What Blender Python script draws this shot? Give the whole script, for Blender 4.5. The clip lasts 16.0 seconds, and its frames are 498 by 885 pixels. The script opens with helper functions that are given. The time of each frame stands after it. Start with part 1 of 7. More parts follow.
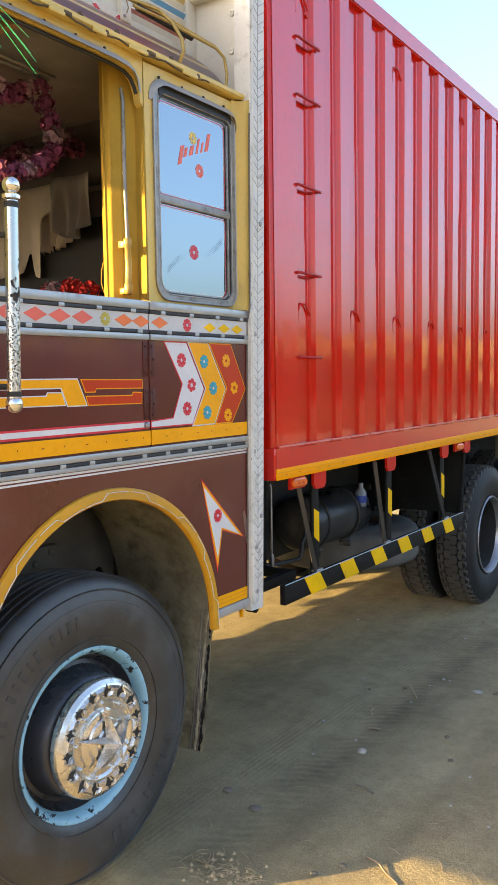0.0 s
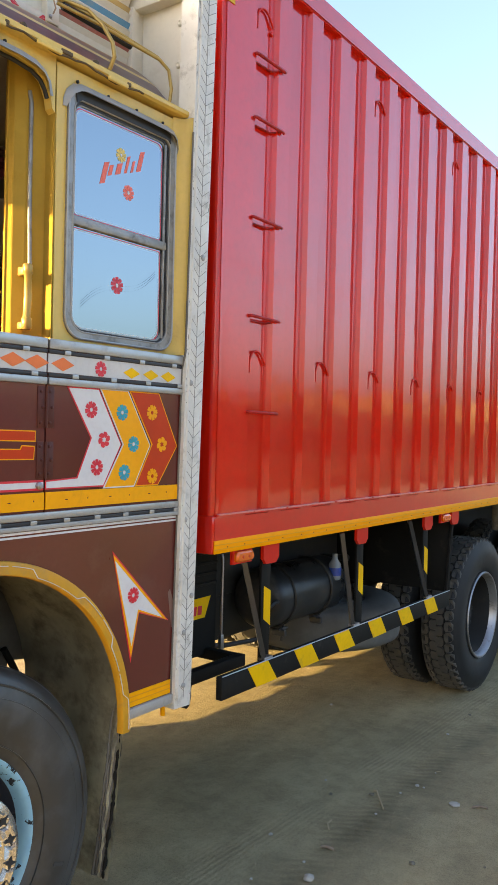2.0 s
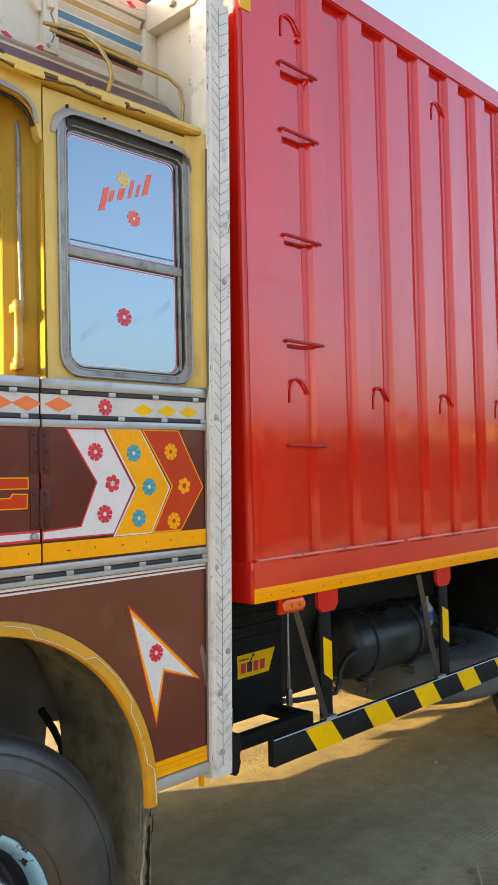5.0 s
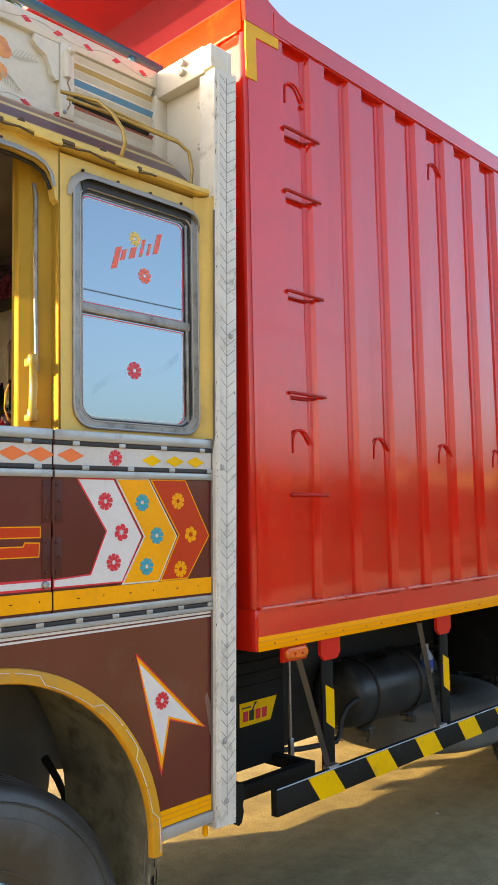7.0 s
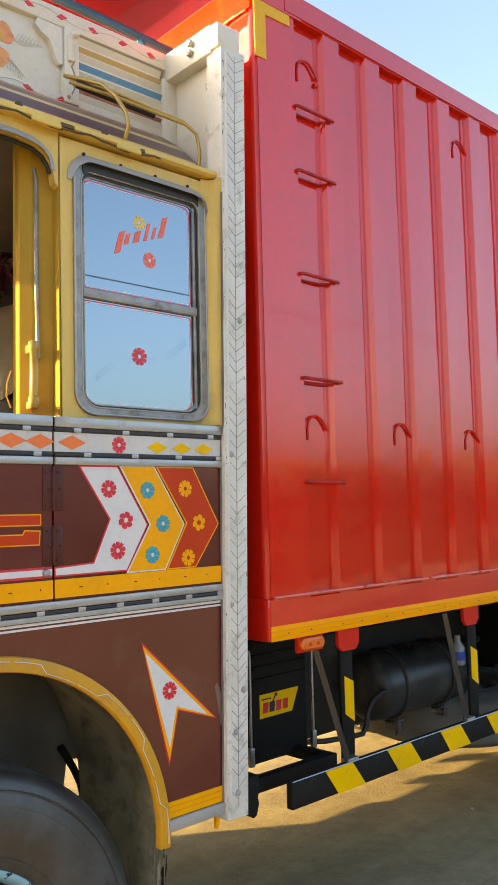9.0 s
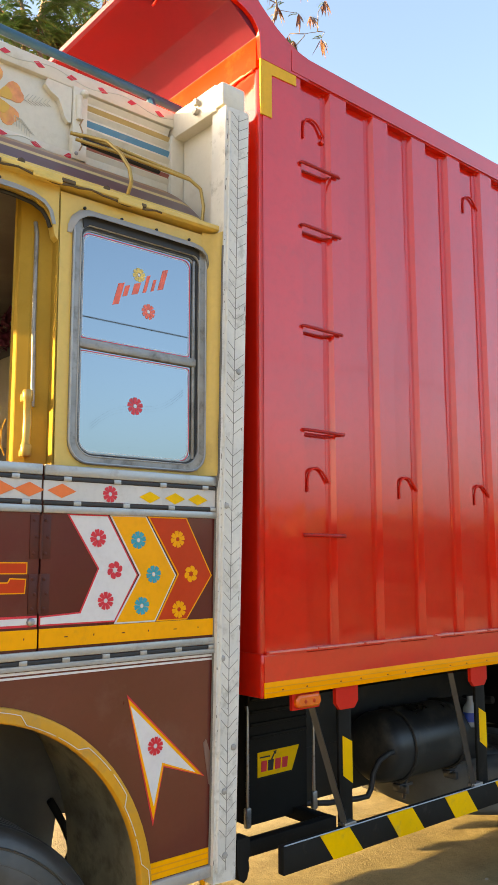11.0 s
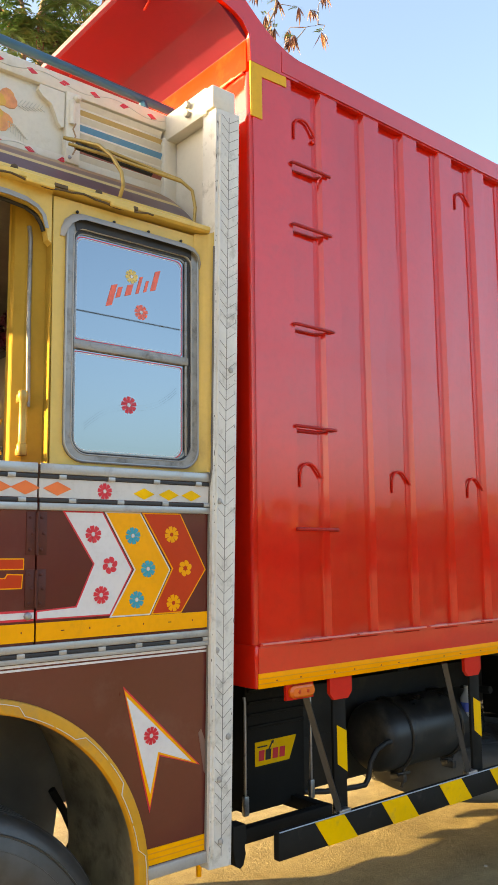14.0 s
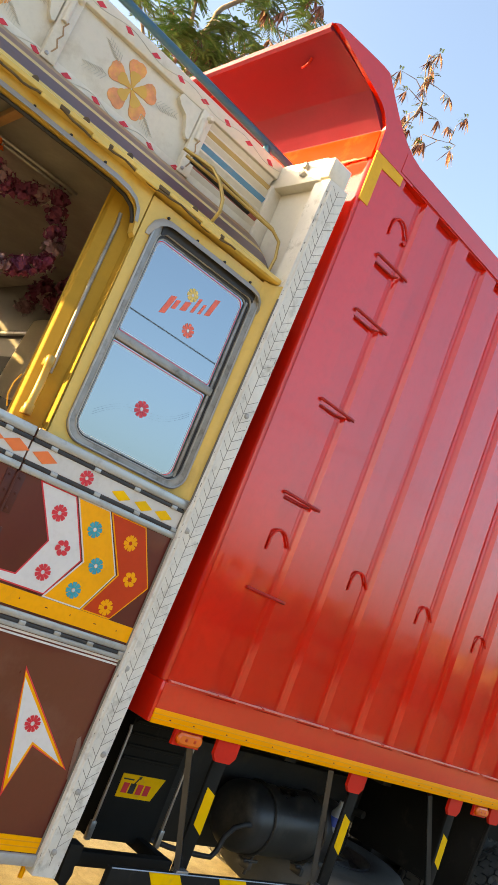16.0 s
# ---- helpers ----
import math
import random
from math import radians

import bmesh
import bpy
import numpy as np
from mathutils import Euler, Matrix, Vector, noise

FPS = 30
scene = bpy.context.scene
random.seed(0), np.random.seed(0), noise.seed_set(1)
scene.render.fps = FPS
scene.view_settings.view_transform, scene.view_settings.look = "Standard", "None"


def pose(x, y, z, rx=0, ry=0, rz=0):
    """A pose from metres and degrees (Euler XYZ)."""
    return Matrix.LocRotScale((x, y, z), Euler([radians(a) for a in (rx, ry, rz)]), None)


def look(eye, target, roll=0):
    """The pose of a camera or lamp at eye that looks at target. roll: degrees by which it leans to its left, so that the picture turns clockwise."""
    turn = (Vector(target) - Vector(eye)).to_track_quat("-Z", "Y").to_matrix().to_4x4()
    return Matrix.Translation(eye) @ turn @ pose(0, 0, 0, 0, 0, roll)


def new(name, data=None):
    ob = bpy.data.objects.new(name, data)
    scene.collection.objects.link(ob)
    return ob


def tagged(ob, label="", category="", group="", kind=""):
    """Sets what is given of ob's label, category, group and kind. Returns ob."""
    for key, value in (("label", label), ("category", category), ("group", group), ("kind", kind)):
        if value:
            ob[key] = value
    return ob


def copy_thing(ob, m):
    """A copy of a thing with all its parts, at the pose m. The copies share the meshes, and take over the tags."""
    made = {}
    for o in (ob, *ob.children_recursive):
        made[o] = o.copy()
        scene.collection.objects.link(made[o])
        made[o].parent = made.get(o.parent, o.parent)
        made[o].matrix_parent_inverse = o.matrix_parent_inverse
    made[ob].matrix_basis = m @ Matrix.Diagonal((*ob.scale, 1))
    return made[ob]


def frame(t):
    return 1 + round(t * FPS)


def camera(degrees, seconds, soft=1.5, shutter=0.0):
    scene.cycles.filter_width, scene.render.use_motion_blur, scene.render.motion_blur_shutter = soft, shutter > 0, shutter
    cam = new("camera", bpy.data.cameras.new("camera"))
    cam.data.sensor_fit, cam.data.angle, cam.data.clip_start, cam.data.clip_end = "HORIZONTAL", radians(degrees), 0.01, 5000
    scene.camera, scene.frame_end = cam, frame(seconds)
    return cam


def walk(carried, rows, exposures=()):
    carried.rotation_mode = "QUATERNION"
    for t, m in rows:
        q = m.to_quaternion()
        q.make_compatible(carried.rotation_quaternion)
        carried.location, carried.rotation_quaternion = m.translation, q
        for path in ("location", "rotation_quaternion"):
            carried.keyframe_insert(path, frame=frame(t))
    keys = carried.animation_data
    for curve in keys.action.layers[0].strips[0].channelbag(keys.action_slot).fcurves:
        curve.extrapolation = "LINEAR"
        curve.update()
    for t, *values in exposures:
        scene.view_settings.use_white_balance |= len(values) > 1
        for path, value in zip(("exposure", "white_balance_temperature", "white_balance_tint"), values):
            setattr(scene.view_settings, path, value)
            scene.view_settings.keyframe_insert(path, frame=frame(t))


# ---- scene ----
cam = camera(33.6, 16.0)
PATH = [
    (0, (1.782, -0.079, 1.736), (0.664, 1.571, 1.578), -0.8),
    (0.5, (1.806, 0.060, 1.705), (0.721, 1.736, 1.563), -1.7),
    (1, (1.806, 0.159, 1.737), (0.741, 1.8485, 1.6435), -1.5),
    (1.5, (1.767, 0.311, 1.76), (0.688, 1.995, 1.742), 0.1),
    (2, (1.747, 0.456, 1.747), (0.597, 2.092, 1.719), 1.4),
    (2.5, (1.84, 0.67, 1.736), (0.538, 2.187, 1.743), 0.3),
    (3, (1.897, 0.787, 1.759), (0.567, 2.28, 1.819), -1.2),
    (3.5, (1.82, 0.851, 1.737), (0.488, 2.342, 1.777), -1.6),
    (4, (1.816, 0.891, 1.73), (0.422, 2.325, 1.737), -1.5),
    (6.5, (1.859, 0.783, 1.764), (0.478, 2.219, 1.932), -0.9),
    (7, (1.856, 0.788, 1.757), (0.474, 2.223, 1.928), -1.1),
    (7.5, (1.849, 0.791, 1.754), (0.464, 2.223, 1.923), -1.1),
    (8, (1.864, 0.806, 1.762), (0.475, 2.237, 1.913), -1.4),
    (8.5, (1.891, 0.838, 1.759), (0.465, 2.232, 1.908), -1.6),
    (9, (1.902, 0.91, 1.739), (0.436, 2.262, 1.895), -1.4),
    (9.5, (1.858, 1.008, 1.752), (0.375, 2.334, 1.96), -0.4),
    (12, (2.044, 0.998, 1.746), (0.522, 2.264, 2.028), -0.4),
    (12.5, (2.048, 1.008, 1.75), (0.517, 2.266, 2.021), -0.5),
    (13, (2.048, 1.008, 1.749), (0.515, 2.264, 2.014), -0.6),
    (13.5, (2.044, 1.006, 1.752), (0.511, 2.265, 2.013), -0.5),
    (14, (2.043, 1.002, 1.751), (0.521, 2.274, 2.008), -0.6),
    (14.5, (2.05, 0.999, 1.75), (0.564, 2.311, 2.019), -0.3),
    (15, (2.053, 0.991, 1.745), (0.575, 2.304, 2.05), 4.1),
    (15.5, (2.063, 0.985, 1.741), (0.573, 2.273, 2.085), 12.7),
    (16, (2.065, 0.968, 1.731), (0.556, 2.224, 2.113), 22.0),
]
walk(cam, [(t, look(eye, target, roll)) for t, eye, target, roll in PATH], exposures=[(0.0, 2.66, 7800, 13), (1.5, 2.57, 8000, 12), (4.0, 2.70, 8300, 11), (7.0, 2.60, 8500, 11), (16.0, 2.59, 8900, 10)])

from mathutils.geometry import tessellate_polygon

# ---- world, sun, exposure ----
SUN_EL, SUN_DIR = 13.0, (0.57, 0.82)  # elevation in degrees; the way the light travels over the ground
world = bpy.data.worlds.new("world")
scene.world = world
world.use_nodes = True
wn = world.node_tree
sky = wn.nodes.new("ShaderNodeTexSky")
sky.sky_type = "NISHITA"
sky.sun_disc = False
sky.sun_elevation = radians(SUN_EL)
sky.sun_rotation = math.atan2(-SUN_DIR[0], -SUN_DIR[1])
sky.air_density, sky.dust_density, sky.ozone_density = 0.80, 5.0, 2.8
wn.links.new(sky.outputs[0], wn.nodes["Background"].inputs[0])
wn.nodes["Background"].inputs[1].default_value = 0.15
sun = new("sun", bpy.data.lights.new("sun", "SUN"))
sun.data.energy, sun.data.angle, sun.data.color = 3.0, radians(0.55), (1.0, 0.75, 0.36)
ce = math.cos(radians(SUN_EL))
sun.matrix_world = look((0, 0, 30), (SUN_DIR[0] * ce, SUN_DIR[1] * ce, 30 - math.sin(radians(SUN_EL))))


# ---- materials ----
def mat(name, base, rough=0.5, metal=0.0, coat=0.0, coat_rough=0.08, vary=0.12, scale=3.0, fine=60.0, bump=0.0, bump_scale=120.0,
        dirt=None, dirt_amount=0.0, dirt_scale=6.0, rough_vary=0.08, emit=0.0, spec=0.5, rand=0.0, coat_ior=1.5, sheen=0.0, chips=False, bump_stretch=None):
    """Colour with two scales of variation, optional dirt patches and fine relief."""
    m = bpy.data.materials.new(name)
    m.use_nodes = True
    t = m.node_tree
    p = t.nodes["Principled BSDF"]
    co = t.nodes.new("ShaderNodeTexCoord")

    def noise_node(s, detail=4.0, r=0.55):
        n = t.nodes.new("ShaderNodeTexNoise")
        n.inputs["Scale"].default_value, n.inputs["Detail"].default_value, n.inputs["Roughness"].default_value = s, detail, r
        t.links.new(co.outputs["Object"], n.inputs["Vector"])
        return n

    def mixer(a, b, fac):
        n = t.nodes.new("ShaderNodeMix")
        n.data_type = "RGBA"
        for sock, v in ((n.inputs["A"], a), (n.inputs["B"], b), (n.inputs["Factor"], fac)):
            if isinstance(v, bpy.types.NodeSocket):
                t.links.new(v, sock)
            else:
                sock.default_value = v
        return n.outputs["Result"]

    def ramp(src, lo, hi, v0=0.0, v1=1.0):
        n = t.nodes.new("ShaderNodeMapRange")
        n.inputs["From Min"].default_value, n.inputs["From Max"].default_value = lo, hi
        n.inputs["To Min"].default_value, n.inputs["To Max"].default_value = v0, v1
        t.links.new(src, n.inputs["Value"])
        return n.outputs["Result"]

    big, small = noise_node(scale), noise_node(fine, 3.0)
    dark = tuple(c * (1 - vary) for c in base) + (1,)
    lite = tuple(min(1, c * (1 + vary)) for c in base) + (1,)
    colour = mixer(dark, lite, ramp(big.outputs["Fac"], 0.3, 0.7))
    colour = mixer(colour, tuple(c * 0.8 for c in base) + (1,), ramp(small.outputs["Fac"], 0.45, 0.8, 0.0, 0.35))
    rough_out = ramp(big.outputs["Fac"], 0.3, 0.7, max(0.02, rough - rough_vary), min(1.0, rough + rough_vary))
    if dirt:
        dn = noise_node(dirt_scale, 8.0, 0.68)
        lo, hi = 0.62 - 0.3 * dirt_amount, 0.80 - 0.2 * dirt_amount
        if chips:
            lo, hi = 0.72 - 0.3 * dirt_amount, 0.735 - 0.3 * dirt_amount
        f = ramp(dn.outputs["Fac"], lo, hi, 0.0, 1.0 if chips else min(1.0, 0.4 + dirt_amount))
        colour = mixer(colour, tuple(dirt) + (1,), f)
        n = t.nodes.new("ShaderNodeMix")
        t.links.new(f, n.inputs["Factor"])
        t.links.new(rough_out, n.inputs["A"])
        n.inputs["B"].default_value = 0.85
        rough_out = n.outputs["Result"]
    if rand:
        oi = t.nodes.new("ShaderNodeObjectInfo")
        colour = mixer(colour, tuple(c * (1 - rand) for c in base) + (1,), oi.outputs["Random"])
    t.links.new(colour, p.inputs["Base Color"])
    t.links.new(rough_out, p.inputs["Roughness"])
    p.inputs["Metallic"].default_value = metal
    p.inputs["Specular IOR Level"].default_value = spec
    p.inputs["Coat Weight"].default_value, p.inputs["Coat Roughness"].default_value, p.inputs["Coat IOR"].default_value = coat, coat_rough, coat_ior
    if sheen:
        p.inputs["Sheen Weight"].default_value, p.inputs["Sheen Roughness"].default_value = sheen, 0.35
        p.inputs["Sheen Tint"].default_value = (0.9, 0.87, 0.82, 1)
    if bump:
        b = t.nodes.new("ShaderNodeBump")
        b.inputs["Strength"].default_value, b.inputs["Distance"].default_value = min(1.0, bump * 100), 0.01 if bump > 0.01 else bump
        relief = noise_node(bump_scale, 5.0)
        if bump_stretch:
            mp = t.nodes.new("ShaderNodeMapping")
            mp.inputs["Scale"].default_value = bump_stretch
            t.links.new(co.outputs["Object"], mp.inputs["Vector"])
            t.links.new(mp.outputs["Vector"], relief.inputs["Vector"])
            relief.inputs["Detail"].default_value = 2.0
            b.inputs["Strength"].default_value = 1.0
        t.links.new(relief.outputs["Fac"], b.inputs["Height"])
        t.links.new(b.outputs["Normal"], p.inputs["Normal"])
    if emit:
        p.inputs["Emission Color"].default_value = tuple(base) + (1,)
        p.inputs["Emission Strength"].default_value = emit
    return m


M_RED = mat("container red enamel", (0.63, 0.013, 0.005), 0.45, spec=0.05, coat=1.0, coat_rough=0.06, coat_ior=1.58, vary=0.10, scale=1.6, fine=35, bump=0.0010, bump_scale=1.0, bump_stretch=(7.0, 7.0, 2.2), dirt=(0.48, 0.03, 0.016), dirt_amount=0.12)
# Matt copy of the container red, sunlight's orange warmth put into the colour.
M_REDMATT = mat("matt sunlit orange red enamel", (0.60, 0.021, 0.004), 0.60, spec=0.08, vary=0.14, scale=5, dirt=(0.50, 0.08, 0.02), dirt_amount=0.3, dirt_scale=9)
# Darker copy of the container red; the hood underside's shade is in the colour.
M_SHADERED = mat("shaded red hood enamel", (0.17, 0.011, 0.034), 0.55, spec=0.3, coat=0.35, coat_rough=0.22, vary=0.14, scale=4, bump=0.0006, bump_scale=9.0)
M_BROWN = mat("brown cab enamel", (0.110, 0.0165, 0.0115), 0.34, spec=0.25, coat=0.72, coat_rough=0.06, vary=0.14, scale=2.5, bump=0.0026, bump_scale=4.0, dirt=(0.15, 0.055, 0.035), dirt_amount=0.22, dirt_scale=3.5)
M_CREAM = mat("mustard cab enamel", (0.67, 0.46, 0.12), 0.42, spec=0.3, coat=0.1, vary=0.10, scale=3.0, bump=0.0004, bump_scale=8.0, dirt=(0.33, 0.22, 0.08), dirt_amount=0.22, dirt_scale=5.0)
# Cab mustard in a darker copy, the jamb recess's shade put into it.
M_JAMB = mat("shaded mustard jamb paint", (0.41, 0.255, 0.045), 0.7, spec=0.08, vary=0.12, scale=4.0, dirt=(0.30, 0.17, 0.02), dirt_amount=0.2, dirt_scale=9)
M_YELLOW = mat("orange yellow paint", (0.90, 0.37, 0.002), 0.42, spec=0.25, vary=0.08, dirt=(0.45, 0.21, 0.02), dirt_amount=0.05, dirt_scale=14)
M_TAPE = mat("yellow reflective tape", (0.92, 0.34, 0.002), 0.40, spec=0.15, coat=0.04, vary=0.07, fine=300, bump=0.0003, bump_scale=500)
M_TAPE_DARK = mat("tape stripe shade", (0.74, 0.28, 0.004), 0.4, vary=0.06)
M_FADED = mat("faded greenish yellow paint", (0.52, 0.42, 0.05), 0.55, vary=0.15)
M_PALEYELLOW = mat("faded pale yellow paint", (0.66, 0.47, 0.12), 0.5, vary=0.15)
M_HAZ = mat("hazard yellow paint", (0.86, 0.48, 0.002), 0.55, spec=0.2, vary=0.10, dirt=(0.40, 0.26, 0.05), dirt_amount=0.2, dirt_scale=18)
M_CORNER = mat("faded yellow reflective tape", (0.78, 0.42, 0.035), 0.5, spec=0.15, vary=0.10, dirt=(0.50, 0.24, 0.06), dirt_amount=0.25, dirt_scale=20)
M_BLACK = mat("black chassis paint", (0.030, 0.030, 0.029), 0.6, spec=0.3, vary=0.3, dirt=(0.09, 0.075, 0.055), dirt_amount=0.22, dirt_scale=5)
M_BAR = mat("black bar paint", (0.016, 0.016, 0.015), 0.6, spec=0.07, vary=0.25, dirt=(0.07, 0.06, 0.05), dirt_amount=0.10, dirt_scale=9)
M_WHITE = mat("white decal paint", (0.64, 0.625, 0.63), 0.45, vary=0.05, dirt=(0.45, 0.40, 0.36), dirt_amount=0.12, dirt_scale=16)
M_BOARD = mat("weathered white board paint", (0.66, 0.62, 0.53), 0.5, vary=0.07, dirt=(0.42, 0.36, 0.26), dirt_amount=0.20, dirt_scale=7, bump=0.0005, bump_scale=30)
M_TERRA = mat("brick red decal paint", (0.54, 0.043, 0.006), 0.45, spec=0.2, vary=0.10)
M_FRAME = mat("tarnished window frame", (0.29, 0.285, 0.275), 0.45, metal=0.4, vary=0.25, scale=9, dirt=(0.10, 0.095, 0.085), dirt_amount=0.4, dirt_scale=16, bump=0.0006, bump_scale=40)
M_STRIP = mat("dull white strip paint", (0.56, 0.54, 0.52), 0.5, vary=0.10, dirt=(0.33, 0.30, 0.27), dirt_amount=0.25, dirt_scale=9)
M_HINGE = mat("dark hinge paint", (0.080, 0.017, 0.011), 0.5, spec=0.3, vary=0.2, dirt=(0.045, 0.020, 0.015), dirt_amount=0.3, dirt_scale=20)
M_SPARE = mat("grey dusty spare rubber", (0.115, 0.113, 0.104), 0.8, vary=0.25, scale=5, dirt=(0.08, 0.078, 0.07), dirt_amount=0.3, dirt_scale=7)
M_PINK = mat("crimson decal paint", (0.66, 0.018, 0.035), 0.45, vary=0.08)
M_CORAL = mat("coral decal paint", (0.80, 0.13, 0.08), 0.45, vary=0.08)
M_ORANGE = mat("orange decal paint", (0.82, 0.17, 0.03), 0.45, vary=0.10)
M_TEAL = mat("turquoise decal paint", (0.0, 0.29, 0.38), 0.45, vary=0.08)
M_ALU = mat("worn aluminium trim", (0.36, 0.35, 0.33), 0.52, metal=0.25, vary=0.10, fine=140, dirt=(0.24, 0.22, 0.20), dirt_amount=0.24, dirt_scale=11)
M_ALU_BRIGHT = mat("polished aluminium trim", (0.39, 0.385, 0.375), 0.36, metal=0.55, vary=0.12, fine=150, dirt=(0.24, 0.22, 0.19), dirt_amount=0.28, dirt_scale=12)
M_POST = mat("pressed aluminium sheet", (0.66, 0.64, 0.59), 0.6, metal=0.1, vary=0.14, scale=5, fine=70, bump=0.0012, bump_scale=45, dirt=(0.22, 0.20, 0.16), dirt_amount=0.24, dirt_scale=21)
M_GROOVE = mat("dark groove grime", (0.16, 0.145, 0.125), 0.8, vary=0.3)
M_RUST = mat("rusty grime", (0.10, 0.065, 0.032), 0.8, vary=0.35, scale=20)
M_STRIPBLACK = mat("strip black for rubber and shade", (0.022, 0.022, 0.024), 0.6, vary=0.3)
M_CHROME = mat("chrome plate", (0.78, 0.77, 0.75), 0.14, metal=1.0, vary=0.06, dirt=(0.22, 0.18, 0.13), dirt_amount=0.22, dirt_scale=30)
M_HUB = mat("dusty chrome", (0.74, 0.71, 0.66), 0.22, metal=0.9, vary=0.12, scale=14, dirt=(0.30, 0.24, 0.16), dirt_amount=0.26, dirt_scale=16)
M_POLE = mat("chipped chrome", (0.46, 0.455, 0.44), 0.16, metal=1.0, vary=0.10, dirt=(0.09, 0.082, 0.074), dirt_amount=0.56, dirt_scale=16, chips=True)
M_SLEEVE = mat("speckled flaking chrome", (0.74, 0.73, 0.71), 0.22, metal=0.9, vary=0.08, dirt=(0.05, 0.045, 0.040), dirt_amount=0.66, dirt_scale=230, chips=True)
M_LIP = mat("scuffed mustard lip paint", (0.62, 0.29, 0.02), 0.5, spec=0.25, vary=0.12, dirt=(0.35, 0.22, 0.09), dirt_amount=0.3, dirt_scale=12)
M_PRESS = mat("soft grey pressed line", (0.22, 0.21, 0.19), 0.7, vary=0.3)
M_TYRE = mat("dusty tyre rubber", (0.021, 0.0215, 0.0215), 0.55, sheen=0.08, coat=0.8, coat_rough=0.40, coat_ior=1.5, vary=0.35, scale=4, dirt=(0.064, 0.068, 0.068), dirt_amount=0.50, dirt_scale=8, bump=0.0008, bump_scale=160)
M_REARTYRE = mat("black tyre rubber", (0.016, 0.016, 0.016), 0.6, spec=0.3, vary=0.3, scale=5, dirt=(0.040, 0.037, 0.032), dirt_amount=0.3, dirt_scale=9)
M_LETTER = mat("worn tyre wall bars", (0.047, 0.047, 0.046), 0.7, vary=0.3)
M_TREAD = mat("tread rubber", (0.072, 0.069, 0.062), 0.8, vary=0.35, dirt=(0.10, 0.085, 0.062), dirt_amount=0.5, dirt_scale=14, bump=0.0008, bump_scale=160)
M_BLUERIM = mat("chipped pale blue rim paint", (0.25, 0.50, 0.62), 0.45, vary=0.10, dirt=(0.02, 0.019, 0.018), dirt_amount=0.50, dirt_scale=21, chips=True)
M_DISC = mat("oily dark wheel disc", (0.050, 0.052, 0.060), 0.28, metal=0.3, vary=0.3, dirt=(0.055, 0.048, 0.040), dirt_amount=0.30, dirt_scale=12)
M_BRACE = mat("grey brace paint", (0.030, 0.034, 0.040), 0.35, vary=0.3, coat=0.5)
M_STEEL = mat("bare steel", (0.36, 0.36, 0.37), 0.38, metal=0.9, vary=0.15, dirt=(0.12, 0.09, 0.06), dirt_amount=0.25, dirt_scale=25)
M_BRASS = mat("gold painted rod", (0.45, 0.30, 0.09), 0.40, metal=0.4, vary=0.15, dirt=(0.20, 0.13, 0.05), dirt_amount=0.2, dirt_scale=30)
M_PURPLE = mat("purple stripe paint", (0.105, 0.060, 0.066), 0.40, vary=0.12, dirt=(0.20, 0.14, 0.11), dirt_amount=0.25, dirt_scale=8)
M_TAN = mat("tan stripe paint", (0.36, 0.21, 0.10), 0.42, vary=0.12, dirt=(0.20, 0.13, 0.07), dirt_amount=0.25, dirt_scale=8)
M_MAUVE = mat("brown mauve stripe paint", (0.20, 0.11, 0.09), 0.42, vary=0.12)
M_BLUE = mat("worn blue pipe paint", (0.020, 0.105, 0.19), 0.45, vary=0.2, dirt=(0.10, 0.11, 0.11), dirt_amount=0.25, dirt_scale=20)
M_SKYBLUE = mat("sky blue stripe paint", (0.10, 0.30, 0.50), 0.5, vary=0.1, dirt=(0.35, 0.34, 0.32), dirt_amount=0.2, dirt_scale=12)
M_STRAW = mat("straw stripe paint", (0.56, 0.40, 0.17), 0.5, vary=0.1, dirt=(0.45, 0.40, 0.32), dirt_amount=0.25, dirt_scale=12)
M_ROSE = mat("faded red stripe paint", (0.42, 0.13, 0.10), 0.5, vary=0.15, dirt=(0.45, 0.38, 0.32), dirt_amount=0.3, dirt_scale=12)
M_PETAL = mat("peach petal paint", (0.72, 0.27, 0.11), 0.5, vary=0.25, scale=25, dirt=(0.74, 0.45, 0.08), dirt_amount=0.45, dirt_scale=16)
M_PETAL_CORE = mat("golden petal paint", (0.74, 0.42, 0.06), 0.5, vary=0.2)
M_ETCH = mat("faint etched line", (0.210, 0.247, 0.272), 0.03, metal=1.0, vary=0.02)
M_SKETCH = mat("grey sketch line", (0.52, 0.51, 0.45), 0.6)
M_MIRROR = mat("sky mirror window film", (0.225, 0.262, 0.285), 0.015, metal=1.0, vary=0.02, fine=1.2, scale=1.0, rough_vary=0.0)
M_AMBER = mat("amber lens plastic", (0.75, 0.13, 0.01), 0.22, coat=0.5, vary=0.08)
M_LIPGLINT = mat("pale red lip glint paint", (0.68, 0.19, 0.17), 0.45, vary=0.15, scale=12)
M_ROD = mat("dirty dark red rod paint", (0.40, 0.013, 0.010), 0.5, spec=0.3, vary=0.2, dirt=(0.10, 0.02, 0.015), dirt_amount=0.3, dirt_scale=25)
M_REDPLATE = mat("red bracket enamel", (0.62, 0.020, 0.010), 0.45, spec=0.2, vary=0.08)
M_LINER = mat("muddy fender liner", (0.42, 0.385, 0.275), 0.7, vary=0.42, scale=5, dirt=(0.10, 0.088, 0.066), dirt_amount=0.46, dirt_scale=9, bump=0.002, bump_scale=25)
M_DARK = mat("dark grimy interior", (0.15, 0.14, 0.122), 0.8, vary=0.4)
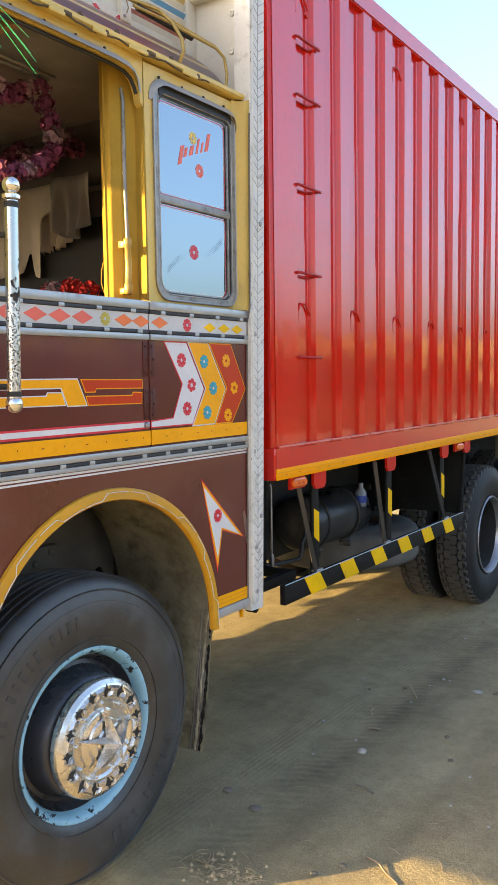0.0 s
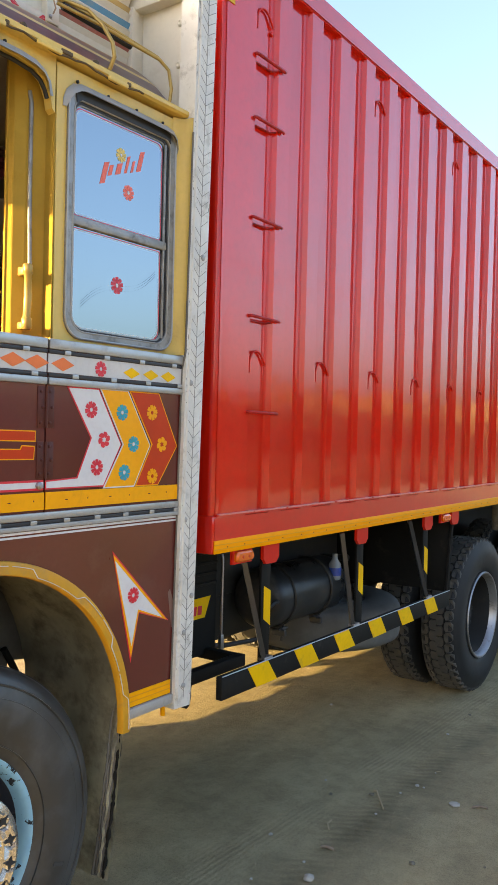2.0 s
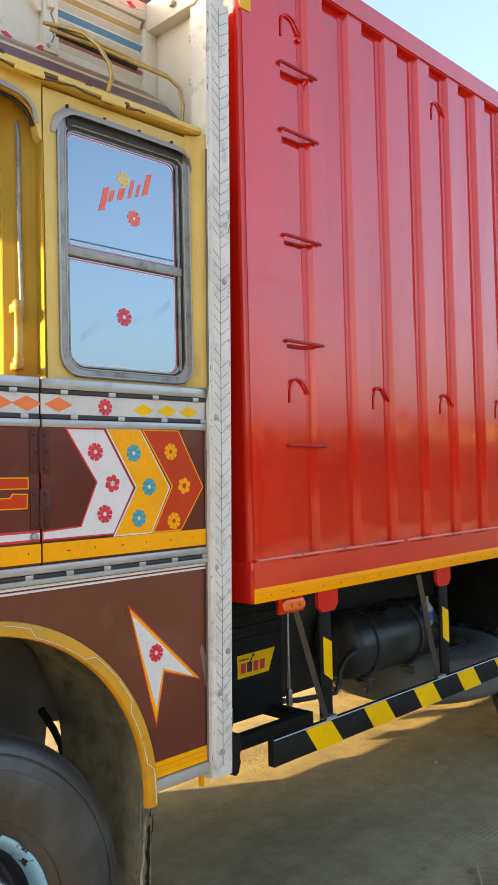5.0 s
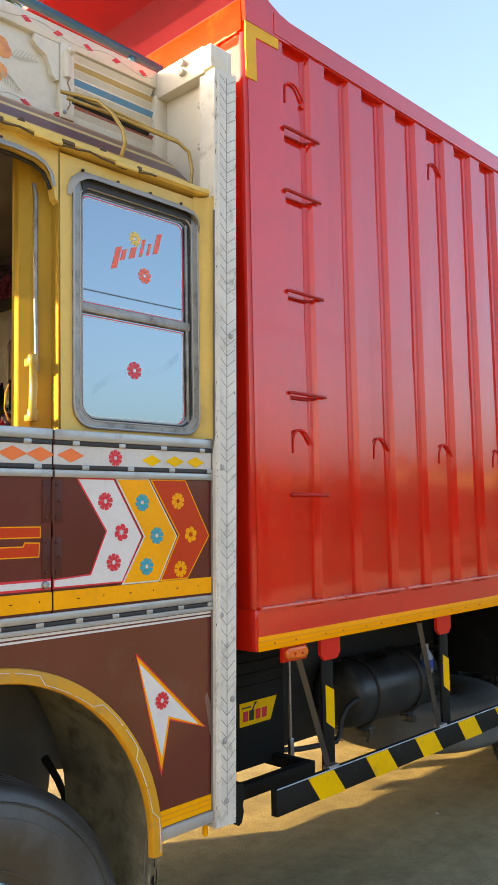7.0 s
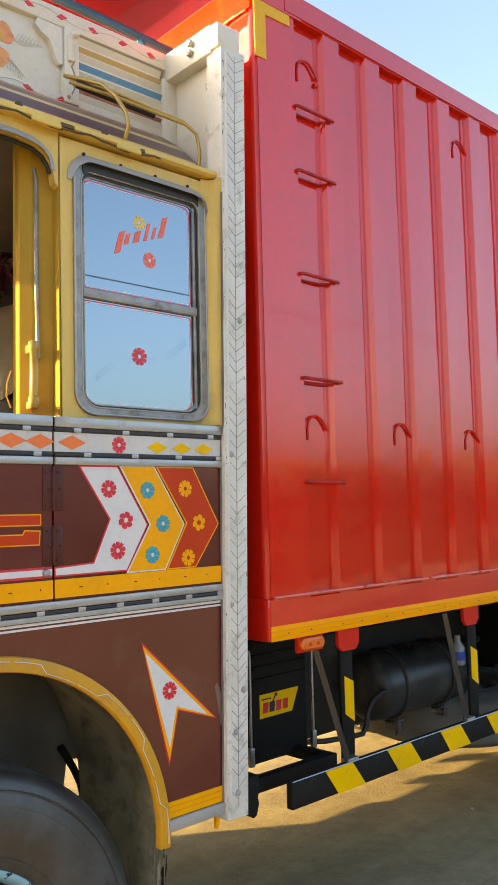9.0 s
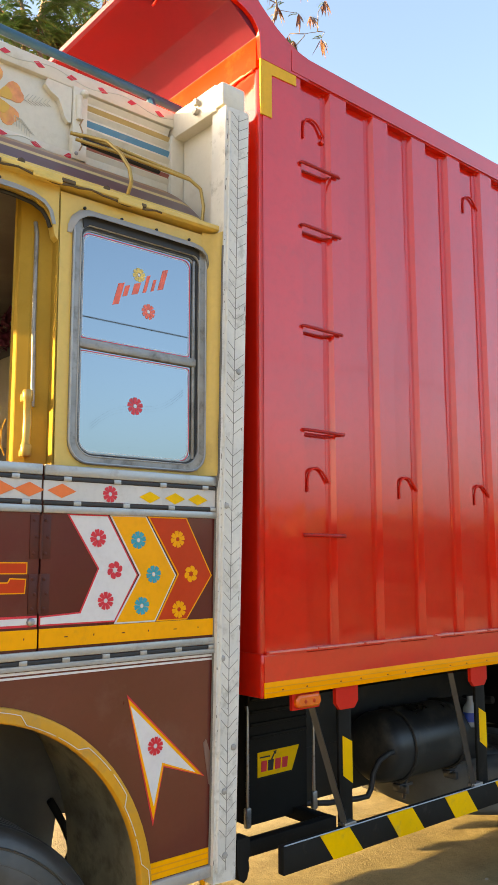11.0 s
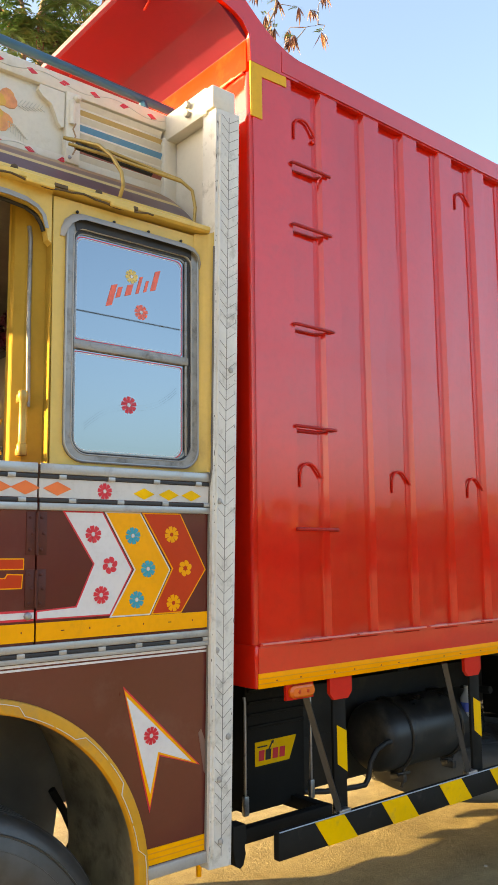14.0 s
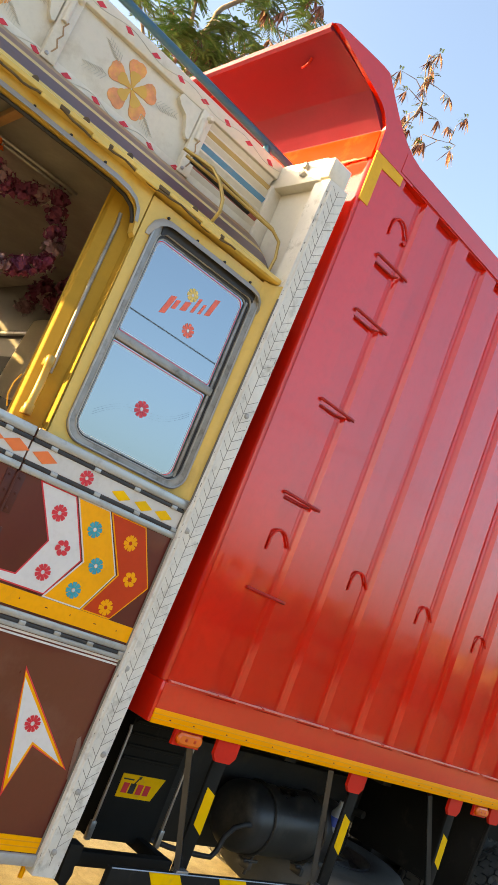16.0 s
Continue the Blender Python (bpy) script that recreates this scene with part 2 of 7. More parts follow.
M_TANK = mat("black air tank enamel", (0.022, 0.022, 0.023), 0.36, spec=0.5, vary=0.3, rough_vary=0.14, dirt=(0.12, 0.11, 0.09), dirt_amount=0.32, dirt_scale=5)
M_CLOTH = mat("beige cotton cloth", (0.60, 0.53, 0.41), 0.9, vary=0.12, bump=0.0015, bump_scale=40)
M_CLOTH2 = mat("grey cotton cloth", (0.25, 0.235, 0.205), 0.9, vary=0.15, bump=0.0015, bump_scale=40)
M_LINING = mat("cab lining vinyl", (0.060, 0.054, 0.050), 0.6, vary=0.25, scale=8)
M_CEIL = mat("cab ceiling vinyl", (0.25, 0.24, 0.215), 0.6, vary=0.25, scale=6)
M_SEAT = mat("red and dark seat vinyl", (0.085, 0.010, 0.010), 0.5, vary=0.3, scale=12)
M_GARL = mat("magenta garland petals", (0.19, 0.035, 0.095), 0.8, vary=0.4, scale=30, rand=0.3)
M_GARLW = mat("pale garland petals", (0.24, 0.14, 0.17), 0.8, vary=0.3, scale=30)
M_MARI = mat("orange garland petals", (0.62, 0.12, 0.02), 0.8, vary=0.3, scale=30)
M_REDFLOWER = mat("red cloth petals", (0.42, 0.012, 0.010), 0.8, vary=0.35, scale=30)
M_GREEN = mat("bright green tassel strip", (0.03, 0.55, 0.20), 0.4, vary=0.2)
M_LEAF = mat("green leaflets", (0.095, 0.19, 0.055), 0.6, vary=0.4, scale=5)
M_DRYLEAF = mat("dry brown leaflets and pods", (0.20, 0.095, 0.065), 0.7, vary=0.5, scale=6)
M_BARK = mat("tree bark", (0.20, 0.155, 0.115), 0.85, vary=0.3, scale=10, bump=0.004, bump_scale=30)
M_DRYFAR = mat("far dry scrub foliage", (0.19, 0.14, 0.065), 0.9, vary=0.4, scale=0.5)
M_FAR = mat("thicket foliage", (0.026, 0.029, 0.013), 0.9, vary=0.5, scale=0.6)
M_STONE = mat("pale stone", (0.36, 0.34, 0.30), 0.85, vary=0.25, scale=40)
M_CLOD = mat("dark earth clod", (0.16, 0.135, 0.10), 0.95, vary=0.3, scale=40)
M_STRAWBIT = mat("dry straw", (0.35, 0.27, 0.16), 0.85, vary=0.2)
M_CABLE = mat("black cable", (0.02, 0.02, 0.02), 0.7)
M_PVC = mat("clear bottle plastic", (0.30, 0.33, 0.36), 0.15, vary=0.05)
M_LABELBLUE = mat("blue bottle label", (0.03, 0.08, 0.42), 0.4, vary=0.05)


def ground_material():
    m = bpy.data.materials.new("dusty packed earth")
    m.use_nodes = True
    t = m.node_tree
    p = t.nodes["Principled BSDF"]
    co = t.nodes.new("ShaderNodeTexCoord")

    def nz(s, detail, r=0.6, stretch=None):
        n = t.nodes.new("ShaderNodeTexNoise")
        n.inputs["Scale"].default_value, n.inputs["Detail"].default_value, n.inputs["Roughness"].default_value = s, detail, r
        if stretch:
            mp = t.nodes.new("ShaderNodeMapping")
            mp.inputs["Scale"].default_value = stretch
            mp.inputs["Rotation"].default_value = (0, 0, radians(14))
            t.links.new(co.outputs["Object"], mp.inputs["Vector"])
            t.links.new(mp.outputs["Vector"], n.inputs["Vector"])
        else:
            t.links.new(co.outputs["Object"], n.inputs["Vector"])
        return n.outputs["Fac"]

    def ramp(src, stops):
        n = t.nodes.new("ShaderNodeValToRGB")
        e = n.color_ramp.elements
        e[0].position, e[0].color = stops[0][0], (*stops[0][1], 1)
        e[1].position, e[1].color = stops[-1][0], (*stops[-1][1], 1)
        for pos, c in stops[1:-1]:
            k = e.new(pos)
            k.color = (*c, 1)
        t.links.new(src, n.inputs["Fac"])
        return n.outputs["Color"]

    def mul(a, b, mode="MULTIPLY", fac=1.0):
        n = t.nodes.new("ShaderNodeMix")
        n.data_type, n.blend_type = "RGBA", mode
        n.inputs["Factor"].default_value = fac
        t.links.new(a, n.inputs["A"])
        t.links.new(b, n.inputs["B"])
        return n.outputs["Result"]

    def math_node(op, a, b=None, c=None):
        n = t.nodes.new("ShaderNodeMath")
        n.operation = op
        for i, v in enumerate((a, b, c)):
            if v is None:
                continue
            if isinstance(v, bpy.types.NodeSocket):
                t.links.new(v, n.inputs[i])
            else:
                n.inputs[i].default_value = v
        return n.outputs[0]

    sep = t.nodes.new("ShaderNodeSeparateXYZ")
    t.links.new(co.outputs["Object"], sep.inputs[0])

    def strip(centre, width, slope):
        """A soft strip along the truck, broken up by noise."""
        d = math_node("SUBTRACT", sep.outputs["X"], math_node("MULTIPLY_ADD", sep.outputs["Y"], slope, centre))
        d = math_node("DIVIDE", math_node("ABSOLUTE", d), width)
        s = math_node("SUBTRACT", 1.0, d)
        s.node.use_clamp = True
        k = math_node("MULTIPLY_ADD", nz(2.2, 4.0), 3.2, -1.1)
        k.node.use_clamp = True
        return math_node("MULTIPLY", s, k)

    def lines(scale, turn, distort):
        mp = t.nodes.new("ShaderNodeMapping")
        mp.inputs["Rotation"].default_value = (0, 0, radians(turn))
        t.links.new(co.outputs["Object"], mp.inputs["Vector"])
        w = t.nodes.new("ShaderNodeTexWave")
        w.inputs["Scale"].default_value, w.inputs["Distortion"].default_value = scale, distort
        w.inputs["Detail"].default_value, w.inputs["Detail Scale"].default_value = 3.0, 1.2
        t.links.new(mp.outputs["Vector"], w.inputs["Vector"])
        return w.outputs["Fac"]

    fine_ruts = math_node("MULTIPLY", strip(-0.30, 0.16, 0.05), lines(12.0, 2.0, 0.9))
    cross = math_node("MULTIPLY", strip(0.02, 0.15, 0.03), lines(7.0, 62.0, 5.0))
    cross2 = math_node("MULTIPLY", strip(0.95, 0.16, 0.03), lines(7.0, -58.0, 5.0))
    tracks = math_node("ADD", fine_ruts, math_node("ADD", cross, cross2))
    base = ramp(nz(0.9, 6.0), ((0.30, (0.294, 0.246, 0.146)), (0.52, (0.356, 0.298, 0.176)), (0.72, (0.410, 0.345, 0.210))))
    base = mul(base, ramp(nz(0.7, 5.0, 0.6, (7.0, 0.5, 1.0)), ((0.32, (0.84, 0.84, 0.85)), (0.62, (1.05, 1.04, 1.03)))))
    base = mul(base, ramp(nz(7.0, 6.0, 0.65), ((0.34, (0.80, 0.79, 0.78)), (0.60, (1.05, 1.05, 1.05)))))
    base = mul(base, ramp(nz(90.0, 4.0, 0.7), ((0.30, (0.84, 0.84, 0.85)), (0.52, (1.0, 1.0, 1.0)), (0.80, (1.10, 1.09, 1.07)))))
    base = mul(base, ramp(nz(260.0, 3.0, 0.7), ((0.34, (0.70, 0.69, 0.67)), (0.47, (1.0, 1.0, 1.0)), (0.74, (1.14, 1.13, 1.11)))))
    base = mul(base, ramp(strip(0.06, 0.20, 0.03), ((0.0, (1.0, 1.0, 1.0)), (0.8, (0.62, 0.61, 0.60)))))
    base = mul(base, ramp(tracks, ((0.0, (1.0, 1.0, 1.0)), (0.9, (0.74, 0.73, 0.72)))))
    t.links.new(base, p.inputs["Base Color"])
    p.inputs["Roughness"].default_value = 0.93
    p.inputs["Specular IOR Level"].default_value = 0.2

    def bump(height, strength, distance, after=None):
        n = t.nodes.new("ShaderNodeBump")
        n.inputs["Strength"].default_value, n.inputs["Distance"].default_value = strength, distance
        t.links.new(height, n.inputs["Height"])
        if after:
            t.links.new(after, n.inputs["Normal"])
        return n.outputs["Normal"]

    nrm = bump(nz(26.0, 10.0, 0.72), 0.7, 0.018)
    nrm = bump(nz(110.0, 4.0, 0.7), 0.7, 0.007, nrm)
    nrm = bump(nz(3.0, 6.0, 0.6, (3.0, 0.9, 1.0)), 0.22, 0.03, nrm)
    nrm = bump(tracks, 0.4, 0.006, nrm)
    t.links.new(nrm, p.inputs["Normal"])
    return m


M_GROUND = ground_material()


# ---- mesh helpers ----
def part(name, bm, material, parent=None, label="", smooth=None):
    """Links a bmesh as one mesh object, under a thing or a part."""
    me = bpy.data.meshes.new(name)
    bmesh.ops.recalc_face_normals(bm, faces=bm.faces)
    if smooth:
        for f in bm.faces:
            f.smooth = True
    bm.to_mesh(me)
    bm.free()
    for m in material if isinstance(material, (list, tuple)) else [material]:
        me.materials.append(m)
    ob = new(name, me)
    if smooth and smooth is not True:
        me.set_sharp_from_angle(angle=radians(smooth))
    if parent:
        ob.parent = parent
    if label:
        tagged(ob, label)
    return ob


def thing(name, label, category, group="", kind="", at=(0, 0, 0)):
    ob = new(name)
    ob.location = at
    return tagged(ob, label, category, group, kind)


def box(bm, x0, x1, y0, y1, z0, z1, bevel=0.0):
    vs = [bm.verts.new((x, y, z)) for x in (x0, x1) for y in (y0, y1) for z in (z0, z1)]
    fs = [bm.faces.new([vs[i] for i in q]) for q in ((0, 1, 3, 2), (4, 6, 7, 5), (0, 4, 5, 1), (2, 3, 7, 6), (0, 2, 6, 4), (1, 5, 7, 3))]
    if bevel:
        edges = list({e for f in fs for e in f.edges})
        bmesh.ops.bevel(bm, geom=edges, offset=bevel, segments=2, affect="EDGES", profile=0.5)
    return vs


def box_part(name, material, parent, x0, x1, y0, y1, z0, z1, bevel=0.003, label=""):
    bm = bmesh.new()
    box(bm, min(x0, x1), max(x0, x1), min(y0, y1), max(y0, y1), min(z0, z1), max(z0, z1), bevel)
    return part(name, bm, material, parent, label, smooth=40 if bevel else None)


def tube(bm, pts, r, n=8, closed=False, cap=True, flat=1.0):
    """A round rod along a line of points."""
    pts = [Vector(p) for p in pts]
    rings, prev = [], None
    for i, p in enumerate(pts):
        a, b = pts[max(i - 1, 0)], pts[min(i + 1, len(pts) - 1)]
        d = (b - a).normalized()
        if prev is None:
            u = d.cross(Vector((0, 0, 1)))
            u = u.normalized() if u.length > 1e-3 else Vector((1, 0, 0))
        else:
            u = (prev - d * prev.dot(d)).normalized()
        prev, v = u, d.cross(u)
        rr = r[i] if isinstance(r, (list, tuple)) else r
        rings.append([bm.verts.new(p + (u * math.cos(2 * math.pi * k / n) + v * math.sin(2 * math.pi * k / n) * flat) * rr) for k in range(n)])
    for a, b in zip(rings, rings[1:]):
        for k in range(n):
            bm.faces.new((a[k], a[(k + 1) % n], b[(k + 1) % n], b[k]))
    if cap:
        bm.faces.new(rings[0][::-1])
        bm.faces.new(rings[-1])


def tube_part(name, material, parent, pts, r, n=8, label="", flat=1.0):
    bm = bmesh.new()
    tube(bm, pts, r, n, flat=flat)
    return part(name, bm, material, parent, label, smooth=50)


def arc(cy, cz, r, a0, a1, n):
    return [(cy + r * math.cos(radians(a0 + (a1 - a0) * k / n)), cz + r * math.sin(radians(a0 + (a1 - a0) * k / n))) for k in range(n + 1)]


def rounded(y0, y1, z0, z1, r, n=6):
    """A rounded rectangle in y and z; r may be four radii from the lower rear corner round."""
    r = r if isinstance(r, (list, tuple)) else (r,) * 4
    return (arc(y1 - r[0], z0 + r[0], r[0], -90, 0, n) + arc(y1 - r[1], z1 - r[1], r[1], 0, 90, n)
            + arc(y0 + r[2], z1 - r[2], r[2], 90, 180, n) + arc(y0 + r[3], z0 + r[3], r[3], 180, 270, n))


def plate(bm, outline, x0, x1, holes=()):
    """A plate in the y-z plane, from x0 to x1, with holes through it."""
    loops = [outline, *holes]
    flat = [Vector((0, y, z)) for loop in loops for y, z in loop]
    tris = tessellate_polygon([[Vector((y, z, 0)) for y, z in loop] for loop in loops])
    sides = []
    for x in (x0, x1):
        vs = [bm.verts.new((x, v.y, v.z)) for v in flat]
        for tri in tris:
            try:
                bm.faces.new([vs[i] for i in tri])
            except ValueError:
                pass
        sides.append(vs)
    start = 0
    for loop in loops:
        n = len(loop)
        for k in range(n):
            a, b = start + k, start + (k + 1) % n
            bm.faces.new((sides[0][a], sides[0][b], sides[1][b], sides[1][a]))
        start += n


def plate_part(name, material, parent, outline, x0, x1, holes=(), label=""):
    bm = bmesh.new()
    plate(bm, outline, x0, x1, holes)
    return part(name, bm, material, parent, label)


def rect(y0, y1, z0, z1):
    return [(y0, z0), (y1, z0), (y1, z1), (y0, z1)]


def sweep_y(bm, profile, y0, y1, closed=False):
    """A profile of (x, z) drawn along y."""
    a = [bm.verts.new((x, y0, z)) for x, z in profile]
    b = [bm.verts.new((x, y1, z)) for x, z in profile]
    n = len(profile)
    for k in range(n if closed else n - 1):
        bm.faces.new((a[k], a[(k + 1) % n], b[(k + 1) % n], b[k]))
    if closed:
        bm.faces.new(a[::-1])
        bm.faces.new(b)


def lathe_x(bm, profile, n=48, centre=(0, 0, 0), closed=False):
    """A profile of (x, radius) turned about the x axis."""
    cx, cy, cz = centre
    rings = []
    for x, r in profile:
        if r < 1e-5:
            rings.append([bm.verts.new((cx + x, cy, cz))])
        else:
            rings.append([bm.verts.new((cx + x, cy + r * math.cos(2 * math.pi * k / n), cz + r * math.sin(2 * math.pi * k / n))) for k in range(n)])
    pairs = list(zip(rings, rings[1:])) + ([(rings[-1], rings[0])] if closed else [])
    for a, b in pairs:
        for k in range(n):
            j = (k + 1) % n
            if len(a) == 1 and len(b) == 1:
                continue
            if len(a) == 1:
                bm.faces.new((a[0], b[j], b[k]))
            elif len(b) == 1:
                bm.faces.new((a[k], a[j], b[0]))
            else:
                bm.faces.new((a[k], a[j], b[j], b[k]))


def stud(name, material, parent, x, y, z, r=0.011, h=0.006, label=""):
    bm = bmesh.new()
    lathe_x(bm, [(-0.002, r), (h * 0.6, r * 0.9), (h, r * 0.45), (h, 0)], 8, (x, y, z))
    return part(name, bm, material, parent, label, smooth=40)




# ---- ground ----
GROUND = 0.062  # level of the earth under the tyres


def ground_height(x, y):
    h = GROUND + 0.018 * noise.noise(Vector((x * 0.7, y * 0.5, 3.1))) + 0.008 * noise.noise(Vector((x * 3.1, y * 2.3, 7.7)))
    for c, w in ((0.62, 0.10), (1.15, 0.14)):  # old wheel ruts that run along the truck and drift away from it
        d = (x - c - 0.10 * (y - 3.0)) / w
        h -= 0.012 * math.exp(-d * d)
    h -= 0.032 * math.exp(-((x + 0.24) / 0.5) ** 2 - ((y - 1.77) / 0.45) ** 2)  # the front wheel stands in a hollow
    return h


def steps(a, b, near0, near1, fine):
    v = [near0 + fine * k for k in range(int((near1 - near0) / fine) + 1)]
    d, out = fine, []
    x = near1
    while x < b:
        d *= 1.35
        x += d
        out.append(min(x, b))
    d, x, low = fine, near0, []
    while x > a:
        d *= 1.35
        x -= d
        low.append(max(x, a))
    return low[::-1] + v + out


def build_ground():
    xs, ys = steps(-900, 900, -3.0, 2.6, 0.05), steps(-900, 900, 0.4, 8.0, 0.05)
    bm = bmesh.new()
    grid = []
    for x in xs:
        row = []
        for y in ys:
            near = -4 < x < 4 and -1 < y < 10
            row.append(bm.verts.new((x, y, ground_height(x, y) if near else GROUND)))
        grid.append(row)
    for a, b in zip(grid, grid[1:]):
        for k in range(len(ys) - 1):
            bm.faces.new((a[k], b[k], b[k + 1], a[k + 1]))
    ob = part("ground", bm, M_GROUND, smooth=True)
    tagged(ob, "dusty packed brown earth with faint wheel ruts", "ground", kind="structure")


build_ground()

# ---- the truck ----
UX = -0.035  # the upper cab skin lies behind the waist band


def up(pts):
    return [(y + 0.019 * (y - 0.79), z + 0.019 * (z - 1.757)) for y, z in pts]


truck = thing("truck", "painted brown and mustard lorry cab on black chassis, door window open", "truck")


def flower(y, z, r, material, core, parent, x=0.0022, petals=9, name="flower"):
    """A painted rosette: separate petals round a pale middle."""
    bm = bmesh.new()
    for k in range(petals):
        a = 2 * math.pi * k / petals + 0.2
        c, s = math.cos(a), math.sin(a)
        ring = []
        wf = min(1.15, math.tan(math.pi / petals) / 0.414)
        if petals > 6:
            edge = ((0.25, 0.098), (0.50, 0.188), (0.78, 0.268), (0.91, 0.265), (1.0, 0.17), (0.955, 0.02))
            edge = edge + tuple((u, -w) for u, w in reversed(edge))
        else:  # fat round petals that lean round the eye
            edge = tuple((0.62 + 0.36 * math.cos(q) + 0.04 * math.sin(q), 0.255 * math.sin(q) * (1.15 + 0.35 * math.cos(q)) + 0.05 * math.cos(q)) for q in (2 * math.pi * j / 12 for j in range(12)))
        for u, w in edge:
            w *= wf
            ring.append((y + r * (u * c - w * s), z + r * (u * s + w * c)))
        vs = [bm.verts.new((x, p, q)) for p, q in ring]
        bm.faces.new(vs)
        vs2 = [bm.verts.new((x - 0.001, p, q)) for p, q in ring]
        for i in range(len(vs)):
            j = (i + 1) % len(vs)
            bm.faces.new((vs[i], vs[j], vs2[j], vs2[i]))
    ob = part(name, bm, material, parent)
    bm = bmesh.new()
    plate(bm, arc(y, z, r * 0.20, 0, 330, 11), x - 0.001, x + 0.0004)
    part("flower_eye", bm, core, ob)
    return ob


def outline_decal(name, material, edge, parent, pts, grow, x=0.0012, label=""):
    """A painted shape with a thin line of another colour round it."""
    cy, cz = sum(p[0] for p in pts) / len(pts), sum(p[1] for p in pts) / len(pts)
    out = []
    n = len(pts)
    area = sum(pts[i][0] * pts[(i + 1) % n][1] - pts[(i + 1) % n][0] * pts[i][1] for i in range(n))
    sgn = 1 if area > 0 else -1
    for i in range(n):
        a, b, c = Vector(pts[i - 1]), Vector(pts[i]), Vector(pts[(i + 1) % n])
        d0, d1 = (b - a).normalized(), (c - b).normalized()
        n0, n1 = Vector((d0.y, -d0.x)) * sgn, Vector((d1.y, -d1.x)) * sgn
        m = n0 + n1
        m = m / max(0.35, m.dot(n0))
        out.append((b.x + m.x * grow, b.y + m.y * grow))
    base = plate_part(name, material, parent, pts, 0.0, x + 0.0008, label=label)
    plate_part("outline", edge, base, out, 0.0, x)
    return base


# cab side skin, outer face at x = 0
ARCH = dict(cy=1.772, cz=0.842, r=0.536)
BACK = 2.552
arch_edge = arc(ARCH["cy"], ARCH["cz"], ARCH["r"], 1.1, 178.9, 40)
lower = [(2.312, 0.852), (BACK, 0.858), (BACK, 1.50), (0.80, 1.50), (0.80, 0.852)] + [p for p in reversed(arch_edge)]
plate_part("lower_side_panel", M_BROWN, truck, lower, -0.025, 0.0, label="brown enamel panel with a wheel arch")
SEAM = 1.975
plate_part("rear_side_panel", M_BROWN, truck, rect(SEAM + 0.003, BACK, 1.503, 1.985), -0.025, 0.0, label="brown enamel panel")
win_hole = rounded(2.058, 2.478, 2.012, 2.676, (0.05, 0.03, 0.03, 0.05))
plate_part("upper_side_panel", M_CREAM, truck, up([(2.002, 1.975), (BACK, 1.975), (BACK, 2.742), (1.998, 2.742)]), UX - 0.03, UX, [up(win_hole)], label="mustard enamel panel round the side window")
plate_part("header_panel", M_CREAM, truck, up([(0.80, 2.706), (1.87, 2.706), (1.925, 2.698), (1.960, 2.675), (1.978, 2.64), (1.984, 2.61), (1.996, 2.60), (1.996, 2.79), (0.80, 2.79)]), UX - 0.03, UX - 0.001, label="mustard enamel panel above the door")

# the driver's door with its open window
door = part("door", (lambda b: (plate(b, rect(0.92, SEAM - 0.003, 1.503, 1.985), -0.03, 0.0), b)[1])(bmesh.new()), M_BROWN, truck, "brown enamel door with painted stripes")
box_part("window_post", M_CREAM, truck, -0.14, UX, 0.84, 1.35, 1.985, 2.70, 0.012, "mustard door pillar")
# stepped mustard jamb behind the door opening
bm = bmesh.new()
prof = [(UX - 0.001, 2.020), (UX - 0.001, 2.017), (-0.075, 2.020), (-0.096, 1.968), (-0.115, 1.944), (-0.118, 1.942), (-0.133, 1.939), (-0.135, 1.934), (-0.168, 1.954), (-0.170, 1.957), (-0.170, 2.04), (UX - 0.031, 2.04), (UX - 0.031, 2.020)]
a = [bm.verts.new((x, y, 1.98)) for x, y in prof]
b = [bm.verts.new((x, y, 2.765)) for x, y in prof]
for k in range(len(prof)):
    j = (k + 1) % len(prof)
    bm.faces.new((a[k], a[j], b[j], b[k]))
bm.faces.new(a)
bm.faces.new(b[::-1])
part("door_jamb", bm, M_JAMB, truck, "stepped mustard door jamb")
tube_part("jamb_rod", M_FRAME, truck, [(-0.094, 1.976, 2.675), (-0.088, 1.978, 2.64), (-0.088, 1.978, 2.40), (-0.084, 1.980, 2.19), (-0.084, 1.980, 2.15)], 0.0062, 10, "dull steel guide rod")
bm = bmesh.new()
tube(bm, [(-0.062, 1.955, 2.190), (-0.062, 1.955, 2.186), (-0.061, 1.955, 2.166), (-0.061, 1.955, 2.160), (-0.060, 1.956, 2.10), (-0.063, 1.955, 2.045), (-0.062, 1.955, 2.040), (-0.062, 1.955, 2.014), (-0.062, 1.955, 2.010)], [0.011, 0.014, 0.014, 0.0105, 0.0115, 0.0105, 0.0145, 0.0145, 0.011], 12)
box(bm, -0.100, -0.060, 1.950, 1.972, 2.160, 2.184, 0.004)
box(bm, -0.098, -0.060, 1.950, 1.972, 2.012, 2.032, 0.004)
part("jamb_handle", bm, M_BRASS, truck, "gold painted latch handle", smooth=45)
tube_part("wire_loop", M_JAMB, truck, [(-0.151, 1.935, 2.12), (-0.150, 1.924, 2.09), (-0.150, 1.922, 2.05), (-0.151, 1.935, 2.02)], 0.0018, 6, "thin mustard wire loop")


# waist band: two aluminium rails with black inserts and a painted strip between
def rail(name, z0, z1, y0, y1, parent):
    box_part(name, M_ALU_BRIGHT, parent, 0.0, 0.009, y0, y1, z0, z1, 0.0025, "worn bright aluminium rail")


